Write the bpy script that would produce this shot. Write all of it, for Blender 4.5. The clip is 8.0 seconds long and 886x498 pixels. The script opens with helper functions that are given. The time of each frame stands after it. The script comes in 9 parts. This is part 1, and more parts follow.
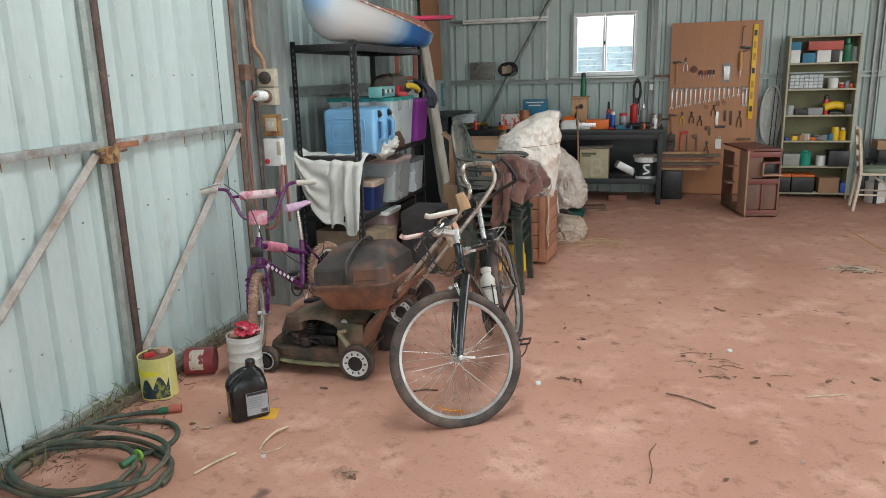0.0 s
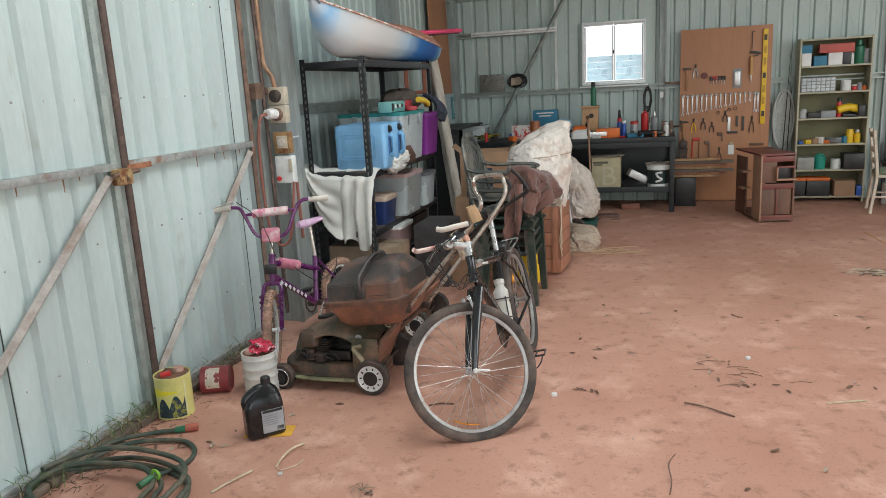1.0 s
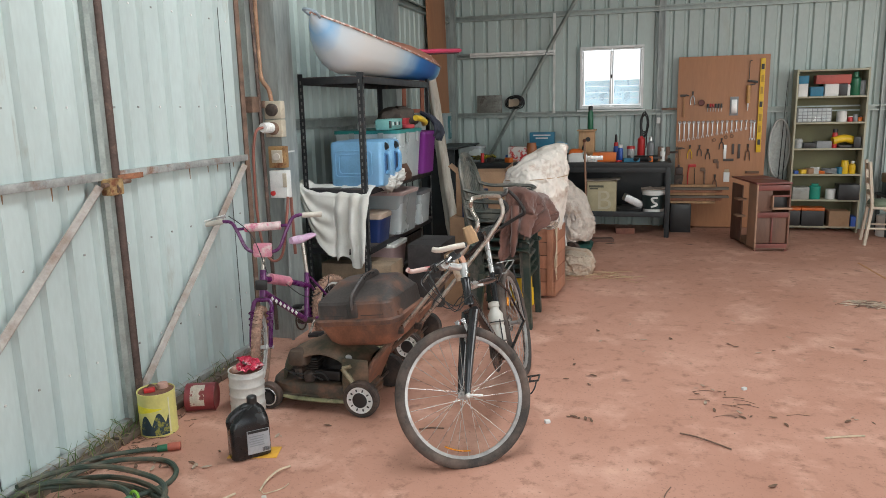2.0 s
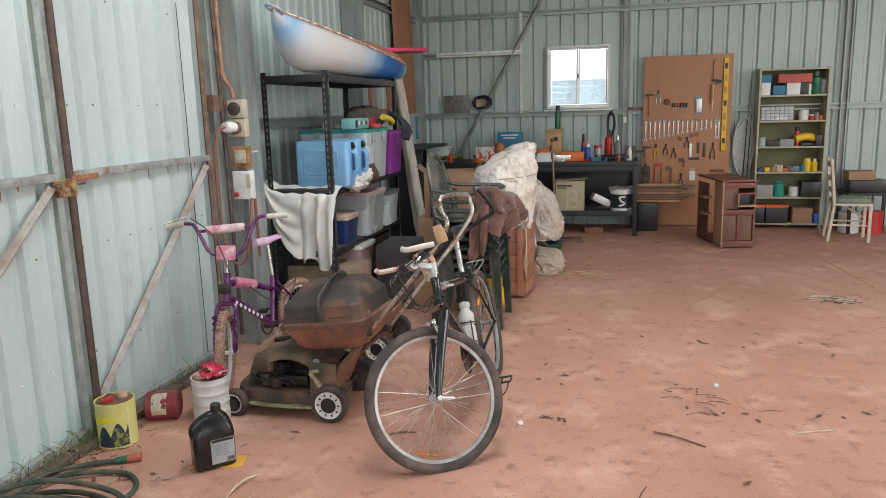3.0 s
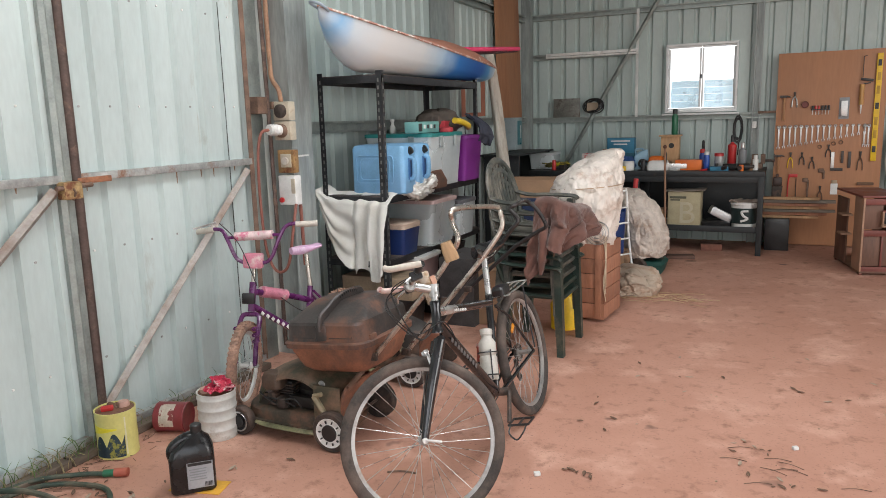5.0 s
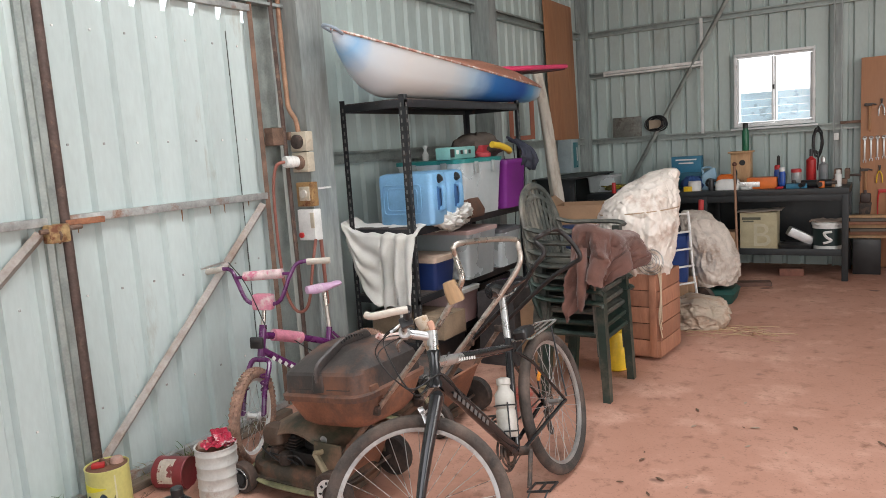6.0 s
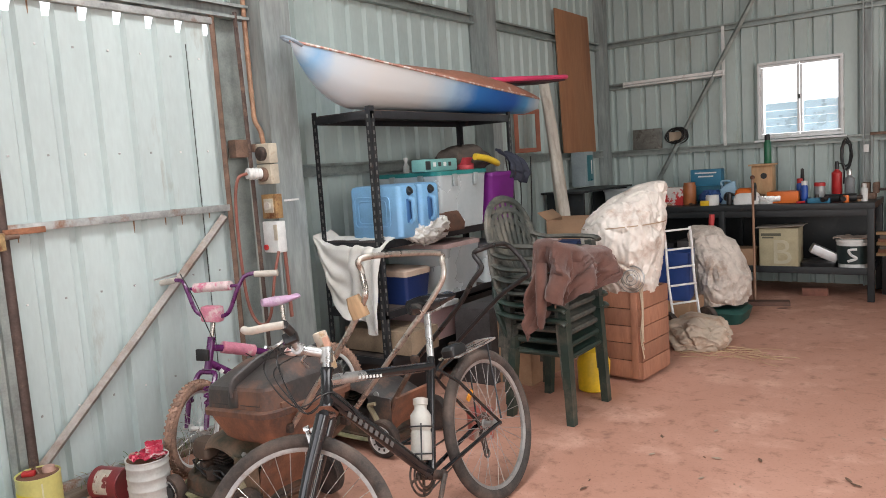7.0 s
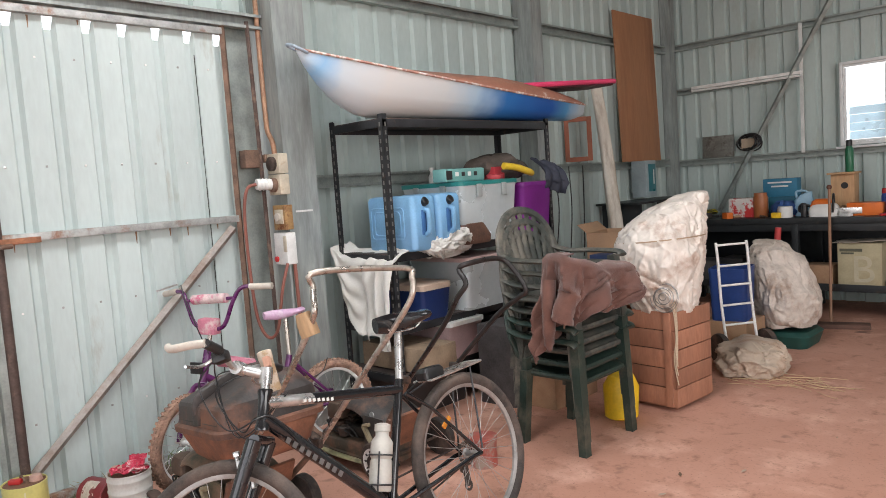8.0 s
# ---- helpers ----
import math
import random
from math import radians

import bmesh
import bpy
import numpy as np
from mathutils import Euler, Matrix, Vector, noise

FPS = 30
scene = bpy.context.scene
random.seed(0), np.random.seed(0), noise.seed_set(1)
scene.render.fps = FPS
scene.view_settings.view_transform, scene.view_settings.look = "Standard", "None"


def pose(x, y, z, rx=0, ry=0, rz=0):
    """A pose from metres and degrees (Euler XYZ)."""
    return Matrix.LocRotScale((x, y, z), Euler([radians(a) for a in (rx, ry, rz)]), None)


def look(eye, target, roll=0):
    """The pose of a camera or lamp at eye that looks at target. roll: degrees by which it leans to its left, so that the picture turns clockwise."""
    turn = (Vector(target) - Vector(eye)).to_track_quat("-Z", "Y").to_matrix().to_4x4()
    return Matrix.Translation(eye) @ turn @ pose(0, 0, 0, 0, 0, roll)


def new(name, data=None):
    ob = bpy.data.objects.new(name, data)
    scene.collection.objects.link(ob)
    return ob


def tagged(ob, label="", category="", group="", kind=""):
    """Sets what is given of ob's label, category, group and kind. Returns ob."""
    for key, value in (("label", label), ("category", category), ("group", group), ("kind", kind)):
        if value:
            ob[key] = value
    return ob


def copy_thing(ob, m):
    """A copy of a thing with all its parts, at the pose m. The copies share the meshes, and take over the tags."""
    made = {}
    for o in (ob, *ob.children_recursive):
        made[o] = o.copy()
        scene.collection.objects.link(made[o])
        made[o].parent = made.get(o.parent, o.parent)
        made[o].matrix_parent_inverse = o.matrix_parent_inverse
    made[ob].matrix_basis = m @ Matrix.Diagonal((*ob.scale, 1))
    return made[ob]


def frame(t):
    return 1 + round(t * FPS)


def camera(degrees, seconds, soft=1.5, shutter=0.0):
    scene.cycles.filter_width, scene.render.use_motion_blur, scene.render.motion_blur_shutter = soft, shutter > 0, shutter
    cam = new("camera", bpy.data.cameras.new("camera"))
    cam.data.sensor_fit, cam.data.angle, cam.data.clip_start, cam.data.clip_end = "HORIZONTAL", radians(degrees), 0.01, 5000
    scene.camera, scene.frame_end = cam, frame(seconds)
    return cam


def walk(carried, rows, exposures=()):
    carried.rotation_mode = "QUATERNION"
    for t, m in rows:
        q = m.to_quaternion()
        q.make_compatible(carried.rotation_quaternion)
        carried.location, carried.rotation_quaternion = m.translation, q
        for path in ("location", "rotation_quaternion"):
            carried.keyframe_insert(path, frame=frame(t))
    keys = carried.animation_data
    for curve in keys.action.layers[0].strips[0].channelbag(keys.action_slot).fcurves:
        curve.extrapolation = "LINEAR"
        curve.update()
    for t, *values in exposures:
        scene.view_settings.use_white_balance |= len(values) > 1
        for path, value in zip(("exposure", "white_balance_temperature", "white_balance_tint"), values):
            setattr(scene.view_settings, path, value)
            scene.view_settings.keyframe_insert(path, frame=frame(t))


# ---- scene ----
cam = camera(62.9, 8.0, 0.9)
PATH = [
    (0, (0.242, 0.073, 1.71), (-0.276, 1.948, 1.242), -1.5),
    (0.5, (0.247, 0.083, 1.711), (-0.269, 1.968, 1.284), -3.0),
    (1, (0.253, 0.081, 1.71), (-0.304, 1.952, 1.278), -3.1),
    (2.3, (0.21, 0.16, 1.699), (-0.321, 2.054, 1.34), -1.1),
    (2.5, (0.23, 0.165, 1.685), (-0.279, 2.068, 1.338), -1.8),
    (3, (0.193, 0.219, 1.676), (-0.26, 2.13, 1.298), -1.6),
    (3.5, (0.241, 0.313, 1.668), (-0.295, 2.199, 1.273), -2.0),
    (4, (0.491, 0.477, 1.678), (-0.177, 2.324, 1.301), -0.2),
    (4.5, (0.652, 0.633, 1.649), (-0.121, 2.441, 1.285), -1.5),
    (4.7, (0.674, 0.72, 1.638), (-0.138, 2.512, 1.277), -1.6),
    (5.8, (0.755, 1.278, 1.634), (-0.202, 3.009, 1.341), -3.3),
    (6, (0.803, 1.376, 1.608), (-0.234, 3.064, 1.338), -3.8),
    (6.5, (1.112, 1.589, 1.612), (-0.04, 3.206, 1.372), -0.5),
    (7, (1.26, 1.809, 1.554), (0.08, 3.408, 1.333), -3.8),
    (7.5, (1.418, 2.111, 1.534), (0.161, 3.654, 1.339), -2.2),
    (8, (1.522, 2.322, 1.509), (0.136, 3.753, 1.337), -4.0),
]
walk(cam, [(t, look(eye, target, roll)) for t, eye, target, roll in PATH], [(0, -0.10, 6250, 4), (3, -0.04, 6420, 8), (6, 0.05, 6540, 11.5), (8, 0.12, 6560, 13)])

# ---- light: overcast sky through the open front and the open side bay, plus added overhead fill ----
world = bpy.data.worlds.new("sky")
scene.world = world
world.use_nodes = True
wn = world.node_tree
sky = wn.nodes.new("ShaderNodeTexSky")
sky.sky_type = "NISHITA"
sky.sun_disc = False
sky.sun_elevation, sky.sun_rotation = radians(48), radians(200)
sky.air_density, sky.dust_density = 1.0, 4.0
bg = wn.nodes["Background"]
wn.links.new(sky.outputs[0], bg.inputs[0])
bg.inputs[1].default_value = 0.13

sun = new("sun", bpy.data.lights.new("sun", "SUN"))
sun.data.energy, sun.data.angle, sun.data.color = 1.2, radians(14), (1.0, 0.96, 0.9)
sun.matrix_world = look((0, 0, 20), (3.0, 12.0, 2.0))


def bay_light(name, eye, target, w, h, watts, color):
    """Area lamp for sky light that enters through an open bay of the shed, or for overhead fill."""
    ob = new(name, bpy.data.lights.new(name, "AREA"))
    ob.data.shape, ob.data.size, ob.data.size_y = "RECTANGLE", w, h
    ob.data.energy, ob.data.color = watts, color
    ob.matrix_world = look(eye, target)
    return ob


bay_light("front_bay_light", (2.2, -3.3, 2.1), (2.2, 6, 0.5), 8.0, 3.2, 155, (0.96, 0.98, 1.0))
bay_light("side_bay_light", (7.7, 2.8, 2.2), (0.5, 5.2, 0.2), 6.0, 3.0, 310, (1.0, 0.98, 0.95))
# unseen lamps added under the closed roof to lift the floor from above
bay_light("skylight_sheet_1", (-0.5, 3.6, 3.98), (-0.5, 3.6, 0), 0.9, 4.2, 120, (0.97, 0.99, 1.0))
bay_light("skylight_sheet_2", (3.2, 4.8, 3.98), (3.2, 4.8, 0), 0.9, 5.6, 95, (0.97, 0.99, 1.0))


# ---- materials ----
def srgb(r, g, b):
    return tuple((c / 255 / 12.92) if c / 255 <= 0.04045 else ((c / 255 + 0.055) / 1.055) ** 2.4 for c in (r, g, b))


def mat(name, color, rough=0.5, metal=0.0, var=0.12, scale=6.0, bump=0.15, fine=90.0,
        spot=None, spot_scale=3.0, spot_low=0.55, spot_high=0.7, stretch=(1, 1, 1),
        alpha=1.0, glass=0.0, emit=0.0, coat=0.0, island=False, sheen=0.0):
    """Surface with broad tone changes, fine grain and relief, and patches of a second colour (dirt, rust, fading)."""
    m = bpy.data.materials.new(name)
    m.use_nodes = True
    nt = m.node_tree
    n, l = nt.nodes, nt.links
    b = n["Principled BSDF"]
    tc = n.new("ShaderNodeTexCoord")
    mp = n.new("ShaderNodeMapping")
    mp.inputs["Scale"].default_value = stretch
    l.new(tc.outputs["Object"], mp.inputs[0])
    big = n.new("ShaderNodeTexNoise")
    big.inputs["Scale"].default_value, big.inputs["Detail"].default_value = scale, 5
    l.new(mp.outputs[0], big.inputs["Vector"])
    small = n.new("ShaderNodeTexNoise")
    small.inputs["Scale"].default_value, small.inputs["Detail"].default_value = fine, 4
    l.new(mp.outputs[0], small.inputs["Vector"])
    ad = n.new("ShaderNodeMath")
    ad.operation = "MULTIPLY_ADD"
    ad.inputs[1].default_value = 0.4
    l.new(small.outputs["Fac"], ad.inputs[0])
    l.new(big.outputs["Fac"], ad.inputs[2])
    rng = n.new("ShaderNodeMapRange")
    rng.inputs[1].default_value, rng.inputs[2].default_value = 0.45, 0.95
    rng.inputs[3].default_value, rng.inputs[4].default_value = 1 - var * 1.6, 1 + var * 1.6
    l.new(ad.outputs[0], rng.inputs[0])
    val = rng.outputs[0]
    if island:
        oi = n.new("ShaderNodeObjectInfo")
        r2 = n.new("ShaderNodeMapRange")
        r2.inputs[3].default_value, r2.inputs[4].default_value = 0.8, 1.2
        l.new(oi.outputs["Random"], r2.inputs[0])
        mu = n.new("ShaderNodeMath")
        mu.operation = "MULTIPLY"
        l.new(val, mu.inputs[0])
        l.new(r2.outputs[0], mu.inputs[1])
        val = mu.outputs[0]
    sc = n.new("ShaderNodeVectorMath")
    sc.operation = "SCALE"
    sc.inputs[0].default_value = color
    l.new(val, sc.inputs["Scale"])
    out = sc.outputs[0]
    if spot:
        sp = n.new("ShaderNodeTexNoise")
        sp.inputs["Scale"].default_value, sp.inputs["Detail"].default_value, sp.inputs["Roughness"].default_value = spot_scale, 8, 0.68
        l.new(mp.outputs[0], sp.inputs["Vector"])
        ra = n.new("ShaderNodeMapRange")
        ra.inputs[1].default_value, ra.inputs[2].default_value = spot_low, spot_high
        l.new(sp.outputs["Fac"], ra.inputs[0])
        mx = n.new("ShaderNodeMix")
        mx.data_type = "RGBA"
        l.new(ra.outputs[0], mx.inputs["Factor"])
        l.new(out, mx.inputs["A"])
        mx.inputs["B"].default_value = (*spot, 1)
        out = mx.outputs["Result"]
        if metal:
            me = n.new("ShaderNodeMapRange")
            me.inputs[3].default_value, me.inputs[4].default_value = metal, 0.1
            l.new(ra.outputs[0], me.inputs[0])
            l.new(me.outputs[0], b.inputs["Metallic"])
    l.new(out, b.inputs["Base Color"])
    rr = n.new("ShaderNodeMapRange")
    rr.inputs[1].default_value, rr.inputs[2].default_value = 0.35, 0.75
    rr.inputs[3].default_value, rr.inputs[4].default_value = max(0.03, rough - 0.1), min(1, rough + 0.12)
    l.new(big.outputs["Fac"], rr.inputs[0])
    l.new(rr.outputs[0], b.inputs["Roughness"])
    if not (metal and spot):
        b.inputs["Metallic"].default_value = metal
    b.inputs["Alpha"].default_value = alpha
    b.inputs["Transmission Weight"].default_value = glass
    b.inputs["Coat Weight"].default_value = coat
    b.inputs["Sheen Weight"].default_value = sheen
    if emit:
        b.inputs["Emission Strength"].default_value = emit
        b.inputs["Emission Color"].default_value = (*color, 1)
    if bump:
        bp = n.new("ShaderNodeBump")
        bp.inputs["Strength"].default_value, bp.inputs["Distance"].default_value = bump, 0.01
        l.new(ad.outputs[0], bp.inputs["Height"])
        l.new(bp.outputs[0], b.inputs["Normal"])
    return m


RUST = srgb(112, 66, 42)
DIRT = srgb(150, 98, 74)
sheet_paint = mat("pale_green_sheet_paint", (0.43, 0.51, 0.49), 0.42, 0, 0.07, 2.0, 0.05, 40, (0.33, 0.34, 0.29), 2.2, 0.6, 0.78, (1, 1, 0.35))
# wall paint with a paler base for the opening's light, plus weathered patches
door_paint = mat("lit_weathered_green_sheet_paint", (0.49, 0.57, 0.56), 0.45, 0, 0.08, 2.4, 0.06, 50, (0.30, 0.27, 0.21), 3.5, 0.63, 0.8, (1, 1, 0.25))
brace_steel = mat("weathered_rusty_flat_steel", (0.36, 0.325, 0.295), 0.6, 0.2, 0.2, 9, 0.15, 70, (0.19, 0.115, 0.08), 3.2, 0.46, 0.66)
galv = mat("galvanised_steel", (0.32, 0.35, 0.34), 0.45, 0.3, 0.18, 14, 0.05, 60, (0.19, 0.205, 0.195), 6, 0.48, 0.72, (1, 1, 0.18))
girt_steel = mat("dull_zinc_girt", (0.34, 0.38, 0.36), 0.5, 0.55, 0.15, 12, 0.05)
rusty_steel = mat("rusty_brown_steel", (0.17, 0.105, 0.075), 0.75, 0.2, 0.3, 14, 0.35, 120, (0.32, 0.30, 0.27), 8, 0.6, 0.75)
rust_grey = mat("rust_streaked_grey_steel", (0.40, 0.41, 0.40), 0.5, 0.35, 0.2, 14, 0.2, 90, (0.24, 0.13, 0.08), 6, 0.54, 0.66)
dark_pipe = mat("dark_brown_pipe", (0.10, 0.068, 0.058), 0.6, 0.3, 0.3, 12, 0.2, 90, (0.22, 0.14, 0.10), 10, 0.55, 0.7)
black_steel = mat("black_painted_steel", (0.018, 0.019, 0.022), 0.45, 0.0, 0.3, 10, 0.1, 80, (0.10, 0.06, 0.045), 12, 0.62, 0.75)
bench_steel = mat("charcoal_bench_steel", (0.014, 0.017, 0.019), 0.5, 0.0, 0.3, 8, 0.15, 80, (0.05, 0.04, 0.033), 9, 0.58, 0.75)
def floor_material():
    m = bpy.data.materials.new("red_dust_concrete")
    m.use_nodes = True
    n, l = m.node_tree.nodes, m.node_tree.links
    b = n["Principled BSDF"]
    tc = n.new("ShaderNodeTexCoord")

    def noise_tex(scale, detail=6, rough=0.6):
        t = n.new("ShaderNodeTexNoise")
        t.inputs["Scale"].default_value, t.inputs["Detail"].default_value, t.inputs["Roughness"].default_value = scale, detail, rough
        l.new(tc.outputs["Object"], t.inputs["Vector"])
        return t.outputs["Fac"]

    def ramp(src, lo, hi):
        r = n.new("ShaderNodeMapRange")
        r.inputs[1].default_value, r.inputs[2].default_value = lo, hi
        l.new(src, r.inputs[0])
        return r.outputs[0]

    def mix(fac, a, c):
        x = n.new("ShaderNodeMix")
        x.data_type = "RGBA"
        l.new(fac, x.inputs["Factor"])
        if isinstance(a, tuple):
            x.inputs["A"].default_value = (*a, 1)
        else:
            l.new(a, x.inputs["A"])
        x.inputs["B"].default_value = (*c, 1)
        return x.outputs["Result"]

    broad, mid, fine, grit = noise_tex(0.55), noise_tex(2.3, 8, 0.65), noise_tex(9, 8, 0.7), noise_tex(60, 5, 0.7)
    c = mix(ramp(broad, 0.36, 0.66), (0.445, 0.222, 0.155), (0.56, 0.305, 0.226))
    c = mix(ramp(mid, 0.52, 0.68), c, (0.64, 0.375, 0.285))
    c = mix(ramp(fine, 0.54, 0.70), c, (0.29, 0.14, 0.095))
    c = mix(ramp(grit, 0.58, 0.70), c, (0.21, 0.105, 0.075))
    blot = noise_tex(3.4, 3, 0.45)
    c = mix(ramp(blot, 0.69, 0.75), c, (0.17, 0.09, 0.068))
    l.new(c, b.inputs["Base Color"])
    r = n.new("ShaderNodeMapRange")
    r.inputs[3].default_value, r.inputs[4].default_value = 0.5, 0.85
    l.new(mid, r.inputs[0])
    l.new(r.outputs[0], b.inputs["Roughness"])
    bp = n.new("ShaderNodeBump")
    bp.inputs["Strength"].default_value, bp.inputs["Distance"].default_value = 0.4, 0.006
    l.new(fine, bp.inputs["Height"])
    l.new(bp.outputs[0], b.inputs["Normal"])
    return m


floor_mat = floor_material()
ground_mat = mat("pale_red_earth", (0.30, 0.17, 0.11), 0.9, 0, 0.25, 0.4, 0.3, 12, (0.12, 0.14, 0.06), 0.8, 0.5, 0.6)


# ---- mesh helpers ----
def box(bm, c, s, bevel=0.0, rot=None, taper=1.0):
    """A block at centre c of size s, bevelled; taper scales its top."""
    r = bmesh.ops.create_cube(bm, size=1)
    vs = r["verts"]
    for v in vs:
        k = taper if v.co.z > 0 else 1.0
        v.co = Vector((v.co.x * s[0] * k, v.co.y * s[1] * k, v.co.z * s[2]))
    if bevel:
        es = {e for v in vs for e in v.link_edges}
        r = bmesh.ops.bevel(bm, geom=list(es), offset=bevel, segments=2, affect="EDGES", profile=0.6)
        vs = list({v for f in r["faces"] for v in f.verts} | {v for v in vs if v.is_valid})
    m = Matrix.Translation(c) @ (rot if rot else Matrix())
    for v in vs:
        v.co = m @ v.co
    return vs


def rotz(a):
    return Matrix.Rotation(radians(a), 4, "Z")


def roty(a):
    return Matrix.Rotation(radians(a), 4, "Y")


def rotx(a):
    return Matrix.Rotation(radians(a), 4, "X")


def tube(bm, pts, r, seg=8, closed=False, radii=None, flat=1.0, caps=True):
    """A round bar swept along points; radii varies its thickness."""
    pts = [Vector(p) for p in pts]
    n = len(pts)
    rings = []
    up = None
    for i, p in enumerate(pts):
        a = pts[(i - 1) % n] if (closed or i > 0) else p
        c = pts[(i + 1) % n] if (closed or i < n - 1) else p
        d = (c - a).normalized()
        if up is None:
            up = Vector((0, 0, 1)) if abs(d.z) < 0.9 else Vector((1, 0, 0))
        side = d.cross(up)
        if side.length < 1e-4:
            side = d.orthogonal()
        side.normalize()
        up = side.cross(d).normalized()
        rr = radii[i] if radii else r
        rings.append([bm.verts.new(p + side * math.cos(2 * math.pi * k / seg) * rr + up * math.sin(2 * math.pi * k / seg) * rr * flat) for k in range(seg)])
    for i in range(n if closed else n - 1):
        a, c = rings[i], rings[(i + 1) % n]
        for k in range(seg):
            bm.faces.new((a[k], a[(k + 1) % seg], c[(k + 1) % seg], c[k]))
    if not closed and caps:
        bm.faces.new(rings[0][::-1])
        bm.faces.new(rings[-1])
    return rings


def smooth_line(pts, steps=6):
    """Points on a smooth curve through the given points."""
    p = [Vector(q) for q in pts]
    out = []
    for i in range(len(p) - 1):
        a, b, c, d = p[max(i - 1, 0)], p[i], p[i + 1], p[min(i + 2, len(p) - 1)]
        for k in range(steps):
            t = k / steps
            out.append(0.5 * ((2 * b) + (c - a) * t + (2 * a - 5 * b + 4 * c - d) * t * t + (3 * b - a - 3 * c + d) * t ** 3))
    out.append(p[-1])
    return out


def lathe(bm, prof, seg=24, m=None, close=True):
    """A turned body from (radius, height) pairs about z."""
    m = m or Matrix()
    rings = []
    for r, z in prof:
        rings.append([bm.verts.new(m @ Vector((r * math.cos(2 * math.pi * k / seg), r * math.sin(2 * math.pi * k / seg), z))) for k in range(seg)])
    for a, c in zip(rings, rings[1:]):
        for k in range(seg):
            bm.faces.new((a[k], a[(k + 1) % seg], c[(k + 1) % seg], c[k]))
    if close:
        if prof[0][0] > 1e-4:
            bm.faces.new(rings[0][::-1])
        if prof[-1][0] > 1e-4:
            bm.faces.new(rings[-1])
    return rings


def ring(bm, c, axis, R, r, seg=40, tseg=8, flat=1.0):
    """A torus about an axis."""
    q = Vector(axis).normalized().to_track_quat("Z", "Y").to_matrix()
    tube(bm, [Vector(c) + q @ Vector((R * math.cos(2 * math.pi * k / seg), R * math.sin(2 * math.pi * k / seg), 0)) for k in range(seg)], r, tseg, True, None, flat)


def loft(bm, rings, cap=True):
    """Skin over rings of equal length."""
    vs = [[bm.verts.new(p) for p in r] for r in rings]
    n = len(vs[0])
    for a, c in zip(vs, vs[1:]):
        for k in range(n):
            bm.faces.new((a[k], a[(k + 1) % n], c[(k + 1) % n], c[k]))
    if cap:
        bm.faces.new(vs[0][::-1])
        bm.faces.new(vs[-1])
    return vs


def sheet(bm, nu, nv, f, thick=0.006):
    """A cloth or panel of real thickness: f(u, v) gives its points for u, v from 0 to 1."""
    P = [[Vector(f(i / nu, j / nv)) for j in range(nv + 1)] for i in range(nu + 1)]
    N = [[None] * (nv + 1) for _ in range(nu + 1)]
    for i in range(nu + 1):
        for j in range(nv + 1):
            a = P[min(i + 1, nu)][j] - P[max(i - 1, 0)][j]
            b = P[i][min(j + 1, nv)] - P[i][max(j - 1, 0)]
            c = a.cross(b)
            N[i][j] = c.normalized() if c.length > 1e-9 else Vector((0, 0, 1))
    A = [[bm.verts.new(P[i][j] + N[i][j] * thick / 2) for j in range(nv + 1)] for i in range(nu + 1)]
    B = [[bm.verts.new(P[i][j] - N[i][j] * thick / 2) for j in range(nv + 1)] for i in range(nu + 1)]
    for i in range(nu):
        for j in range(nv):
            bm.faces.new((A[i][j], A[i + 1][j], A[i + 1][j + 1], A[i][j + 1]))
            bm.faces.new((B[i][j], B[i][j + 1], B[i + 1][j + 1], B[i + 1][j]))
    edge = [(i, 0) for i in range(nu)] + [(nu, j) for j in range(nv)] + [(i, nv) for i in range(nu, 0, -1)] + [(0, j) for j in range(nv, 0, -1)]
    for k in range(len(edge)):
        a, b = edge[k], edge[(k + 1) % len(edge)]
        bm.faces.new((A[b[0]][b[1]], A[a[0]][a[1]], B[a[0]][a[1]], B[b[0]][b[1]]))


def rounded(w, d, r, n=5):
    """Outline of a rounded rectangle, w by d."""
    out = []
    for cx, cy, a0 in ((w / 2 - r, d / 2 - r, 0), (-w / 2 + r, d / 2 - r, 90), (-w / 2 + r, -d / 2 + r, 180), (w / 2 - r, -d / 2 + r, 270)):
        for k in range(n + 1):
            a = radians(a0 + 90 * k / n)
            out.append((cx + r * math.cos(a), cy + r * math.sin(a)))
    return out


def prism(bm, levels, r=0.02, n=4, m=None):
    """A body of stacked rounded rectangles: (z, w, d) or (z, w, d, cx, cy)."""
    m = m or Matrix()
    rings = []
    for lv in levels:
        z, w, d = lv[:3]
        cx, cy = lv[3:5] if len(lv) > 3 else (0, 0)
        rings.append([m @ Vector((x + cx, y + cy, z)) for x, y in rounded(w, d, min(r, w / 2.05, d / 2.05), n)])
    loft(bm, rings)


def wob(p, s, k=0):
    return noise.noise(Vector(p) * s + Vector((k * 7.3, k * 3.1, k * 11.7)))


def finish(bm, name, smooth=40):
    bmesh.ops.recalc_face_normals(bm, faces=bm.faces)
    me = bpy.data.meshes.new(name)
    bm.to_mesh(me)
    bm.free()
    if smooth:
        me.shade_smooth()
        me.set_sharp_from_angle(angle=radians(smooth))
    return me


def part(name, bm, material, parent=None, label="", smooth=40):
    """Links a bmesh as one mesh object, under a thing or a part if one is given."""
    me = finish(bm, name, smooth)
    me.materials.append(material)
    ob = new(name, me)
    if parent:
        ob.parent = parent
    if label:
        tagged(ob, label)
    return ob


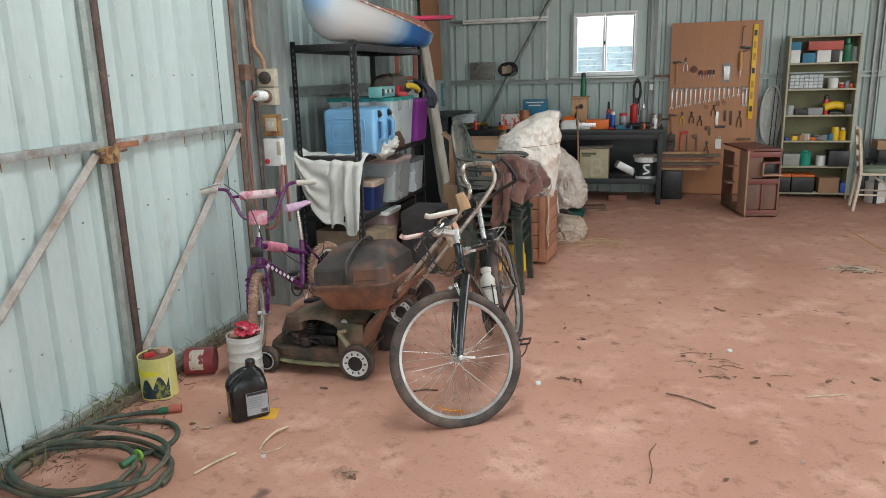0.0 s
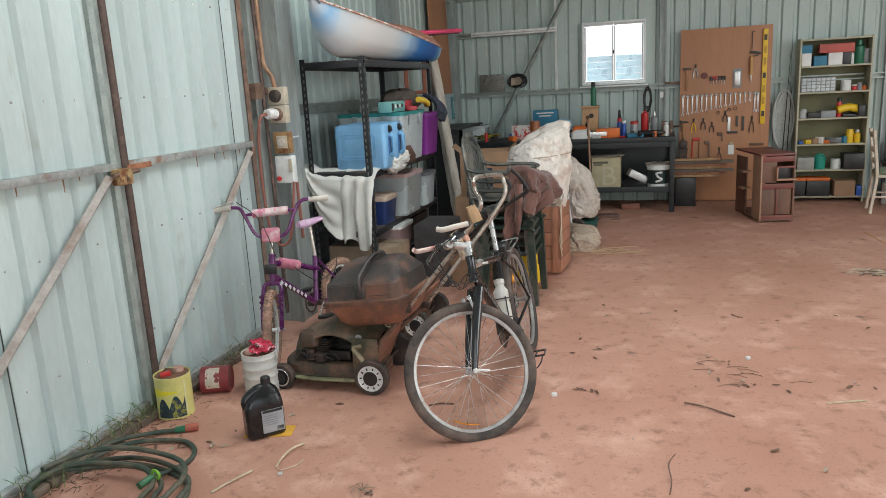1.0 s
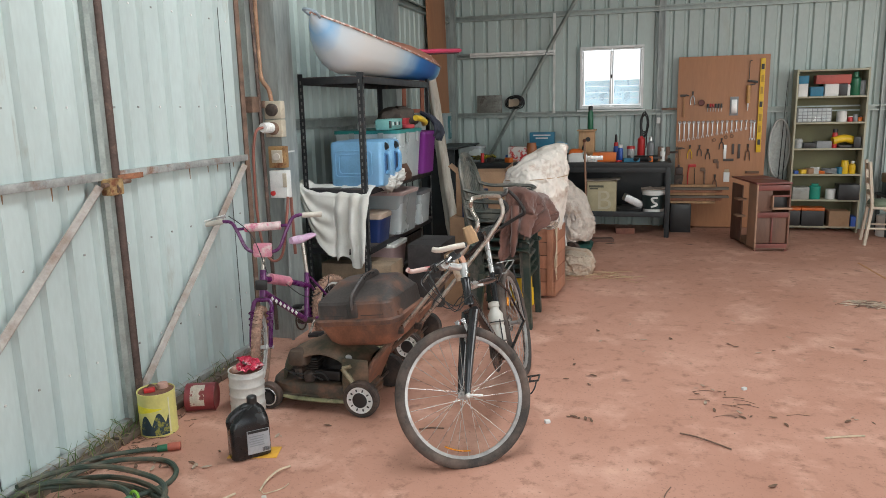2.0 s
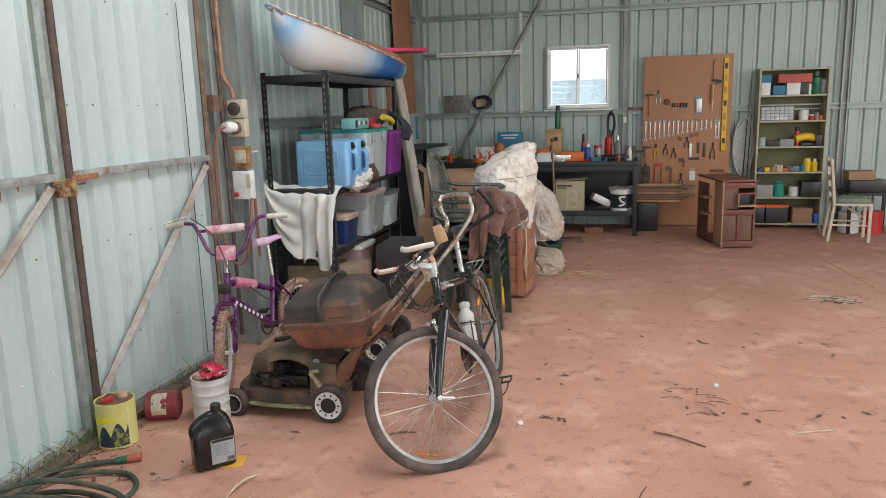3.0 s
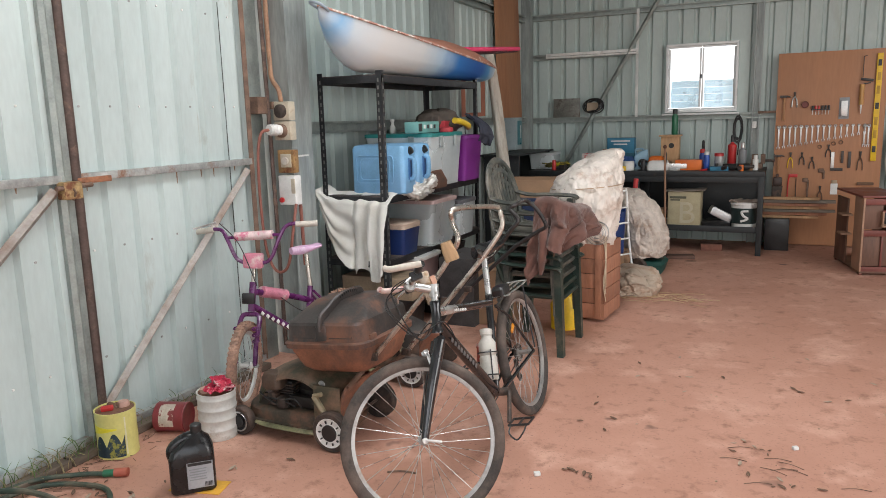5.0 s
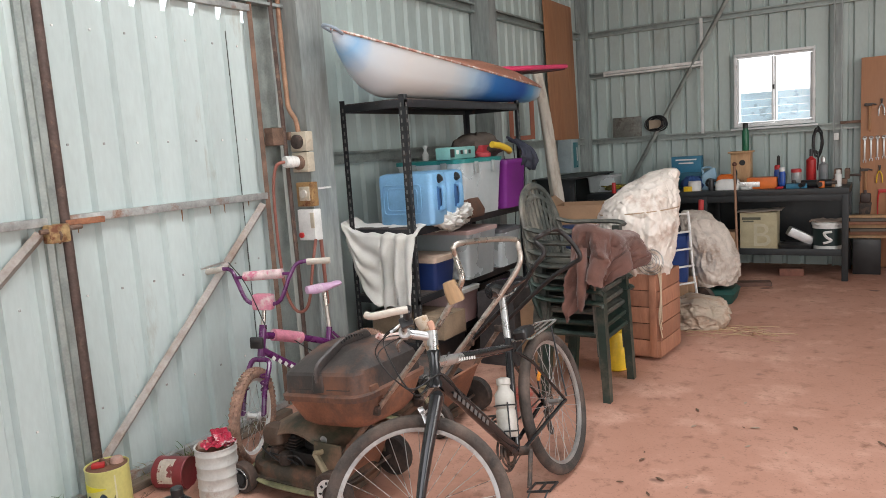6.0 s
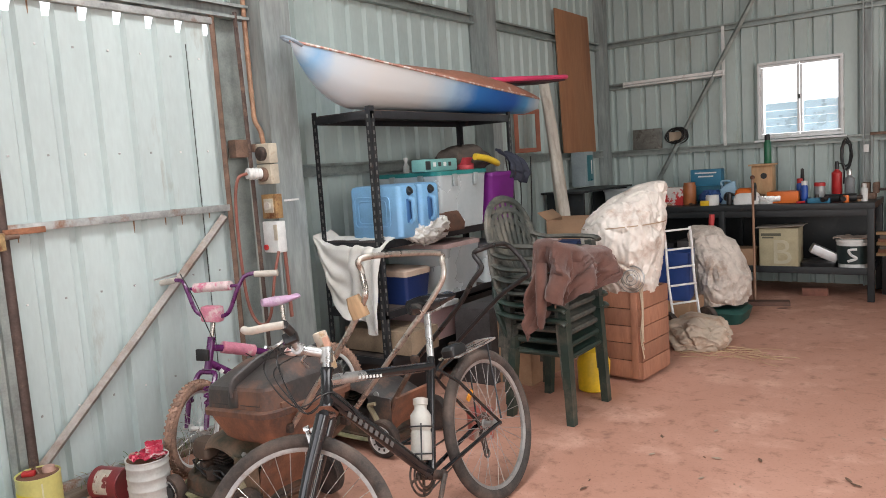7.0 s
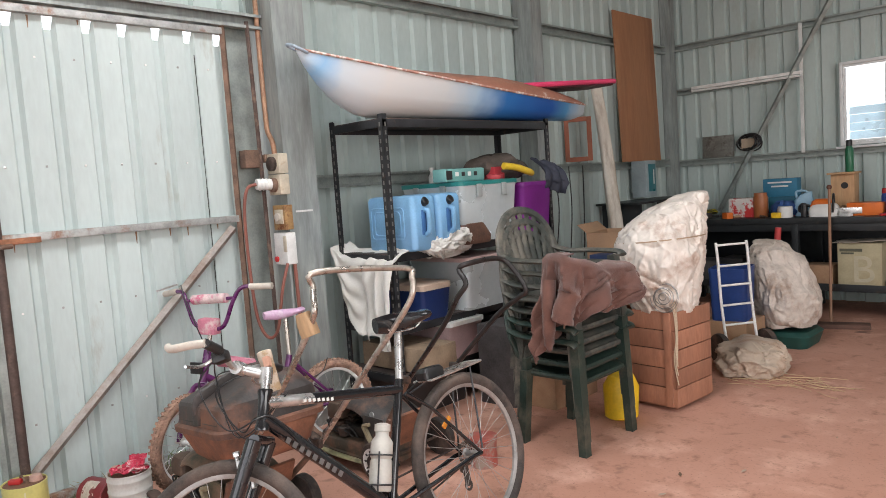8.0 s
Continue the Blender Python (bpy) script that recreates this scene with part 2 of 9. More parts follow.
def thing(name, label, category, at=(0, 0, 0), rz=0, group="", kind="", rx=0, ry=0):
    """An Empty at the base of a thing, to hold its parts."""
    ob = new(name)
    ob.empty_display_size = 0.05
    ob.matrix_world = pose(*at, rx, ry, rz)
    return tagged(ob, label, category, group, kind)


def solid(name, bm, material, label, category, at=(0, 0, 0), rz=0, group="", kind="", smooth=40, rx=0, ry=0):
    """A thing of one mesh."""
    ob = part(name, bm, material, None, "", smooth)
    ob.matrix_world = pose(*at, rx, ry, rz)
    return tagged(ob, label, category, group, kind)


def B():
    return bmesh.new()


def block(c, s, bevel=0.004, rot=None):
    bm = B()
    box(bm, c, s, bevel, rot)
    return bm


def rod(pts, r, seg=8, **k):
    bm = B()
    tube(bm, pts, r, seg, **k)
    return bm


# ---- the shed ----
WX, BY, TOP = -2.62, 10.75, 3.75
PITCH, RIB = 0.19, 0.029


def ribbed(u0, u1, place, z0, z1, notch=0.0):
    """Roll-formed sheet with trapezoid ribs that stand outwards."""
    bm = B()
    prof = []
    u = u0
    while u < u1:
        prof += [(u, 0), (u + 0.122, 0), (u + 0.138, RIB), (u + 0.172, RIB)]
        u += PITCH
    prof = [p for p in prof if p[0] <= u1] + [(u1, 0)]
    fr = [[bm.verts.new(place(a, d, z - (notch if z == z1 and d > 0.01 else 0))) for a, d in prof] for z in (z0, z1)]
    bk = [[bm.verts.new(place(a, d + 0.003, z - (notch if z == z1 and d > 0.01 else 0))) for a, d in prof] for z in (z0, z1)]
    for k in range(len(prof) - 1):
        bm.faces.new((fr[0][k], fr[0][k + 1], fr[1][k + 1], fr[1][k]))
        bm.faces.new((bk[0][k + 1], bk[0][k], bk[1][k], bk[1][k + 1]))
        for s in (0, 1):
            bm.faces.new((fr[s][k], fr[s][k + 1], bk[s][k + 1], bk[s][k]))
    for e in (0, -1):
        bm.faces.new((fr[0][e], fr[1][e], bk[1][e], bk[0][e]))
    return bm


def west(u, d, z):
    return Vector((WX - d, u, z))


def north(u, d, z):
    return Vector((u, BY + d, z))


def structure(name, bm, material, label, category="", smooth=0):
    return tagged(part(name, bm, material, None, "", smooth), label, category or name.split("_")[0], "", "structure")


bm = B()
box(bm, (2.7, 3.7, -0.1), (10.9, 14.4, 0.2))
structure("floor", bm, floor_mat, "concrete slab stained with red earth dust", "floor")
bm = B()
r0 = bmesh.ops.create_grid(bm, x_segments=60, y_segments=60, size=400)
for v in r0["verts"]:
    v.co.z = -0.12 + 0.02 * wob(v.co, 0.05) if max(abs(v.co.x), abs(v.co.y - 4)) < 30 else -0.12 + 1.2 * max(0, wob(v.co, 0.01))
structure("ground", bm, ground_mat, "red earth yard around the shed", "ground")

wall_w = structure("wall_west", ribbed(4.92, BY, west, 0, TOP), sheet_paint, "pale green ribbed steel wall sheeting", "wall")
wall_w2 = structure("wall_west_over_door", ribbed(-3.4, 4.92, west, 2.66, TOP), sheet_paint, "pale green ribbed steel sheeting over the doors", "wall")
wall_w3 = structure("wall_west_front", ribbed(-3.4, 0.46, west, 0, 2.66), sheet_paint, "pale green ribbed steel wall sheeting", "wall")

# back wall in four pieces round the window opening
W0, W1, WZ0, WZ1 = -0.728, 0.132, 1.64, 2.49
structure("wall_north_west", ribbed(-2.62, W0, north, 0, TOP), sheet_paint, "pale green ribbed steel back wall", "wall")
structure("wall_north_sill", ribbed(W0, W1, north, 0, WZ0), sheet_paint, "pale green ribbed steel below the window", "wall")
structure("wall_north_head", ribbed(W0, W1, north, WZ1, TOP), sheet_paint, "pale green ribbed steel above the window", "wall")
structure("wall_north_east", ribbed(W1, 8.0, north, 0, TOP), sheet_paint, "pale green ribbed steel back wall", "wall")


def east(u, d, z):
    return Vector((8.0 + d, u, z))


structure("wall_east_far", ribbed(6.2, BY, east, 0, TOP), sheet_paint, "pale green ribbed steel side wall", "wall")
structure("wall_east_near", ribbed(-3.4, -0.8, east, 0, TOP), sheet_paint, "pale green ribbed steel side wall", "wall")
bm = B()
box(bm, (2.7, 3.7, TOP + 0.35), (11.2, 14.8, 0.06))
structure("ceiling", bm, mat("dull_roof_sheet", (0.20, 0.22, 0.21), 0.6, 0.2), "plain steel roof sheeting over the shed", "roof")
bm = B()
for x in (-2.5, 7.9):
    box(bm, (x, -3.35, 1.9), (0.2, 0.15, 3.8))
box(bm, (2.7, -3.35, 3.95), (10.9, 0.15, 0.5))
structure("wall_south_portal", bm, galv, "galvanised portal frame of the open front", "wall")
bm = B()
box(bm, (8.0, 3.7, 3.93), (0.12, 14.2, 0.4))
box(bm, (2.7, BY + 0.02, TOP + 0.2), (10.9, 0.05, 0.42))
box(bm, (WX - 0.02, 3.7, TOP + 0.2), (0.05, 14.4, 0.42))
structure("trim_eaves", bm, sheet_paint, "pale green eaves flashing", "trim")


def channel(p0, p1, w=0.1, d=0.06, lip=0.018, t=0.004, out=(1, 0, 0)):
    """A C-section girt from p0 to p1, its open side along -z of its section."""
    p0, p1, out = Vector(p0), Vector(p1), Vector(out)
    ax = (p1 - p0).normalized()
    up = out.cross(ax).normalized()
    prof = [(0, -w / 2), (d, -w / 2), (d, -w / 2 + lip), (d - t, -w / 2 + lip), (d - t, -w / 2 + t), (t, -w / 2 + t), (t, w / 2 - t), (d - t, w / 2 - t), (d - t, w / 2 - lip), (d, w / 2 - lip), (d, w / 2), (0, w / 2)]
    bm = B()
    loft(bm, [[q + out * a + up * b for a, b in prof] for q in (p0, p1)])
    return bm


for nm, y0, y1, z in (("girt_low", 5.26, 10.66, 1.60), ("girt_high", 5.26, 10.66, 2.93)):
    structure("wall_" + nm, channel((WX + 0.002, y0, z), (WX + 0.002, y1, z), 0.09), girt_steel, "dull zinc steel girt along the side wall", "girt")
for nm, x0, x1, z in (("low", -2.55, 8, 1.585), ("high", -2.55, 8, 2.95), ("short", -2.55, -1.1, 2.43)):
    structure("wall_girt_back_" + nm, channel((x0, BY - 0.002, z), (x1, BY - 0.002, z), 0.075, out=(0, -1, 0)), girt_steel, "dull zinc steel girt along the back wall", "girt")


def column(name, x, y, w, d, label):
    """Lipped galvanised column standing off the side wall."""
    bm = B()
    prof = [(0, 0), (w, 0), (w, d), (w - 0.03, d), (w - 0.03, d + 0.015), (0, d + 0.015)]
    loft(bm, [[Vector((x + a, y + b, z)) for a, b in prof] for z in (0, TOP)])
    return structure(name, bm, galv, label, "column")


column("column_1", WX + 0.002, 4.94, 0.275, 0.24, "galvanised steel column beside the door with tape mark")
column("column_2", WX + 0.002, 7.72, 0.20, 0.16, "galvanised steel column behind the storage rack")
column("column_3", WX + 0.002, 10.56, 0.12, 0.12, "galvanised steel corner column")
bm = B()
box(bm, (-2.342, 5.06, 1.415), (0.004, 0.13, 0.012))
structure("trim_tape", bm, mat("white_tape", (0.7, 0.7, 0.68), 0.5), "white tape band on the column", "tape")
for i, x in enumerate((0.355, 3.09)):
    bm = B()
    loft(bm, [[Vector((x + a, BY - 0.004 - b, z)) for a, b in ((-0.045, 0), (0.045, 0), (0.045, 0.075), (0.03, 0.075), (0.03, 0.02), (-0.03, 0.02), (-0.03, 0.075), (-0.045, 0.075))] for z in (0, TOP)])
    structure("column_mullion_%d" % (i + 1), bm, galv, "galvanised steel wall post on the back wall", "column")
structure("trim_conduit_bar", block((-1.085, BY - 0.09, 2.28), (0.035, 0.02, 1.36), 0.003), mat("white_bar_paint", (0.62, 0.64, 0.62), 0.5), "white flat steel bar on the back wall", "bar")
bm = B()
tube(bm, [(-2.02, BY - 0.10, 1.0), (-0.45, BY - 0.10, 3.72)], 0.028, 4)
structure("trim_wall_brace", bm, girt_steel, "diagonal steel wall brace", "brace")

# window: aluminium sliding frame, two panes with louvre blades low down outside
win = thing("window_1", "white aluminium sliding window with bright sky outside", "window", ((W0 + W1) / 2, BY - 0.03, WZ0), kind="structure")
alu = mat("white_aluminium", (0.72, 0.74, 0.74), 0.35, 0, 0.05)
ww, wh = W1 - W0, WZ1 - WZ0
bm = B()
for cx, cz, sx, sz in ((0, 0.015, ww, 0.03), (0, wh - 0.015, ww, 0.03), (-ww / 2 + 0.015, wh / 2, 0.03, wh - 0.06), (ww / 2 - 0.015, wh / 2, 0.03, wh - 0.06)):
    box(bm, (cx, 0, cz), (sx, 0.09, sz), 0.003)
part("window_frame", bm, alu, win)
part("window_sill", block((0, -0.06, -0.02), (ww + 0.06, 0.06, 0.022), 0.003), alu, win)
pane_mat = mat("window_glass", (0.95, 0.98, 1.0), 0.05, 0, 0.0, glass=1.0, bump=0)
blade_mat = mat("pale_blue_louvre_glass", (0.74, 0.92, 1.0), 0.35, 0, 0.1, glass=0.2, bump=0.05)
for s, off in ((-1, -0.012), (1, 0.012)):
    sash = B()
    hw = ww / 2 - 0.035
    cx = s * (hw / 2 + 0.002)
    for ax, az, sx, sz in ((cx, 0.042, hw, 0.022), (cx, wh - 0.042, hw, 0.022), (cx - hw / 2 + 0.011, wh / 2, 0.022, wh - 0.12), (cx + hw / 2 - 0.011, wh / 2, 0.022, wh - 0.12)):
        box(sash, (ax, off, az), (sx, 0.022, sz), 0.002)
    sa = part("sash", sash, alu, win)
    pn = part("pane", block((cx, off, wh / 2), (hw - 0.04, 0.005, wh - 0.1), 0), pane_mat, sa)
    pn.visible_shadow = False
    for k in range(4):
        bl = part("louvre_blade", block((cx, 0.075, 0.10 + k * 0.085), (hw - 0.05, 0.004, 0.086), 0, rotx(-18)), blade_mat, sa)
        bl.visible_shadow = False
part("latch", block((0.0, -0.035, wh * 0.52), (0.016, 0.02, 0.05), 0.004), black_steel, win)
bm = B()
box(bm, (-0.3, 30, 8), (60, 0.1, 18))
backdrop = structure("backdrop", bm, mat("bright_overcast_distance", (0.93, 0.97, 1.0), 1, emit=1.25, bump=0, var=0), "bright hazy white distance outside the window", "sky")
bm = B()
box(bm, (-30, 4, 8), (0.1, 60, 18))
structure("backdrop", bm, bpy.data.materials["bright_overcast_distance"], "bright hazy white distance outside the doors", "sky")

# sliding doors in the side wall
DX = -2.535
def door_leaf(name, y0, y1, label):
    d = thing(name, label, "door", (DX, y0, 0), kind="structure")
    bm = ribbed(0.03, y1 - y0, lambda u, dd, z: Vector((0.03 - dd, u, z)), 0.03, 2.56, 0.11)
    part("door_sheet", bm, door_paint, d, smooth=0)
    L = y1 - y0
    part("middle_rail", block((0.052, L / 2, 1.40), (0.04, L - 0.05, 0.04), 0.003), rust_grey, d)
    part("top_rail", block((0.052, L / 2, 2.53), (0.04, L - 0.05, 0.04), 0.003), rust_grey, d)
    part("bottom_rail", block((0.052, L / 2, 0.06), (0.04, L - 0.05, 0.04), 0.003), rust_grey, d)
    part("edge_stile", rod([(0.06, 0.02, 0.05), (0.06, 0.02, 2.56)], 0.024, 10), dark_pipe, d)
    part("far_stile", rod([(0.06, L - 0.02, 0.05), (0.06, L - 0.02, 2.56)], 0.02, 4), rusty_steel if y0 > 3 else girt_steel, d)
    bm = B()
    tube(bm, [(0.062, 0.05, 0.20), (0.062, L - 0.07, 1.345)], 0.027, 4)
    part("diagonal_brace", bm, brace_steel, d, "rusty diagonal flat steel brace")
    lap = mat("sheet_lap_shadow", (0.05, 0.055, 0.05), 0.8) if "sheet_lap_shadow" not in bpy.data.materials else bpy.data.materials["sheet_lap_shadow"]
    for yy in (0.03 + 0.19 * 6 - 0.010,) if y0 > 3 else (0.03 + 0.19 * 3 - 0.010,):
        bm = B()
        n = 18
        for k in range(n):
            z = 0.05 + (2.38 - 0.05) * k / n
            w = 0.0035 + 0.0035 * abs(wob((yy, z * 3, y0), 1.5))
            box(bm, (0.0315, yy + 0.0015 * wob((z * 5, 0, y0), 1), z + 0.065), (0.003, w, 0.1296))
        part("sheet_lap", bm, lap, d, "dark open lap between two sheets")
    run = mat("rust_run", (0.25, 0.15, 0.09), 0.9, 0, 0.3, 30, 0.1) if "rust_run" not in bpy.data.materials else bpy.data.materials["rust_run"]
    rr_ = random.Random(int(y0 * 10))
    bm = B()
    for k in range(int(L / 0.19)):
        yy, h = 0.03 + 0.19 * k + rr_.uniform(0.0, 0.12), rr_.uniform(0.015, 0.07)
        z = rr_.choice((1.378, 1.378, 2.508))
        v4 = [bm.verts.new(Vector((0.0318, yy + a, z + b))) for a, b in ((-0.005, 0), (0.005, 0), (0.0015, -h), (-0.0015, -h))]
        v5 = [bm.verts.new(p.co - Vector((0.003, 0, 0))) for p in v4]
        bm.faces.new(v4)
        bm.faces.new(v5[::-1])
        for i in range(4):
            bm.faces.new((v4[i], v5[i], v5[(i + 1) % 4], v4[(i + 1) % 4]))
    part("rust_streak", bm, run, d, "brown rust runs below the rail")
    bm = B()
    for k in range(int(L / 0.19)):
        for z in (0.45, 1.02, 1.75, 2.3):
            box(bm, (0.033, 0.10 + k * 0.19, z), (0.006, 0.011, 0.011), 0.002)
    part("rivet_row", bm, mat("bright_rivet", (0.8, 0.8, 0.78), 0.3, 0.6, bump=0), d)
    return d


doorA = door_leaf("door_1", 3.33, 4.69, "pale green ribbed steel door with rusty bracing")
doorB = door_leaf("door_2", 1.86, 3.29, "pale green ribbed steel door leaf with rusty bracing")
doorC = door_leaf("door_3", 0.45, 1.83, "pale green ribbed steel door leaf")
structure("door_stop_angle", block((DX + 0.045, 3.312, 1.3), (0.03, 0.12, 2.56), 0.003), girt_steel, "grey steel angle where the doors meet", "angle")
structure("trim_jamb", block((DX - 0.02, 4.80, 1.3), (0.03, 0.19, 2.6), 0.003), girt_steel, "steel door jamb", "jamb")
structure("trim_header", channel((DX + 0.03, 0.7, 2.605), (DX + 0.03, 4.935, 2.605), 0.09), galv, "galvanised door track over the doors", "track")
bm = B()
box(bm, (DX + 0.09, 3.285, 1.345), (0.06, 0.10, 0.085), 0.008)
latch = thing("door_latch", "rusty yellowed slide latch on the door edge", "latch", (0, 0, 0))
part("latch_body", bm, mat("yellowed_steel", (0.42, 0.29, 0.14), 0.6, 0.3, 0.3, 25, 0.2, 90, RUST, 14, 0.5, 0.62), latch)
part("bolt", rod([(DX + 0.105, 3.2, 1.36), (DX + 0.105, 3.4, 1.365)], 0.012), rusty_steel, latch)
part("staple", rod([(DX + 0.105, 3.285, 1.30), (DX + 0.13, 3.285, 1.335), (DX + 0.105, 3.285, 1.37)], 0.006, 6), rusty_steel, latch)
bm = B()
box(bm, (DX + 0.075, 3.44, 1.385), (0.02, 0.2, 0.03), 0.004)
solid("strap_hinge", bm, mat("flaking_rust", (0.30, 0.13, 0.07), 0.9, 0, 0.3, 30, 0.4), "rusted strap on the door rail", "hinge")
bm = B()
box(bm, (DX + 0.06, 4.79, 1.76), (0.07, 0.12, 0.11), 0.004)
box(bm, (DX + 0.09, 4.88, 1.76), (0.05, 0.05, 0.05), 0.004)
solid("door_bracket", bm, rusty_steel, "rusty brown steel bracket beside the door", "bracket")
threshold = thing("threshold_timber", "weathered timber strip along the door sill", "timber")
plank_mat = mat("grey_wet_timber", (0.14, 0.105, 0.08), 0.85, 0, 0.3, 18, 0.5, 90, (0.26, 0.2, 0.15), 10, 0.5, 0.7, (1, 0.15, 1))
for k in range(9):
    y = 2.0 + k * 0.31
    part("plank", block((-2.435 + 0.012 * wob((k, 0, 0), 1.3), y, 0.021), (0.085, 0.300, 0.04), 0.006, rotz(1.2 * wob((k, 2, 0), 1.7))), plank_mat, threshold)

# ---- materials of the things ----
rubber = mat("dusty_black_rubber", (0.035, 0.028, 0.025), 0.85, 0, 0.3, 20, 0.5, 120, (0.13, 0.085, 0.065), 6, 0.45, 0.7)
tan_rubber = mat("clay_caked_rubber", (0.36, 0.22, 0.16), 0.9, 0, 0.25, 30, 0.6, 120, (0.20, 0.13, 0.10), 14, 0.5, 0.65)
alloy = mat("brushed_alloy", (0.62, 0.62, 0.61), 0.32, 0.85, 0.12, 20, 0.05)
worn_rim = mat("worn_dusty_rim", (0.40, 0.39, 0.38), 0.45, 0.6, 0.15, 14, 0.05, 90, (0.24, 0.17, 0.13), 9, 0.52, 0.72)
dusty_tyre = mat("brown_dusted_tyre", (0.05, 0.042, 0.038), 0.9, 0, 0.25, 16, 0.6, 140, (0.15, 0.11, 0.09), 5, 0.42, 0.66)
chrome_worn = mat("worn_chrome_tube", (0.50, 0.45, 0.40), 0.32, 0.85, 0.2, 16, 0.1, 80, (0.22, 0.13, 0.09), 11, 0.55, 0.7)
black_gloss = mat("black_gloss_enamel", (0.012, 0.012, 0.014), 0.22, 0, 0.2, 12, 0.03, 80, (0.09, 0.065, 0.05), 10, 0.66, 0.8, coat=0.5)
black_plastic = mat("black_plastic", (0.02, 0.02, 0.021), 0.4, 0, 0.2, 14, 0.1, 100, (0.09, 0.065, 0.05), 6, 0.62, 0.8)
grimy_metal = mat("oily_dirty_metal", (0.07, 0.055, 0.048), 0.6, 0.4, 0.35, 25, 0.4, 120, (0.17, 0.10, 0.07), 12, 0.5, 0.66)
off_white = mat("cream_plastic", (0.55, 0.50, 0.44), 0.5, 0, 0.1, 20, 0.08, 100, (0.45, 0.34, 0.26), 12, 0.6, 0.75)
purple_paint = mat("purple_enamel", (0.11, 0.016, 0.105), 0.3, 0, 0.15, 14, 0.04, 80, (0.06, 0.02, 0.05), 12, 0.62, 0.8, coat=0.4)
pink_soft = mat("faded_pink_vinyl", (0.62, 0.22, 0.30), 0.55, 0, 0.15, 20, 0.1, 100, (0.72, 0.55, 0.55), 14, 0.5, 0.62)
lilac = mat("lilac_vinyl", (0.62, 0.40, 0.58), 0.45, 0, 0.12, 14, 0.05, 100, (0.75, 0.66, 0.72), 9, 0.5, 0.66)
amber = mat("amber_reflector", (0.80, 0.30, 0.03), 0.25, 0, 0.1, 60, 0.2, coat=0.5)
masking = mat("tan_packing_wood", (0.40, 0.26, 0.145), 0.7, 0, 0.2, 20, 0.2, stretch=(1, 1, 0.2))
white_paint = mat("white_enamel", (0.74, 0.74, 0.72), 0.4, 0, 0.08, 14, 0.06, 90, (0.45, 0.36, 0.30), 10, 0.62, 0.78)
clear_plastic = mat("cloudy_clear_plastic", (0.66, 0.73, 0.75), 0.25, 0, 0.06, 3, 0.03, 40, (0.78, 0.82, 0.82), 2.2, 0.45, 0.7, glass=0.3)
frost = mat("frosted_bottle_plastic", (0.60, 0.58, 0.53), 0.4, 0, 0.08, 14, 0.04, 90, (0.42, 0.36, 0.3), 8, 0.55, 0.7, glass=0.15)


def steer_matrix(pivot, axis, angle):
    return Matrix.Translation(pivot) @ Matrix.Rotation(radians(angle), 4, axis) @ Matrix.Translation(-Vector(pivot))


def moved(bm, m):
    bm.transform(m)
    return bm


def bike_wheel(owner, name, c, R, tyre_r, n_spokes, m, tyre_mat, rim_mat, spoke_mat, knobs=0):
    """Wheel with tyre, rim, hub and each spoke; its axle runs along y."""
    c = Vector(c)
    bm = B()
    ring(bm, c, (0, 1, 0), R - tyre_r, tyre_r, 64, 12)
    for k in range(knobs):
        a = 2 * math.pi * k / knobs
        for s in (-1, 0, 1):
            aa = a + (0.5 if s == 0 else 0) * 2 * math.pi / knobs
            p = c + Vector((math.cos(aa), 0, math.sin(aa))) * (R - tyre_r * (0.0 if s == 0 else 0.18)) + Vector((0, s * tyre_r * 0.62, 0))
            box(bm, p, (0.008, 0.011, 0.012), 0, Matrix.Rotation(-aa, 4, "Y"))
    w = part(name, moved(bm, m), tyre_mat, owner)
    bm = B()
    rr = R - 2 * tyre_r + 0.004
    prof = [(rr - 0.016, -0.006), (rr, -0.012), (rr + 0.004, -0.012), (rr + 0.004, 0.012), (rr, 0.012), (rr - 0.016, 0.006)]
    seg = 64
    rings = [[bm.verts.new(c + Vector((r * math.cos(2 * math.pi * k / seg), y, r * math.sin(2 * math.pi * k / seg)))) for r, y in prof] for k in range(seg)]
    for k in range(seg):
        a, d = rings[k], rings[(k + 1) % seg]
        for j in range(6):
            bm.faces.new((a[j], a[(j + 1) % 6], d[(j + 1) % 6], d[j]))
    part("rim", moved(bm, m), rim_mat, w)
    bm = B()
    lathe(bm, [(0.006, -0.062), (0.009, -0.05), (0.009, -0.045), (0.022, -0.034), (0.022, -0.03), (0.013, -0.026), (0.012, 0), (0.013, 0.026), (0.022, 0.03), (0.022, 0.034), (0.009, 0.045), (0.006, 0.062)], 16, Matrix.Translation(c) @ rotx(90))
    part("hub", moved(bm, m), rim_mat, w)
    for k in range(n_spokes):
        a = 2 * math.pi * k / n_spokes
        side = 1 if k % 2 else -1
        off = a + (0.75 if (k // 2) % 2 else -0.75)
        p0 = c + Vector((0.02 * math.cos(off), side * 0.031, 0.02 * math.sin(off)))
        p1 = c + Vector(((rr - 0.01) * math.cos(a), 0, (rr - 0.01) * math.sin(a)))
        part("spoke", moved(rod([p0, p1], 0.0013, 4), m), spoke_mat, w)
    return w


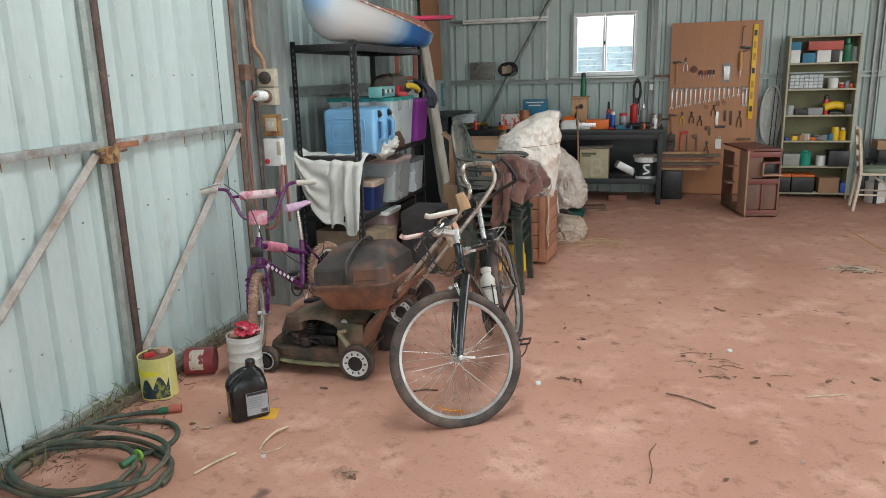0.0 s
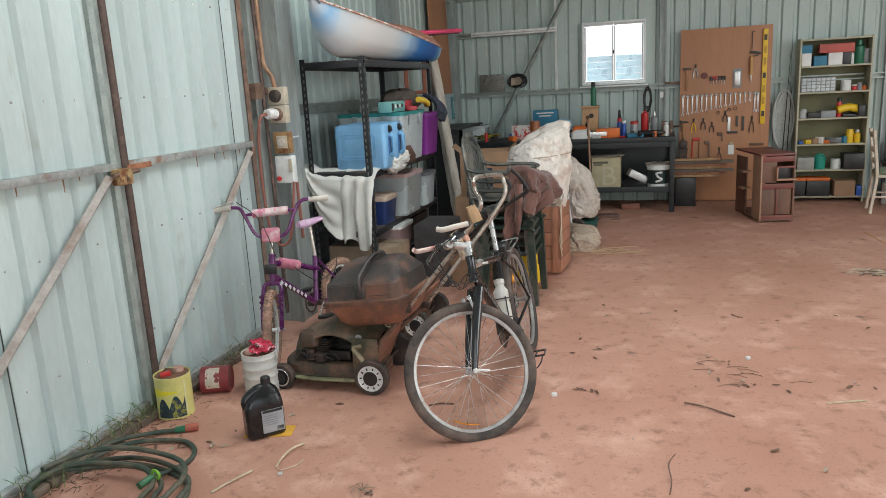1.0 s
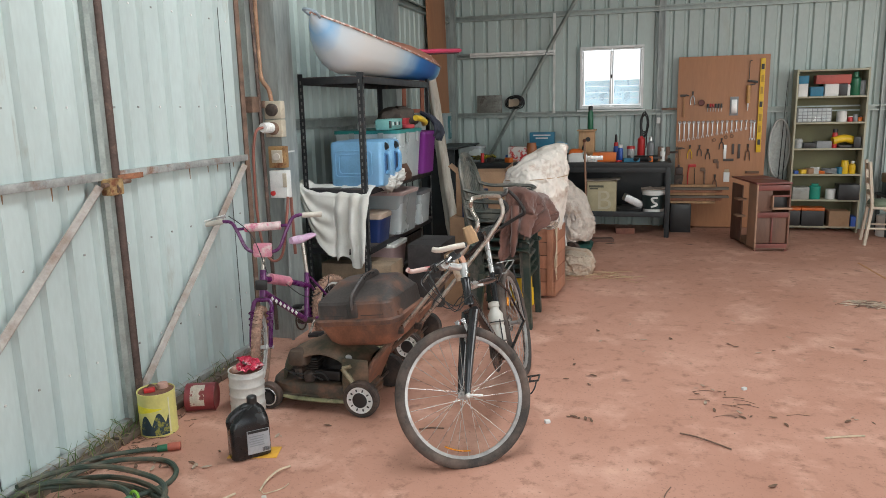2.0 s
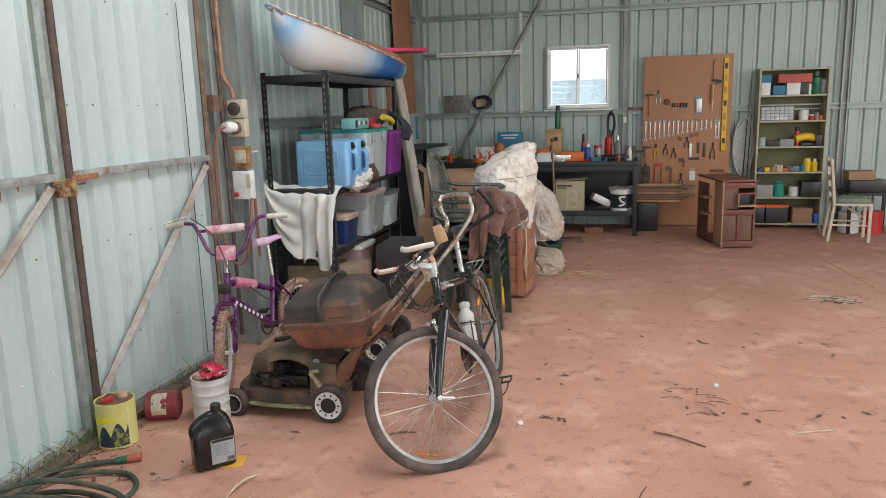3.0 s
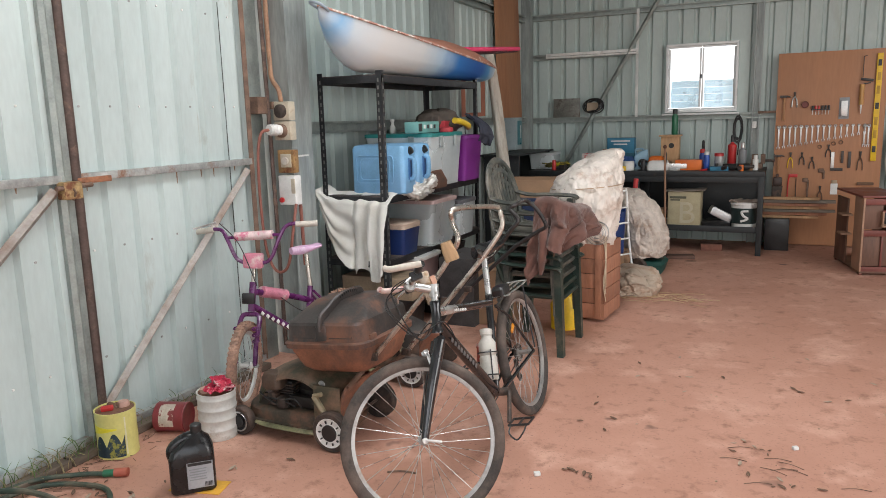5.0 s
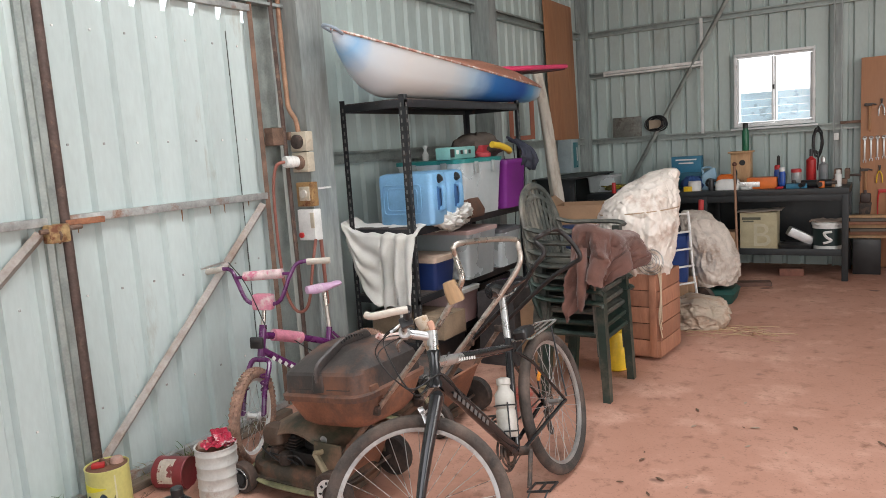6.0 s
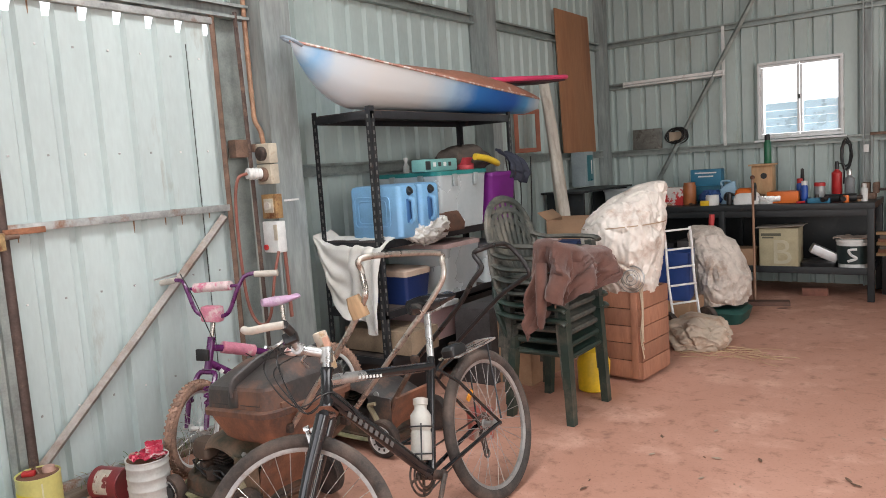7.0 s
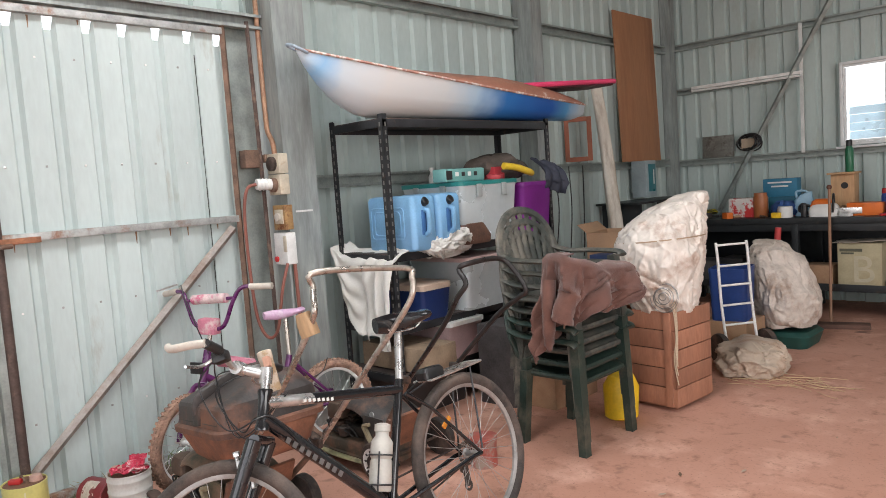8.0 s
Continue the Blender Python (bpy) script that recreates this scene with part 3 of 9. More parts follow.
def saddle_mesh(L=0.26, W=0.15, H=0.06):
    bm = B()
    rings = []
    for i in range(15):
        t = i / 14
        half = W / 2 * (0.22 + 0.78 * max(0, (t - 0.25) / 0.75) ** 1.3) * (1 - 0.35 * max(0, t - 0.92) / 0.08)
        h = H * (0.55 + 0.45 * math.sin(math.pi * min(1, t + 0.15)))
        zc = 0.007 * (2 * t - 1) ** 2
        rings.append([Vector((L * (0.5 - t), half * math.cos(a), zc + (h * 0.5 * math.sin(a) if math.sin(a) > 0 else h * 0.45 * math.sin(a)))) for a in [2 * math.pi * k / 14 for k in range(14)]])
    loft(bm, rings)
    return bm


# ---- black mountain bike: +x is forward, the back axle over the origin ----
def mountain_bike():
    R = 0.350
    bike = thing("mountain_bike", "black mountain bike with turned front wheel and rear rack", "bicycle", (-0.50, 4.58, 0), -88.5, rx=12.5)
    fh, rh, bb = Vector((1.21, 0, R)), Vector((0, 0, R)), Vector((0.50, 0, 0.295))
    h0, h1 = Vector((0.972, 0, 0.750)), Vector((0.935, 0, 0.860))
    sc = Vector((0.325, 0, 0.725))
    axis = (h1 - h0).normalized()
    M = steer_matrix(h0, axis, -56)
    bm = B()
    tube(bm, [h0 + axis * -0.012, h0, h0 + axis * 0.02, h1 - axis * 0.02, h1, h1 + axis * 0.012], 0.023, 14, radii=[0.026, 0.027, 0.022, 0.022, 0.026, 0.025])
    part("head_tube", bm, black_gloss, bike)
    bm = B()
    tube(bm, [h1 - axis * 0.035, sc + Vector((0, 0, -0.01))], 0.0205, 14)
    part("top_tube", bm, black_gloss, bike)
    bm = B()
    tube(bm, [h1 - axis * 0.035, h1.lerp(sc, 0.22) - axis * 0.030, h1.lerp(sc, 0.42) - axis * 0.024], 0.0212, 14, radii=[0.0214, 0.0214, 0.0195])
    part("silver_band", bm, alloy, bike, "silver painted front of the top tube")
    part("down_tube", rod([h0 + axis * 0.03, bb], 0.0255, 14), black_gloss, bike)
    part("seat_tube", rod([bb, sc + Vector((-0.008, 0, 0.03))], 0.0185, 12), black_gloss, bike)
    for s in (-1, 1):
        part("chain_stay", rod([bb + Vector((-0.02, s * 0.03, 0)), rh + Vector((0.05, s * 0.06, 0)), rh + Vector((0, s * 0.06, 0))], 0.0095, 8), black_gloss, bike)
        part("seat_stay", rod([sc + Vector((-0.01, s * 0.02, -0.03)), sc.lerp(rh, 0.3) + Vector((0, s * 0.05, 0)), rh + Vector((0, s * 0.06, 0.0))], 0.0075, 8), black_gloss, bike)
    part("seat_post", rod([sc, sc + Vector((-0.06, 0, 0.215))], 0.0165, 14), alloy, bike)
    sad = part("saddle", moved(saddle_mesh(0.28, 0.17, 0.088), Matrix.Translation(sc + Vector((-0.085, 0, 0.255)))), black_gloss, bike)
    for s in (-1, 1):
        part("rail", rod(smooth_line([sc + Vector((0.01, s * 0.012, 0.245)), sc + Vector((-0.03, s * 0.022, 0.22)), sc + Vector((-0.14, s * 0.025, 0.22)), sc + Vector((-0.18, s * 0.03, 0.245))], 3), 0.0035, 6), alloy, sad)
    # fork, wheel and bars turn together
    crown = h0 - axis * 0.045
    bm = B()
    tube(bm, [crown + Vector((0, -0.065, 0)), crown + Vector((0, 0.065, 0))], 0.022, 10, flat=0.8)
    fork = part("fork", moved(bm, M), black_gloss, bike)
    for s in (-1, 1):
        a = crown + Vector((0, s * 0.06, 0.0))
        e = fh + Vector((0, s * 0.055, 0))
        part("fork_leg", moved(rod(smooth_line([a, a.lerp(e, 0.5) + Vector((0.005, 0, 0)), e], 4), 0.02, 12, radii=[0.027, 0.026, 0.025, 0.024, 0.0225, 0.021, 0.019, 0.017, 0.015]), M), black_gloss, fork)
        bm = B()
        p = a.lerp(e, 0.22) + Vector((0.025, -s * 0.008, 0))
        box(bm, p, (0.014, 0.012, 0.10), 0.003)
        box(bm, p + Vector((0.004, -s * 0.012, -0.045)), (0.014, 0.016, 0.028), 0.003)
        box(bm, p + Vector((0, 0, 0.056)), (0.022, 0.014, 0.018), 0.003)
        part("brake_arm", moved(bm, M), alloy, fork)
    bike_wheel(bike, "front_wheel", fh, R, 0.0255, 32, M, dusty_tyre, worn_rim, alloy)
    bm = B()
    tube(bm, smooth_line([fh + Vector((0, 0.062, 0)), fh + Vector((-0.012, 0.085, -0.004)), fh + Vector((-0.06, 0.09, -0.03))], 3), 0.0055, 6)
    box(bm, fh + Vector((0, 0.07, 0)), (0.022, 0.022, 0.022), 0.006)
    part("quick_release", moved(bm, M), white_paint, bike)
    bm = B()
    tube(bm, [fh + Vector((0.262 * math.cos(radians(q - 54)), 0.016, 0.262 * math.sin(radians(q - 54)))) for q in range(-14, 15, 4)], 0.013, 6, flat=0.35)
    part("spoke_reflector", moved(bm, M), amber, bike)
    top = h1 + axis * 0.075
    part("headset_spacer", moved(rod([h1, top], 0.0165, 12), M), alloy, bike)
    clamp = top + Vector((0.095, 0, 0.045))
    bm = B()
    tube(bm, [top + axis * -0.012, clamp], 0.0185, 12)
    tube(bm, [clamp + Vector((0, -0.028, 0)), clamp + Vector((0, 0.028, 0))], 0.024, 12)
    tube(bm, [top - axis * 0.045, top + axis * 0.012], 0.0225, 14)
    stem = part("stem", moved(bm, M), alloy, bike)
    part("packing_block", moved(block(top + axis * 0.032, (0.026, 0.026, 0.04), 0.008), M), mat("pink_cork", (0.50, 0.28, 0.2), 0.8), stem)
    bm = B()
    hb = [clamp + Vector(q) for q in ((-0.035, -0.29, 0.03), (-0.02, -0.15, 0.02), (0, -0.05, 0), (0, 0.05, 0), (-0.02, 0.15, 0.02), (-0.035, 0.29, 0.03))]
    tube(bm, smooth_line(hb, 4), 0.0118, 10)
    bars = part("handlebar", moved(bm, M), alloy, bike)
    for s, e in ((1, hb[-1]), (-1, hb[0])):
        inn = e + Vector((0.006, -s * 0.10, -0.004))
        part("grip", moved(rod([inn, e], 0.0165, 10), M), black_plastic, bars)
        bm = B()
        tube(bm, smooth_line([e + Vector((0, 0, 0)), e + Vector((0.05, 0, 0.012)), e + Vector((0.12, -s * 0.015, 0.028)), e + Vector((0.14, -s * 0.03, 0.045))], 4), 0.0135, 10)
        part("bar_end", moved(bm, M), off_white if s > 0 else mat("cream_and_red_grip", (0.66, 0.5, 0.46), 0.5, 0, 0.1, 20, 0.1, 90, (0.45, 0.06, 0.06), 9, 0.5, 0.6), bars)
        bm = B()
        box(bm, inn + Vector((0.012, -s * 0.03, -0.015)), (0.05, 0.045, 0.04), 0.008)
        part("shifter", moved(bm, M), black_plastic, bars)
        part("brake_lever", moved(rod(smooth_line([inn + Vector((0.02, -s * 0.02, -0.01)), inn + Vector((0.07, s * 0.0, -0.03)), inn + Vector((0.075, s * 0.10, -0.045))], 4), 0.0055, 6), M), alloy, bars)
        p0 = M @ (inn + Vector((0.03, -s * 0.03, -0.01)))
        part("cable", rod(smooth_line([p0, p0 + M.to_3x3() @ Vector((0.13, -s * 0.10, -0.05)), M @ (h0 + Vector((0.10, s * 0.05, 0.02))), h0 + Vector((-0.02, s * 0.03, 0.03)), h0.lerp(bb, 0.3) + Vector((0, s * 0.02, 0.0))], 8), 0.0028, 5), black_plastic, bars)
        part("cable", rod(smooth_line([p0, p0 + M.to_3x3() @ Vector((0.09, -s * 0.16, -0.02)), M @ (h1 + Vector((0.12, s * 0.02, -0.12))), h1 + Vector((-0.08, s * 0.02, -0.02))], 8), 0.0026, 5), black_plastic, bars)
    bm = B()
    lathe(bm, [(0.021, -0.085), (0.024, -0.08), (0.025, 0.03), (0.027, 0.036), (0.027, 0.062), (0.018, 0.066), (0.016, 0.058)], 18, Matrix.Translation(top + Vector((-0.045, -0.055, 0.005))) @ rotx(8))
    part("wrapped_tube", bm, mat("peeling_tan_tape", (0.42, 0.29, 0.17), 0.75, 0, 0.2, 14, 0.3, 60, (0.62, 0.52, 0.42), 9, 0.5, 0.56), bars, "tan tape-wrapped tube beside the stem")
    bike_wheel(bike, "rear_wheel", rh, R, 0.0265, 32, Matrix(), dusty_tyre, worn_rim, worn_rim)
    part("wheel_reflector", block(rh + Vector((0.12, 0.012, 0.17)), (0.06, 0.012, 0.02), 0.004, roty(35)), amber, bike)
    # drive side is the bike's right (-y); pedals
    bm = B()
    for k, r in enumerate((0.088, 0.07, 0.055)):
        ring(bm, bb + Vector((0, -0.048 + 0.008 * k, 0)), (0, 1, 0), r - 0.006, 0.006, 40, 4)
    for k in range(5):
        a = 2 * math.pi * k / 5
        tube(bm, [bb + Vector((0, -0.045, 0)), bb + Vector((0.082 * math.cos(a), -0.045, 0.082 * math.sin(a)))], 0.007, 5)
    crank = part("chainring", bm, grimy_metal, bike)
    bm = B()
    tube(bm, [bb + Vector((0, -0.07, 0)), bb + Vector((0, 0.07, 0))], 0.02, 10)
    part("bottom_bracket", bm, grimy_metal, crank)
    for s in (1, -1):
        e = bb + Vector((0.12 * s, s * 0.085, -0.115 * s))
        part("crank_arm", rod([bb + Vector((0, s * 0.07, 0)), e], 0.011, 8), grimy_metal, crank)
        bm = B()
        pc = e + Vector((0, s * 0.06, 0))
        for dx in (-0.042, 0.042):
            tube(bm, [pc + Vector((dx, -0.05, 0)), pc + Vector((dx, 0.05, 0))], 0.006, 5)
        for dy in (-0.05, 0.0, 0.05):
            tube(bm, [pc + Vector((-0.045, dy, 0)), pc + Vector((0.045, dy, 0))], 0.0055, 5)
        if s > 0:
            tube(bm, smooth_line([pc + Vector((0.04, -0.04, 0)), pc + Vector((0.09, -0.035, -0.02)), pc + Vector((0.10, 0, -0.05)), pc + Vector((0.09, 0.035, -0.02)), pc + Vector((0.04, 0.04, 0))], 4), 0.004, 5)
        part("pedal", bm, black_plastic, crank)
    bm = B()
    for k, r in enumerate((0.05, 0.043, 0.036, 0.03)):
        ring(bm, rh + Vector((0, -0.03 - 0.006 * k, 0)), (0, 1, 0), r, 0.0045, 28, 4)
    part("cassette", bm, grimy_metal, bike)
    bm = B()
    for dz in (0.08, -0.08):
        tube(bm, [bb + Vector((0, -0.046, dz)), rh + Vector((0, -0.042, dz * 0.5))], 0.0045, 4)
    part("chain", bm, grimy_metal, bike)
    bm = B()
    box(bm, rh + Vector((0.0, -0.06, -0.09)), (0.025, 0.02, 0.11), 0.006)
    ring(bm, rh + Vector((0.01, -0.05, -0.14)), (0, 1, 0), 0.018, 0.006, 14, 5)
    ring(bm, rh + Vector((0.02, -0.05, -0.06)), (0, 1, 0), 0.018, 0.006, 14, 5)
    part("derailleur", bm, grimy_metal, bike)
    # rear rack
    rk = Vector((0.03, 0, 0.715))
    bm = B()
    tube(bm, smooth_line([rk + Vector((0.16, 0.055, 0)), rk + Vector((-0.13, 0.06, 0.01)), rk + Vector((-0.17, 0.035, 0.012)), rk + Vector((-0.17, -0.035, 0.012)), rk + Vector((-0.13, -0.06, 0.01)), rk + Vector((0.16, -0.055, 0))], 5), 0.005, 6)
    for dy in (-0.02, 0.02):
        tube(bm, [rk + Vector((0.16, dy, 0)), rk + Vector((-0.17, dy, 0.012))], 0.004, 5)
    tube(bm, [rk + Vector((0.16, -0.055, 0)), rk + Vector((0.16, 0.055, 0))], 0.005, 5)
    rack = part("rear_rack", bm, alloy, bike)
    for s in (-1, 1):
        part("rack_stay", rod([rk + Vector((-0.08, s * 0.06, 0.006)), rh + Vector((0, s * 0.07, 0.02))], 0.0045, 6), black_steel, rack)
        part("rack_strut", rod([rk + Vector((0.16, s * 0.03, 0)), sc + Vector((-0.02, s * 0.015, -0.04))], 0.004, 5), black_steel, rack)
    bm = B()
    prism(bm, [(0, 0.12, 0.07), (0.03, 0.125, 0.075), (0.045, 0.10, 0.06)], 0.02, 4, Matrix.Translation(rk + Vector((0.11, 0, 0.004))))
    part("rack_bag", bm, black_plastic, rack)
    # bottle and cage on the seat tube
    bc = bb.lerp(sc, 0.42) + Vector((0.075, 0, 0.0))
    mt = Matrix.Translation(bc) @ roty(-20) @ Matrix.Scale(1.22, 4)
    bm = B()
    lathe(bm, [(0.033, -0.09), (0.036, -0.085), (0.036, 0.0), (0.032, 0.008), (0.036, 0.016), (0.036, 0.06), (0.022, 0.08), (0.022, 0.092), (0.026, 0.094), (0.026, 0.115), (0.012, 0.12)], 20, mt)
    bot = part("bottle", bm, frost, bike, "cloudy white plastic drink bottle")
    bm = B()
    ring(bm, (0, 0, 0.02), (0, 0, 1), 0.04, 0.0028, 24, 5)
    ring(bm, (0, 0, -0.07), (0, 0, 1), 0.04, 0.0028, 24, 5)
    for a in (40, 140, 250):
        tube(bm, [(0.04 * math.cos(radians(a)), 0.04 * math.sin(radians(a)), -0.09), (0.04 * math.cos(radians(a)), 0.04 * math.sin(radians(a)), 0.03)], 0.0028, 5)
    part("bottle_cage", moved(bm, mt), black_steel, bike)
    # worn lettering on the tubes, drawn as plain bars
    d = (bb - h0).normalized()
    up = Vector((0, 1, 0)).cross(d).normalized()
    for k in range(9):
        p = h0 + d * (0.10 + k * 0.032) + Vector((0, 0.0185, 0))
        rotm = Matrix((d, Vector((0, 1, 0)), up)).transposed().to_4x4()
        part("decal_bar", block(p + Vector((0, 0.006, 0)), (0.018, 0.003, 0.020), 0, rotm), mat("faded_grey_decal", (0.12, 0.11, 0.105), 0.5) if "faded_grey_decal" not in bpy.data.materials else bpy.data.materials["faded_grey_decal"], bike)
    d2 = (sc - h1).normalized()
    for k in range(7):
        p = h1 - axis * 0.02 + d2 * (0.15 + k * 0.020) + Vector((0, 0.0195, -0.014))
        part("decal_bar", block(p, (0.011, 0.003, 0.012), 0), white_paint, bike)
    return bike


mountain_bike()


# ---- purple child's bike with its bars against the door ----
def child_bike():
    R = 0.243
    bike = thing("child_bike", "purple and pink child's bicycle with lilac saddle", "bicycle", (-1.965, 4.925, 0), -97.0, rx=7.5)
    bike.scale = (1.06, 1.06, 1.06)
    rh, fh, bb = Vector((0, 0, R)), Vector((0.87, 0, R)), Vector((0.34, 0, 0.26))
    h0, h1 = Vector((0.735, 0, 0.53)), Vector((0.695, 0, 0.66))
    sc = Vector((0.245, 0, 0.56))
    ax = (h1 - h0).normalized()
    M = steer_matrix(h0, ax, 30)
    part("head_tube", rod([h0 - ax * 0.015, h1 + ax * 0.015], 0.02, 12), purple_paint, bike)
    part("top_tube", rod(smooth_line([h1 - ax * 0.04, Vector((0.50, 0, 0.565)), Vector((0.25, 0, 0.47))], 5), 0.019, 10), purple_paint, bike)
    part("frame_pad", rod([(0.64, 0, 0.61), (0.46, 0, 0.55)], 0.033, 10), pink_soft, bike, "pink printed foam frame pad")
    part("down_tube", rod([h0 + ax * 0.02, bb], 0.019, 10), purple_paint, bike)
    for k in range(7):
        p = h0.lerp(bb, 0.15 + 0.09 * k) + Vector((0, 0.0185, 0))
        part("decal_bar", block(p, (0.02, 0.003, 0.022), 0, roty(36)), white_paint, bike)
    part("seat_tube", rod([bb, sc], 0.017, 10), purple_paint, bike)
    part("seat_post", rod([sc, sc + Vector((-0.01, 0, 0.20))], 0.0135, 10), chrome_worn, bike)
    part("saddle", moved(saddle_mesh(0.23, 0.14), Matrix.Translation(sc + Vector((0.0, 0, 0.228)))), lilac, bike)
    for s in (-1, 1):
        part("chain_stay", rod([bb + Vector((0, s * 0.03, 0)), rh + Vector((0, s * 0.05, 0))], 0.009, 8), purple_paint, bike)
        part("seat_stay", rod([sc + Vector((0, s * 0.02, -0.03)), rh + Vector((0, s * 0.05, 0))], 0.008, 8), purple_paint, bike)
        part("fork_leg", moved(rod(smooth_line([h0 - ax * 0.03, h0 - ax * 0.045 + Vector((0.005, s * 0.05, 0)), fh + Vector((-0.03, s * 0.055, 0.12)), fh + Vector((0, s * 0.055, 0))], 4), 0.0135, 8), M), purple_paint, bike)
        part("axle_nut", moved(rod([fh + Vector((0, s * 0.05, 0)), fh + Vector((0, s * 0.075, 0))], 0.01, 6), M), alloy, bike)
    bike_wheel(bike, "front_wheel", fh, R, 0.027, 24, M, tan_rubber, white_paint, alloy, 54)
    bike_wheel(bike, "rear_wheel", rh, R, 0.027, 24, Matrix(), tan_rubber, white_paint, alloy, 54)
    top = h1 + ax * 0.125
    part("stem", moved(rod([h1, top], 0.012, 10), M), chrome_worn, bike)
    part("stem_pad", moved(block(top + Vector((0.012, 0, 0.015)), (0.06, 0.11, 0.085), 0.015), M), pink_soft, bike, "pink padded cover on the stem")
    bm = B()
    t = top + Vector((0.01, 0, 0))
    pts = [t + Vector(q) for q in ((-0.06, -0.345, 0.165), (-0.03, -0.20, 0.185), (-0.01, -0.15, 0.13), (0, -0.10, 0.03), (0, -0.04, 0), (0, 0.04, 0), (0, 0.10, 0.03), (-0.01, 0.15, 0.15), (-0.03, 0.20, 0.22), (-0.06, 0.345, 0.225))]
    tube(bm, smooth_line(pts, 4), 0.011, 8)
    bars = part("handlebar", moved(bm, M), purple_paint, bike)
    part("cross_bar", moved(rod([t + Vector((-0.012, -0.155, 0.14)), t + Vector((-0.012, 0.155, 0.165))], 0.009, 8), M), purple_paint, bars)
    part("bar_pad", moved(rod([t + Vector((-0.012, -0.105, 0.148)), t + Vector((-0.012, 0.11, 0.164))], 0.026, 10), M), mat("pale_pink_printed_vinyl", (0.70, 0.55, 0.55), 0.5, 0, 0.15, 20, 0.1, 90, (0.62, 0.16, 0.26), 9, 0.52, 0.6), bars)
    for s in (-1, 1):
        part("grip", moved(rod([t + Vector((-0.04, s * 0.235, 0.203 + s * 0.018)), t + Vector((-0.063, s * 0.355, 0.194 + s * 0.031))], 0.017, 10), M), off_white, bars)
    part("brake_lever", moved(rod([t + Vector((-0.03, -0.22, 0.225)), t + Vector((0.0, -0.34, 0.19))], 0.006, 6), M), alloy, bars)
    part("cable", moved(rod(smooth_line([t + Vector((-0.03, -0.2, 0.22)), t + Vector((0.09, -0.05, 0.12)), t + Vector((0.05, 0.03, -0.12))], 6), 0.003, 5), M), black_plastic, bars)
    bm = B()
    ring(bm, bb + Vector((0, -0.04, 0)), (0, 1, 0), 0.06, 0.006, 32, 5)
    tube(bm, [bb + Vector((0, -0.06, 0)), bb + Vector((0, 0.06, 0))], 0.02, 10)
    cr = part("chainring", bm, grimy_metal, bike)
    part("chain_guard", block(Vector((0.15, -0.055, 0.27)), (0.34, 0.012, 0.09), 0.02), mat("purple_plastic", (0.12, 0.02, 0.11), 0.4), bike)
    for s in (1, -1):
        e = bb + Vector((0.10 * s, s * 0.075, -0.07 * s))
        part("crank_arm", rod([bb + Vector((0, s * 0.06, 0)), e], 0.009, 8), chrome_worn, cr)
        part("pedal", block(e + Vector((0, s * 0.05, 0)), (0.075, 0.08, 0.022), 0.006), black_plastic, cr)
    for s in (-1, 1):
        for k in range(3):
            bm = B()
            ring(bm, fh + Vector((0.0, s * 0.052, 0)) + Vector((-0.035, 0, 0.13 + 0.035 * k)), (0.2, 0, 1), 0.017, 0.005, 12, 5)
            part("coil", moved(bm, M), purple_paint, bike)
    bm = B()
    box(bm, h0 + Vector((0.045, 0, 0.07)), (0.02, 0.07, 0.06), 0.006)
    part("front_reflector", moved(bm, M), black_plastic, bike)
    part("brake_cable", rod(smooth_line([(0.6, 0.02, 0.62), (0.35, 0.03, 0.42), (0.1, 0.03, 0.42), (0.03, 0.03, 0.5)], 5), 0.003, 5), black_plastic, bike)
    return bike


child_bike()

# ---- lawn mowers: local -x is the front, +x carries the handle ----
deck_green = mat("faded_olive_enamel", (0.062, 0.057, 0.036), 0.55, 0, 0.25, 9, 0.15, 90, (0.22, 0.13, 0.085), 6, 0.46, 0.66)
red_caked = mat("red_dust_on_black_plastic", (0.055, 0.045, 0.042), 0.55, 0, 0.3, 5, 0.2, 70, (0.24, 0.10, 0.055), 2.6, 0.48, 0.68)
dusty_brown = mat("red_dusty_plastic", (0.24, 0.105, 0.062), 0.7, 0, 0.25, 8, 0.3, 90, (0.09, 0.06, 0.05), 5, 0.5, 0.7)


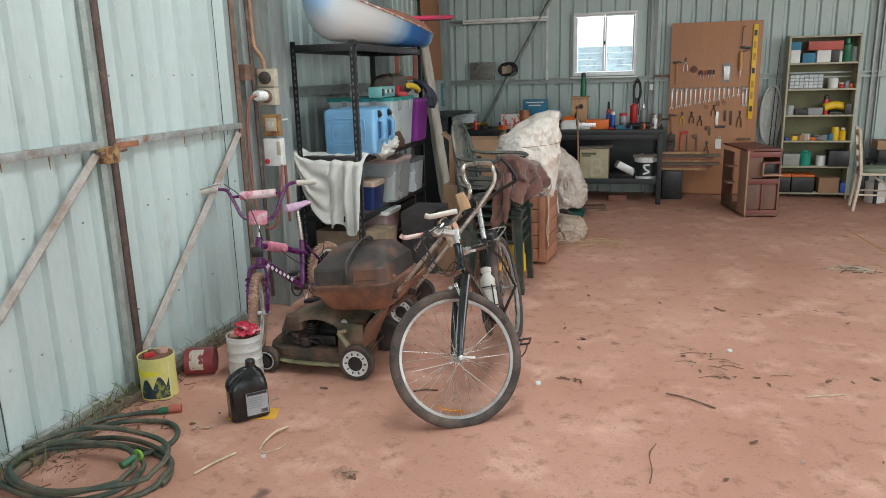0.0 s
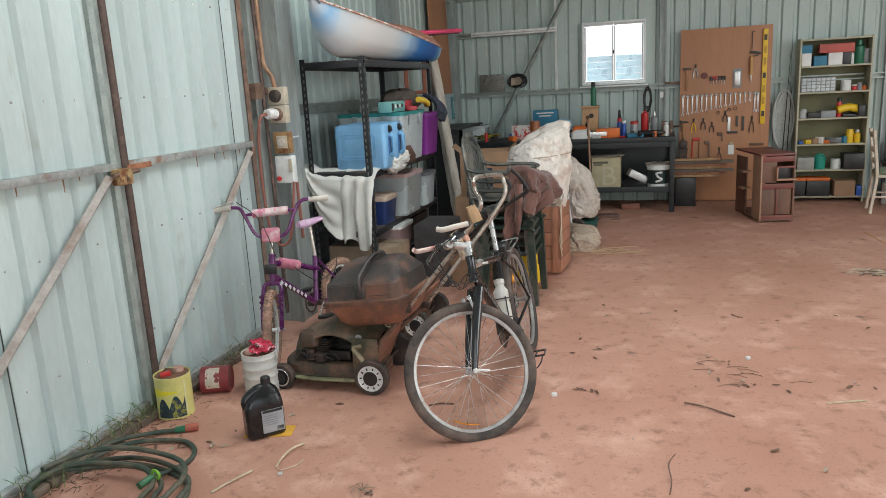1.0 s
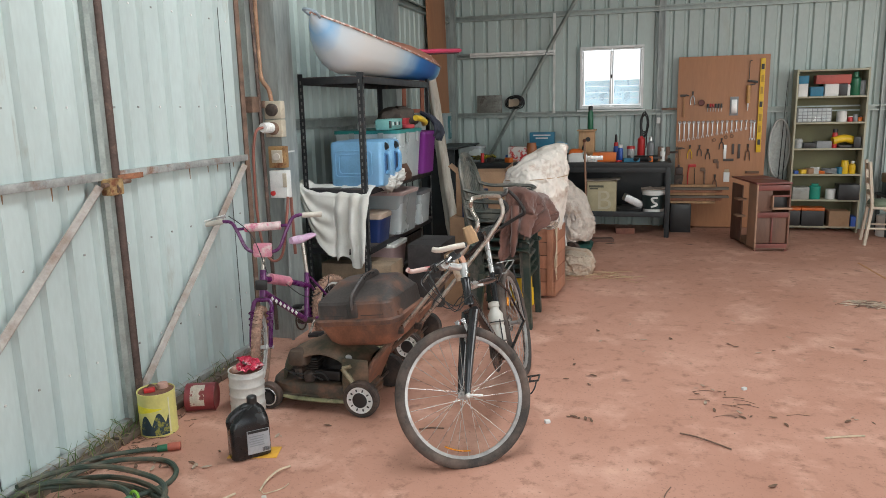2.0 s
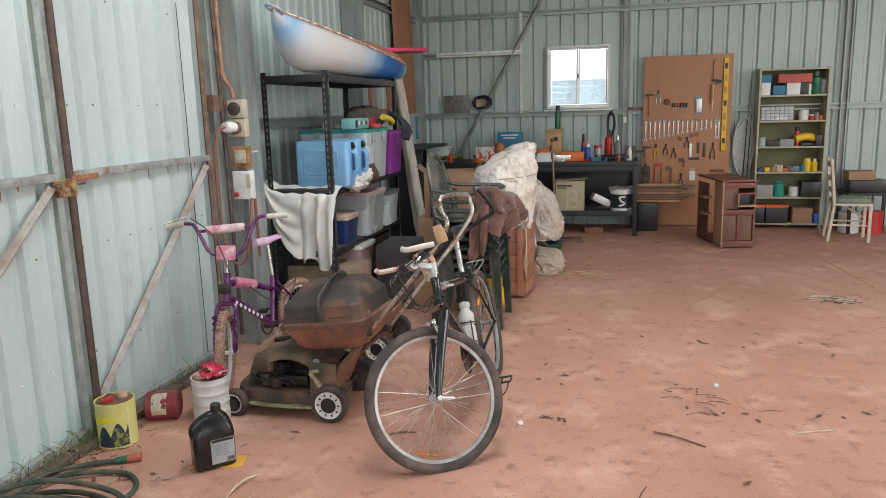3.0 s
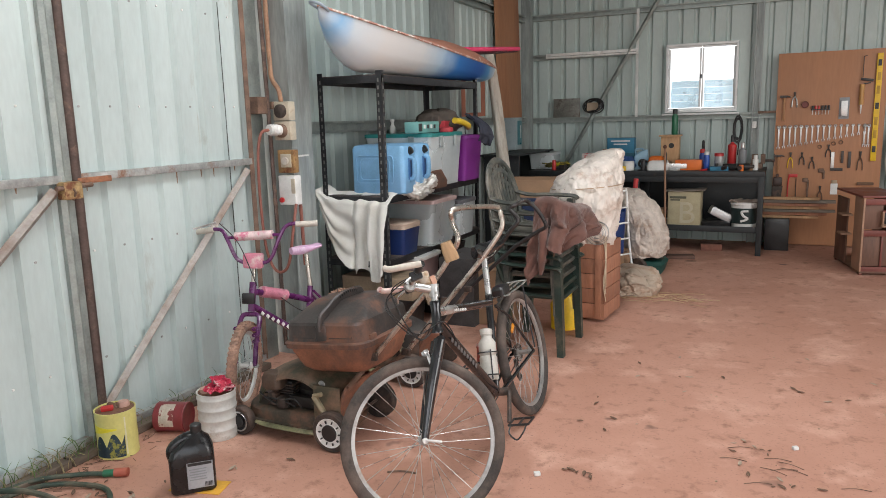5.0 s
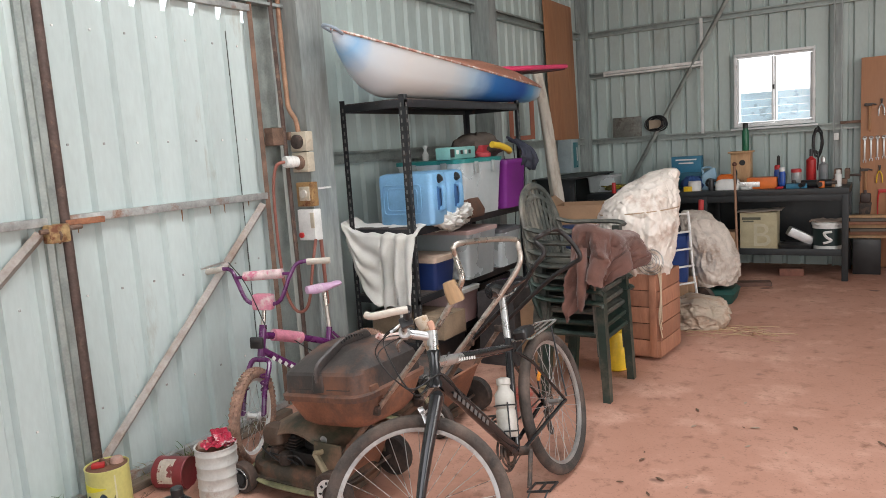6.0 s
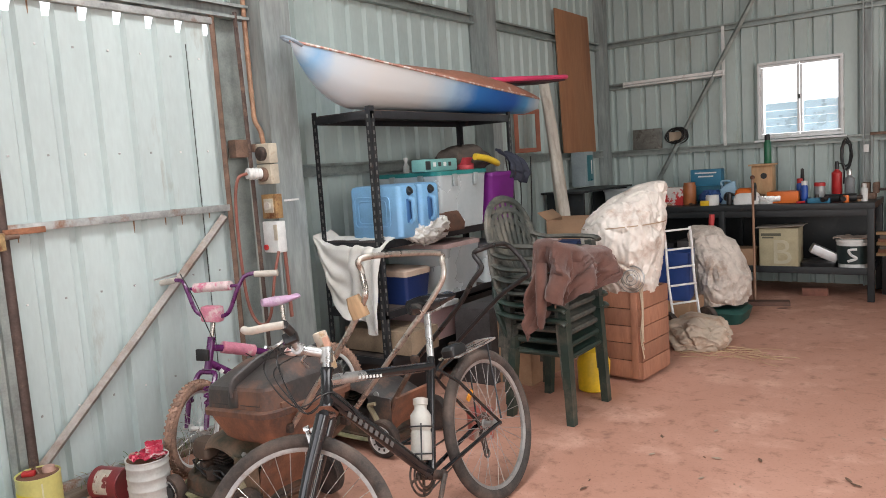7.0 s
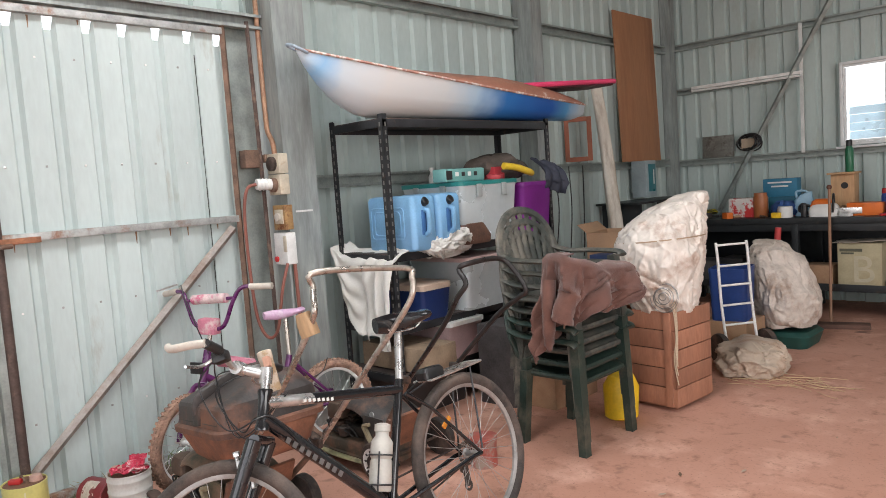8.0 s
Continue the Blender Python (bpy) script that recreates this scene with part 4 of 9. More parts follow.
def mower_wheel(owner, c, R, w, white):
    bm = B()
    m = Matrix.Translation(c) @ rotx(90)
    lathe(bm, [(R * 0.72, -w / 2), (R * 0.93, -w / 2), (R, -w / 2 + 0.008), (R, w / 2 - 0.008), (R * 0.93, w / 2), (R * 0.72, w / 2), (R * 0.72, -w / 2)], 36, m, False)
    wh = part("wheel", bm, rubber, owner)
    bm = B()
    lathe(bm, [(0.001, w / 2 + 0.004), (R * 0.40, w / 2 + 0.002), (R * 0.42, w / 2 - 0.006), (R * 0.66, w / 2 - 0.004), (R * 0.735, w / 2 + 0.003), (R * 0.735, w / 2 - 0.02), (R * 0.1, w / 2 - 0.02)], 36, m)
    part("wheel_cover", bm, white_paint if white else black_plastic, wh)
    bm = B()
    lathe(bm, [(0.001, w / 2 + 0.008), (R * 0.40, w / 2 + 0.006), (R * 0.42, w / 2 + 0.001), (R * 0.3, w / 2 - 0.01)], 28, m)
    part("hub_cap", bm, black_plastic, wh)
    if white:
        for k in range(10):
            a = 2 * math.pi * k / 10
            p = Vector(c) + Vector((R * 0.56 * math.cos(a), -w / 2 - 0.0005, R * 0.56 * math.sin(a)))
            part("slot", block(p, (0.014, 0.008, 0.007), 0.002, Matrix.Rotation(-a, 4, "Y")), black_plastic, wh)
    else:
        bm = B()
        ring(bm, Vector(c) + Vector((0, -w / 2 - 0.003, 0)), (0, 1, 0), R * 0.66, 0.004, 36, 6)
        part("trim_ring", bm, alloy, wh)
    return wh


def mower(at, rz, label, paint, handle_mat, handle_pts):
    mw = thing("lawn_mower", label, "lawn mower", at, rz, "lawn mowers")
    for sx, R, w in ((-0.29, 0.078, 0.05), (0.285, 0.105, 0.05)):
        for sy in (-1, 1):
            c = Vector((sx, sy * 0.235, R))
            if sy < 0:
                mower_wheel(mw, c, R, w, sx > 0)
            else:
                bm = B()
                lathe(bm, [(R * 0.3, -w / 2), (R * 0.93, -w / 2), (R, -w / 2 + 0.008), (R, w / 2 - 0.008), (R * 0.93, w / 2), (R * 0.3, w / 2)], 30, Matrix.Translation(c) @ rotx(90))
                part("wheel", bm, rubber, mw)
    for sx, z in ((-0.29, 0.078), (0.285, 0.105)):
        part("axle", rod([(sx, -0.22, z), (sx, 0.22, z)], 0.008, 8), grimy_metal, mw)
    # pressed deck with skirt
    bm = B()
    lev = [(0.055, 0.66, 0.43), (0.085, 0.665, 0.435), (0.09, 0.64, 0.41), (0.135, 0.62, 0.40), (0.15, 0.59, 0.37), (0.152, 0.40, 0.30)]
    prism(bm, [(z, a, b, -0.03, 0) for z, a, b in lev], 0.17, 8)
    part("deck", bm, mat("rust_brown_deck", (0.052, 0.040, 0.028), 0.65, 0.1, 0.3, 9, 0.25, 90, (0.15, 0.075, 0.045), 6, 0.5, 0.66) if "rust_brown_deck" not in bpy.data.materials else bpy.data.materials["rust_brown_deck"], mw)
    part("deck_lip", rod(smooth_line([(-0.335, -0.10, 0.085), (-0.27, -0.185, 0.078), (-0.12, -0.226, 0.072), (0.12, -0.226, 0.072), (0.22, -0.215, 0.075)], 6), 0.021, 8, flat=0.45), mat("worn_green_lip", (0.20, 0.19, 0.10), 0.6, 0.1, 0.3, 14, 0.2, 90, (0.38, 0.33, 0.22), 9, 0.5, 0.65), mw)
    # engine
    bm = B()
    lathe(bm, [(0.10, 0.15), (0.12, 0.17), (0.12, 0.24), (0.09, 0.27)], 24, Matrix.Translation((0.06, 0.02, 0)))
    box(bm, (-0.09, -0.06, 0.225), (0.10, 0.10, 0.11), 0.012)
    box(bm, (0.02, -0.12, 0.19), (0.20, 0.05, 0.06), 0.01)
    eng = part("engine", bm, mat("oily_black_engine", (0.018, 0.016, 0.015), 0.55, 0.2, 0.35, 25, 0.4, 120, (0.06, 0.045, 0.036), 12, 0.55, 0.7) if "oily_black_engine" not in bpy.data.materials else bpy.data.materials["oily_black_engine"], mw)
    for k in range(7):
        part("cooling_fin", block((-0.09, -0.06, 0.175 + k * 0.015), (0.13, 0.14, 0.006), 0.002), grimy_metal, eng)
    bm = B()
    prism(bm, [(0.0, 0.10, 0.08), (0.012, 0.125, 0.10), (0.06, 0.125, 0.10), (0.088, 0.105, 0.08), (0.094, 0.06, 0.05)], 0.03, 6, Matrix.Translation((-0.135, -0.135, 0.245)))
    part("air_filter", bm, mat("brown_filter_cover", (0.085, 0.055, 0.038), 0.6, 0, 0.25, 14, 0.2) if "brown_filter_cover" not in bpy.data.materials else bpy.data.materials["brown_filter_cover"], eng)
    bm = B()
    prism(bm, [(0, 0.05, 0.05), (0.06, 0.055, 0.05), (0.07, 0.03, 0.03)], 0.012, 4, Matrix.Translation((-0.13, -0.15, 0.165)))
    lathe(bm, [(0.03, 0), (0.034, 0.008), (0.034, 0.05), (0.02, 0.06)], 16, Matrix.Translation((-0.06, -0.165, 0.16)))
    part("carburettor", bm, grimy_metal, eng)
    for k in range(3):
        part("spark_lead", rod(smooth_line([(-0.19 + 0.03 * k, -0.10, 0.19), (-0.215 + 0.05 * k, -0.165, 0.22 - 0.02 * k), (-0.10 + 0.06 * k, -0.185, 0.18 + 0.02 * k), (-0.02 + 0.04 * k, -0.17, 0.17)], 5), 0.0045, 6), black_plastic, eng)
    # rounded cowl, arched open on one side over the engine
    def cowl(u, v):
        x = -0.235 + 0.53 * u
        rise = math.sin(math.pi * min(1.0, 0.10 + 0.62 * u)) ** 0.55
        ztop = 0.17 + 0.225 * rise * (1 - 0.30 * max(0, u - 0.55) / 0.45)
        arch = 0.15 + 0.185 * math.sin(math.pi * min(1, max(0, u) * 1.02)) ** 0.7
        half = 0.175 * (0.62 + 0.38 * math.sin(math.pi * min(1, 0.15 + 0.6 * u)))
        if v < 0.42:
            q = v / 0.42
            a = 0.5 * math.pi * q
            return (x, -half * math.cos(a) ** 0.8 - 0.012 * (1 - q), arch + (ztop - arch) * math.sin(a) ** 0.9)
        q = (v - 0.42) / 0.58
        a = 0.5 * math.pi * q
        return (x, half * math.sin(a), 0.15 + (ztop - 0.15) * max(0, math.cos(a)) ** 0.6)
    bm = B()
    sheet(bm, 28, 26, cowl, 0.006)
    part("engine_cowl", bm, paint, mw, smooth=60)
    rim_pts = [cowl(k / 20, 0) for k in range(21)]
    part("cowl_rim", rod(rim_pts, 0.006, 6), paint, mw)
    bm = B()
    lathe(bm, [(0.001, 0.004), (0.02, 0.003), (0.022, 0)], 16, Matrix.Translation((0.19, -0.168, 0.315)) @ rotx(78))
    part("badge", bm, worn_rim, mw)
    # grass chute and flap at the back
    part("rear_flap", block((0.30, -0.02, 0.21), (0.018, 0.34, 0.26), 0.006, roty(24)), dusty_brown, mw)
    part("side_plate", block((0.24, -0.20, 0.225), (0.16, 0.01, 0.20), 0.004), paint, mw)
    bm = B()
    tube(bm, [(0.17, -0.212, 0.27), (0.24, -0.214, 0.17)], 0.016, 6)
    tube(bm, [(0.17, -0.214, 0.27), (0.22, -0.214, 0.285)], 0.012, 6)
    part("height_lever", bm, mat("khaki_cast_lever", (0.30, 0.25, 0.16), 0.6, 0.2, 0.2, 14, 0.2), mw)
    # handle: two legs joined by a bent top bar
    a, b = handle_pts
    part("handle", rod(smooth_line(list(a) + list(reversed(b)), 5), 0.0125, 10), handle_mat, mw)
    for q in (a, b):
        part("lower_leg", rod([Vector((0.24, -0.17 if q is a else 0.17, 0.19)), Vector(q[0])], 0.014, 10), rusty_steel, mw)
        part("wing_nut", block(Vector(q[0]) + Vector((0, -0.02, 0)), (0.05, 0.025, 0.04), 0.008), grimy_metal, mw)
    return mw


mower((-1.585, 3.955, 0), 0, "olive green petrol mower caked in red dust", deck_green, chrome_worn,
      ([(0.50, -0.14, 0.50), (0.80, -0.12, 0.86), (0.915, -0.095, 1.035), (0.94, -0.09, 1.10), (0.90, -0.06, 1.17), (0.905, -0.04, 1.225)],
       [(0.50, 0.20, 0.42), (0.80, 0.27, 0.80), (0.93, 0.33, 0.98), (0.985, 0.36, 1.08), (0.975, 0.375, 1.15), (0.955, 0.355, 1.19)]))
mower((-1.62, 4.90, 0), 0, "grimy black petrol mower pushed under the rack", mat("sooty_enamel", (0.045, 0.04, 0.038), 0.6, 0, 0.3, 9, 0.2, 90, (0.2, 0.11, 0.075), 6, 0.5, 0.7), mat("black_worn_tube", (0.025, 0.022, 0.022), 0.35, 0.2, 0.2, 14, 0.1, 80, (0.13, 0.08, 0.06), 10, 0.6, 0.75),
      ([(0.50, -0.16, 0.56), (0.82, -0.22, 0.86), (0.93, -0.23, 1.0), (0.98, -0.215, 1.07), (0.93, -0.20, 1.13), (0.96, -0.17, 1.155)],
       [(0.50, 0.19, 0.55), (0.82, 0.16, 0.84), (0.98, 0.155, 0.95), (1.03, 0.15, 0.99), (0.98, 0.14, 1.08), (0.92, 0.10, 1.145)]))
bm = B()
prism(bm, [(0, 0.065, 0.05), (0.05, 0.065, 0.05), (0.09, 0.05, 0.04)], 0.012, 4)
solid("wooden_block", bm, masking, "tan wooden block tied to the mower handle", "block", (-0.672, 3.86, 0.995), 20, ry=-20)

# grass catcher lying on the mower
def catcher():
    c = thing("grass_catcher", "brown dusty plastic grass catcher with black lid", "grass catcher", (-1.29, 3.94, 0.405), -3, ry=-6)
    c.scale = (0.94, 1.04, 1.18)
    bm = B()
    prism(bm, [(0.0, 0.38, 0.32), (0.025, 0.44, 0.38), (0.10, 0.505, 0.445), (0.125, 0.515, 0.455)], 0.075, 7)
    part("tub", bm, dusty_brown, c)
    bm = B()
    prism(bm, [(0.114, 0.525, 0.465), (0.118, 0.552, 0.492), (0.138, 0.556, 0.496), (0.143, 0.54, 0.48), (0.145, 0.51, 0.45)], 0.085, 7)
    part("rim", bm, mat("dusty_rim_plastic", (0.17, 0.078, 0.05), 0.6, 0, 0.25, 8, 0.3, 90, (0.05, 0.04, 0.038), 5, 0.5, 0.7), c)
    bm = B()
    prism(bm, [(0.143, 0.515, 0.455), (0.212, 0.502, 0.442), (0.224, 0.492, 0.43, 0, 0.002), (0.228, 0.478, 0.415, 0, 0.004), (0.279, 0.385, 0.25, -0.01, 0.055), (0.287, 0.36, 0.225, -0.01, 0.057), (0.289, 0.30, 0.17, -0.01, 0.057)], 0.065, 7)
    lid = part("lid", bm, red_caked, c, smooth=24)
    for x, w in ((-0.122, 0.17), (0.122, 0.17), (0.0, 0.075)):
        bm = B()
        prism(bm, [(0.152, w * 0.9, 0.04, 0, 0.0), (0.16, w, 0.04, 0, 0.0), (0.205, w, 0.04, 0, 0.006), (0.218, w * 0.95, 0.04, -x * 0.06, 0.014)], 0.014, 5, Matrix.Translation((x, -0.206 - (0.008 if w < 0.1 else 0), 0)))
        part("lid_panel", bm, mat("sooty_lid_plastic", (0.03, 0.028, 0.027), 0.5, 0, 0.25, 7, 0.2, 80, (0.12, 0.06, 0.04), 4, 0.5, 0.72), lid)
    bm = B()
    tube(bm, smooth_line([(0.0, -0.215, 0.19), (0.0, -0.21, 0.235), (0.0, -0.15, 0.262), (0.005, -0.04, 0.298), (0.008, 0.10, 0.302), (0.008, 0.13, 0.285)], 4), 0.022, 8, flat=0.6)
    h = part("handle", bm, red_caked, c)
    for k in range(9):
        part("grip_rib", block((0.004, -0.055 + k * 0.017, 0.304 + 0.012 * math.sin(k * 0.39)), (0.036, 0.007, 0.012), 0.002), black_plastic, h)
    part("hinge_clip", block((0.255, -0.14, 0.145), (0.03, 0.05, 0.04), 0.008), dusty_brown, c)
    return c


catcher()

# ---- steel storage rack ----
RX0, RX1, RY0, RY1 = -2.40, -1.87, 5.36, 7.12
rack = thing("storage_rack", "black slotted-angle steel rack with four shelves", "rack", (0, 0, 0))
slot_mat = mat("slot_shadow_steel", (0.16, 0.16, 0.15), 0.6, 0.2)
for x, sx in ((RX0, 1), (RX1, -1)):
    for y, sy in ((RY0, 1), (RY1, -1)):
        bm = B()
        loft(bm, [[Vector((x + sx * a, y + sy * b, z)) for a, b in ((0, 0), (0.042, 0), (0.042, 0.004), (0.004, 0.004), (0.004, 0.042), (0, 0.042))] for z in (0, 1.985)])
        post = part("post", bm, black_steel, rack)
        bm = B()
        for k in range(36):
            z = 0.1 + k * 0.052
            box(bm, (x + sx * 0.024, y - sy * 0.0015, z), (0.010, 0.003, 0.026), 0.0)
            box(bm, (x - sx * 0.0015, y + sy * 0.024, z), (0.003, 0.010, 0.026), 0.0)
        tagged(part("slot_row", bm, slot_mat, post), kind="stuff")
SH = (0.30, 0.615, 1.085, 1.94)
for z in SH:
    bm = B()
    box(bm, ((RX0 + RX1) / 2, (RY0 + RY1) / 2, z + 0.012), (RX1 - RX0 - 0.012, RY1 - RY0 - 0.012, 0.016), 0.002)
    sh = part("shelf", bm, mat("dusty_black_board", (0.05, 0.042, 0.04), 0.7, 0, 0.25, 8, 0.1, 80, (0.13, 0.085, 0.065), 5, 0.5, 0.7) if z == SH[0] else bpy.data.materials["dusty_black_board"], rack)
    for y in (RY0 + 0.004, RY1 - 0.004):
        part("end_beam", block(((RX0 + RX1) / 2, y, z - 0.012), (RX1 - RX0, 0.006, 0.05), 0.002), black_steel, sh)
    for x in (RX0 + 0.003, RX1 - 0.003):
        part("side_beam", block((x, (RY0 + RY1) / 2, z - 0.012), (0.006, RY1 - RY0, 0.05), 0.002), black_steel, sh)

# kayak on the top shelf
def kayak():
    m = bpy.data.materials.new("airbrushed_kayak_hull")
    m.use_nodes = True
    n, l = m.node_tree.nodes, m.node_tree.links
    b = n["Principled BSDF"]
    tc = n.new("ShaderNodeTexCoord")
    sep = n.new("ShaderNodeSeparateXYZ")
    l.new(tc.outputs["Object"], sep.inputs[0])
    nz = n.new("ShaderNodeTexNoise")
    nz.inputs["Scale"].default_value, nz.inputs["Detail"].default_value = 4, 5
    l.new(tc.outputs["Object"], nz.inputs["Vector"])
    ad = n.new("ShaderNodeMath")
    ad.operation = "MULTIPLY_ADD"
    ad.inputs[1].default_value = 0.35
    l.new(nz.outputs["Fac"], ad.inputs[0])
    l.new(sep.outputs["Y"], ad.inputs[2])
    rp = n.new("ShaderNodeValToRGB")
    mr = n.new("ShaderNodeMapRange")
    mr.inputs[1].default_value, mr.inputs[2].default_value = 0.0, 3.07
    l.new(ad.outputs[0], mr.inputs[0])
    l.new(mr.outputs[0], rp.inputs[0])
    cols = ((0.05, (0.62, 0.72, 0.80)), (0.09, (0.28, 0.52, 0.78)), (0.15, (0.60, 0.68, 0.74)), (0.24, (0.68, 0.68, 0.67)), (0.38, (0.66, 0.69, 0.70)), (0.48, (0.42, 0.60, 0.76)), (0.57, (0.03, 0.19, 0.55)), (0.77, (0.015, 0.10, 0.42)), (0.87, (0.10, 0.34, 0.62)), (0.97, (0.58, 0.66, 0.72)))
    el = rp.color_ramp.elements
    el[0].position, el[0].color = cols[0][0], (*cols[0][1], 1)
    el[1].position, el[1].color = cols[-1][0], (*cols[-1][1], 1)
    for p, c in cols[1:-1]:
        e = el.new(p)
        e.color = (*c, 1)
    l.new(rp.outputs[0], b.inputs["Base Color"])
    b.inputs["Roughness"].default_value = 0.42
    k = thing("kayak", "white and blue airbrushed plastic kayak with rusty-red deck", "kayak", (-2.12, 4.88, 1.985), -2.5, ry=15)
    L = 2.92
    N = 48
    hull = []
    decks = []
    for i in range(N + 1):
        t = i / N
        y = L * t
        half = 0.265 * (math.sin(math.pi * min(1, max(0, t)) ** 0.9) ** 0.75) + 0.004
        keel = 0.37 * max(0, 1 - t / 0.20) ** 2.0 + 0.06 * max(0, (t - 0.88) / 0.12) ** 2
        gun = 0.392 - 0.245 * t - 0.012 * math.sin(math.pi * t)
        gun = max(gun, keel + 0.02)
        r = []
        for j in range(13):
            a = math.pi * j / 12
            r.append(Vector((half * math.cos(a) * (0.75 + 0.25 * abs(math.cos(a))), y, gun - (gun - keel) * math.sin(a) ** 0.55)))
        hull.append(r)
        decks.append((half, y, gun))
    bm = B()
    v = [[bm.verts.new(p) for p in r] for r in hull]
    for a, c in zip(v, v[1:]):
        for j in range(12):
            bm.faces.new((a[j], a[j + 1], c[j + 1], c[j]))
    for e in (v[0], v[-1]):
        bm.faces.new(e)
    part("hull", bm, m, k)
    deck_mat = mat("peeling_red_brown_deck", (0.34, 0.15, 0.10), 0.6, 0, 0.2, 6, 0.15, 70, (0.62, 0.52, 0.46), 7, 0.6, 0.72)
    bm = B()
    rings = [[Vector((h * math.cos(math.pi * j / 8) * 0.985, y, g + 0.001 + 0.085 * min(1, max(0, y / L - 0.25) / 0.35) * math.sin(math.pi * j / 8) * min(1, h / 0.2))) for j in range(9)] for h, y, g in decks]
    v = [[bm.verts.new(p) for p in r] for r in rings]
    for a, c in zip(v, v[1:]):
        for j in range(8):
            bm.faces.new((a[j], a[j + 1], c[j + 1], c[j]))
    part("deck", bm, deck_mat, k)
    bm = B()
    for s in (-1, 1):
        tube(bm, [Vector((s * (h + 0.002), y, g)) for h, y, g in decks], 0.009, 6)
    part("gunwale", bm, mat("chipped_red_trim", (0.42, 0.22, 0.17), 0.6, 0, 0.25, 25, 0.3, 90, (0.70, 0.65, 0.60), 12, 0.5, 0.6), k)
    part("toggle", rod(smooth_line([(0.04, 0.05, 0.375), (0.05, -0.03, 0.40), (0.0, -0.05, 0.41), (-0.05, -0.03, 0.40), (-0.04, 0.05, 0.375)], 4), 0.010, 8), mat("blue_grey_cord", (0.3, 0.36, 0.42), 0.7), k)
    return k


kayak()
bd = thing("paddle_board", "dark foam board with bright pink rails on the rack", "board", (-2.02, 7.34, 2.235), -6, rx=4)
bm = B()
prism(bm, [(0, 0.36, 1.45), (0.018, 0.37, 1.46), (0.03, 0.36, 1.45)], 0.10, 6)
part("core", bm, mat("maroon_foam", (0.085, 0.02, 0.03), 0.6), bd)
bm = B()
ol = [Vector((x, y, 0.03)) for x, y in rounded(0.385, 1.475, 0.11, 6)]
tube(bm, ol, 0.020, 8, True)
part("rail", bm, mat("hot_pink_foam", (0.72, 0.06, 0.16), 0.45), bd)
for nm, y in (("board_chock", 6.95), ):
    bm = B()
    prism(bm, [(0, 0.10, 0.22), (0.24, 0.08, 0.18)], 0.02, 3)
    solid(nm, bm, black_plastic, "dark foam chock under the board", "chock", (-2.1, y, 1.962))

# ---- what the rack holds ----
blue_plastic = mat("sky_blue_plastic", (0.19, 0.40, 0.63), 0.4, 0, 0.1, 8, 0.08, 80, (0.20, 0.38, 0.62), 5, 0.5, 0.7)
cloth_mat = mat("unbleached_cotton", (0.66, 0.65, 0.61), 0.9, 0, 0.07, 5, 0.25, 160, (0.55, 0.52, 0.46), 4, 0.5, 0.7, sheen=0.3)


def jerry_can(at, rz, label):
    j = thing("jerry_can", label, "jerry can", at, rz, "water cans on the rack")
    bm = B()
    prism(bm, [(0, 0.41, 0.20), (0.012, 0.43, 0.22), (0.33, 0.43, 0.22), (0.35, 0.41, 0.205), (0.358, 0.36, 0.16)], 0.035, 5)
    body = part("body", bm, blue_plastic, j)
    for s in (-1, 1):
        bm = B()
        for k, (w, h) in enumerate(((0.30, 0.20), (0.24, 0.15))):
            ol = [Vector((x - 0.02, s * 0.111, z + 0.18)) for x, z in rounded(w, h, 0.025, 3)]
            tube(bm, ol, 0.005, 5, True)
        part("panel_rib", bm, blue_plastic, body)
    bm = B()
    tube(bm, smooth_line([(0.215, 0.0, 0.26), (0.245, 0, 0.25), (0.25, 0, 0.20), (0.245, 0, 0.12), (0.212, 0, 0.10)], 5), 0.018, 8)
    part("handle", bm, blue_plastic, j)
    part("handle_recess", block((0.2155, 0, 0.18), (0.004, 0.07, 0.16), 0.001), mat("shaded_blue_plastic", (0.06, 0.17, 0.38), 0.5) if "shaded_blue_plastic" not in bpy.data.materials else bpy.data.materials["shaded_blue_plastic"], j)
    bm = B()
    lathe(bm, [(0.028, 0), (0.028, 0.028), (0.018, 0.034)], 18, Matrix.Translation((0.205, 0.0, 0.305)) @ roty(60))
    part("cap", bm, black_plastic, j)
    return j


jerry_can((-2.0, 5.585, 1.108), 2, "sky blue plastic water can with black cap")
jerry_can((-2.0, 5.835, 1.108), -2, "sky blue plastic water can beside its twin")


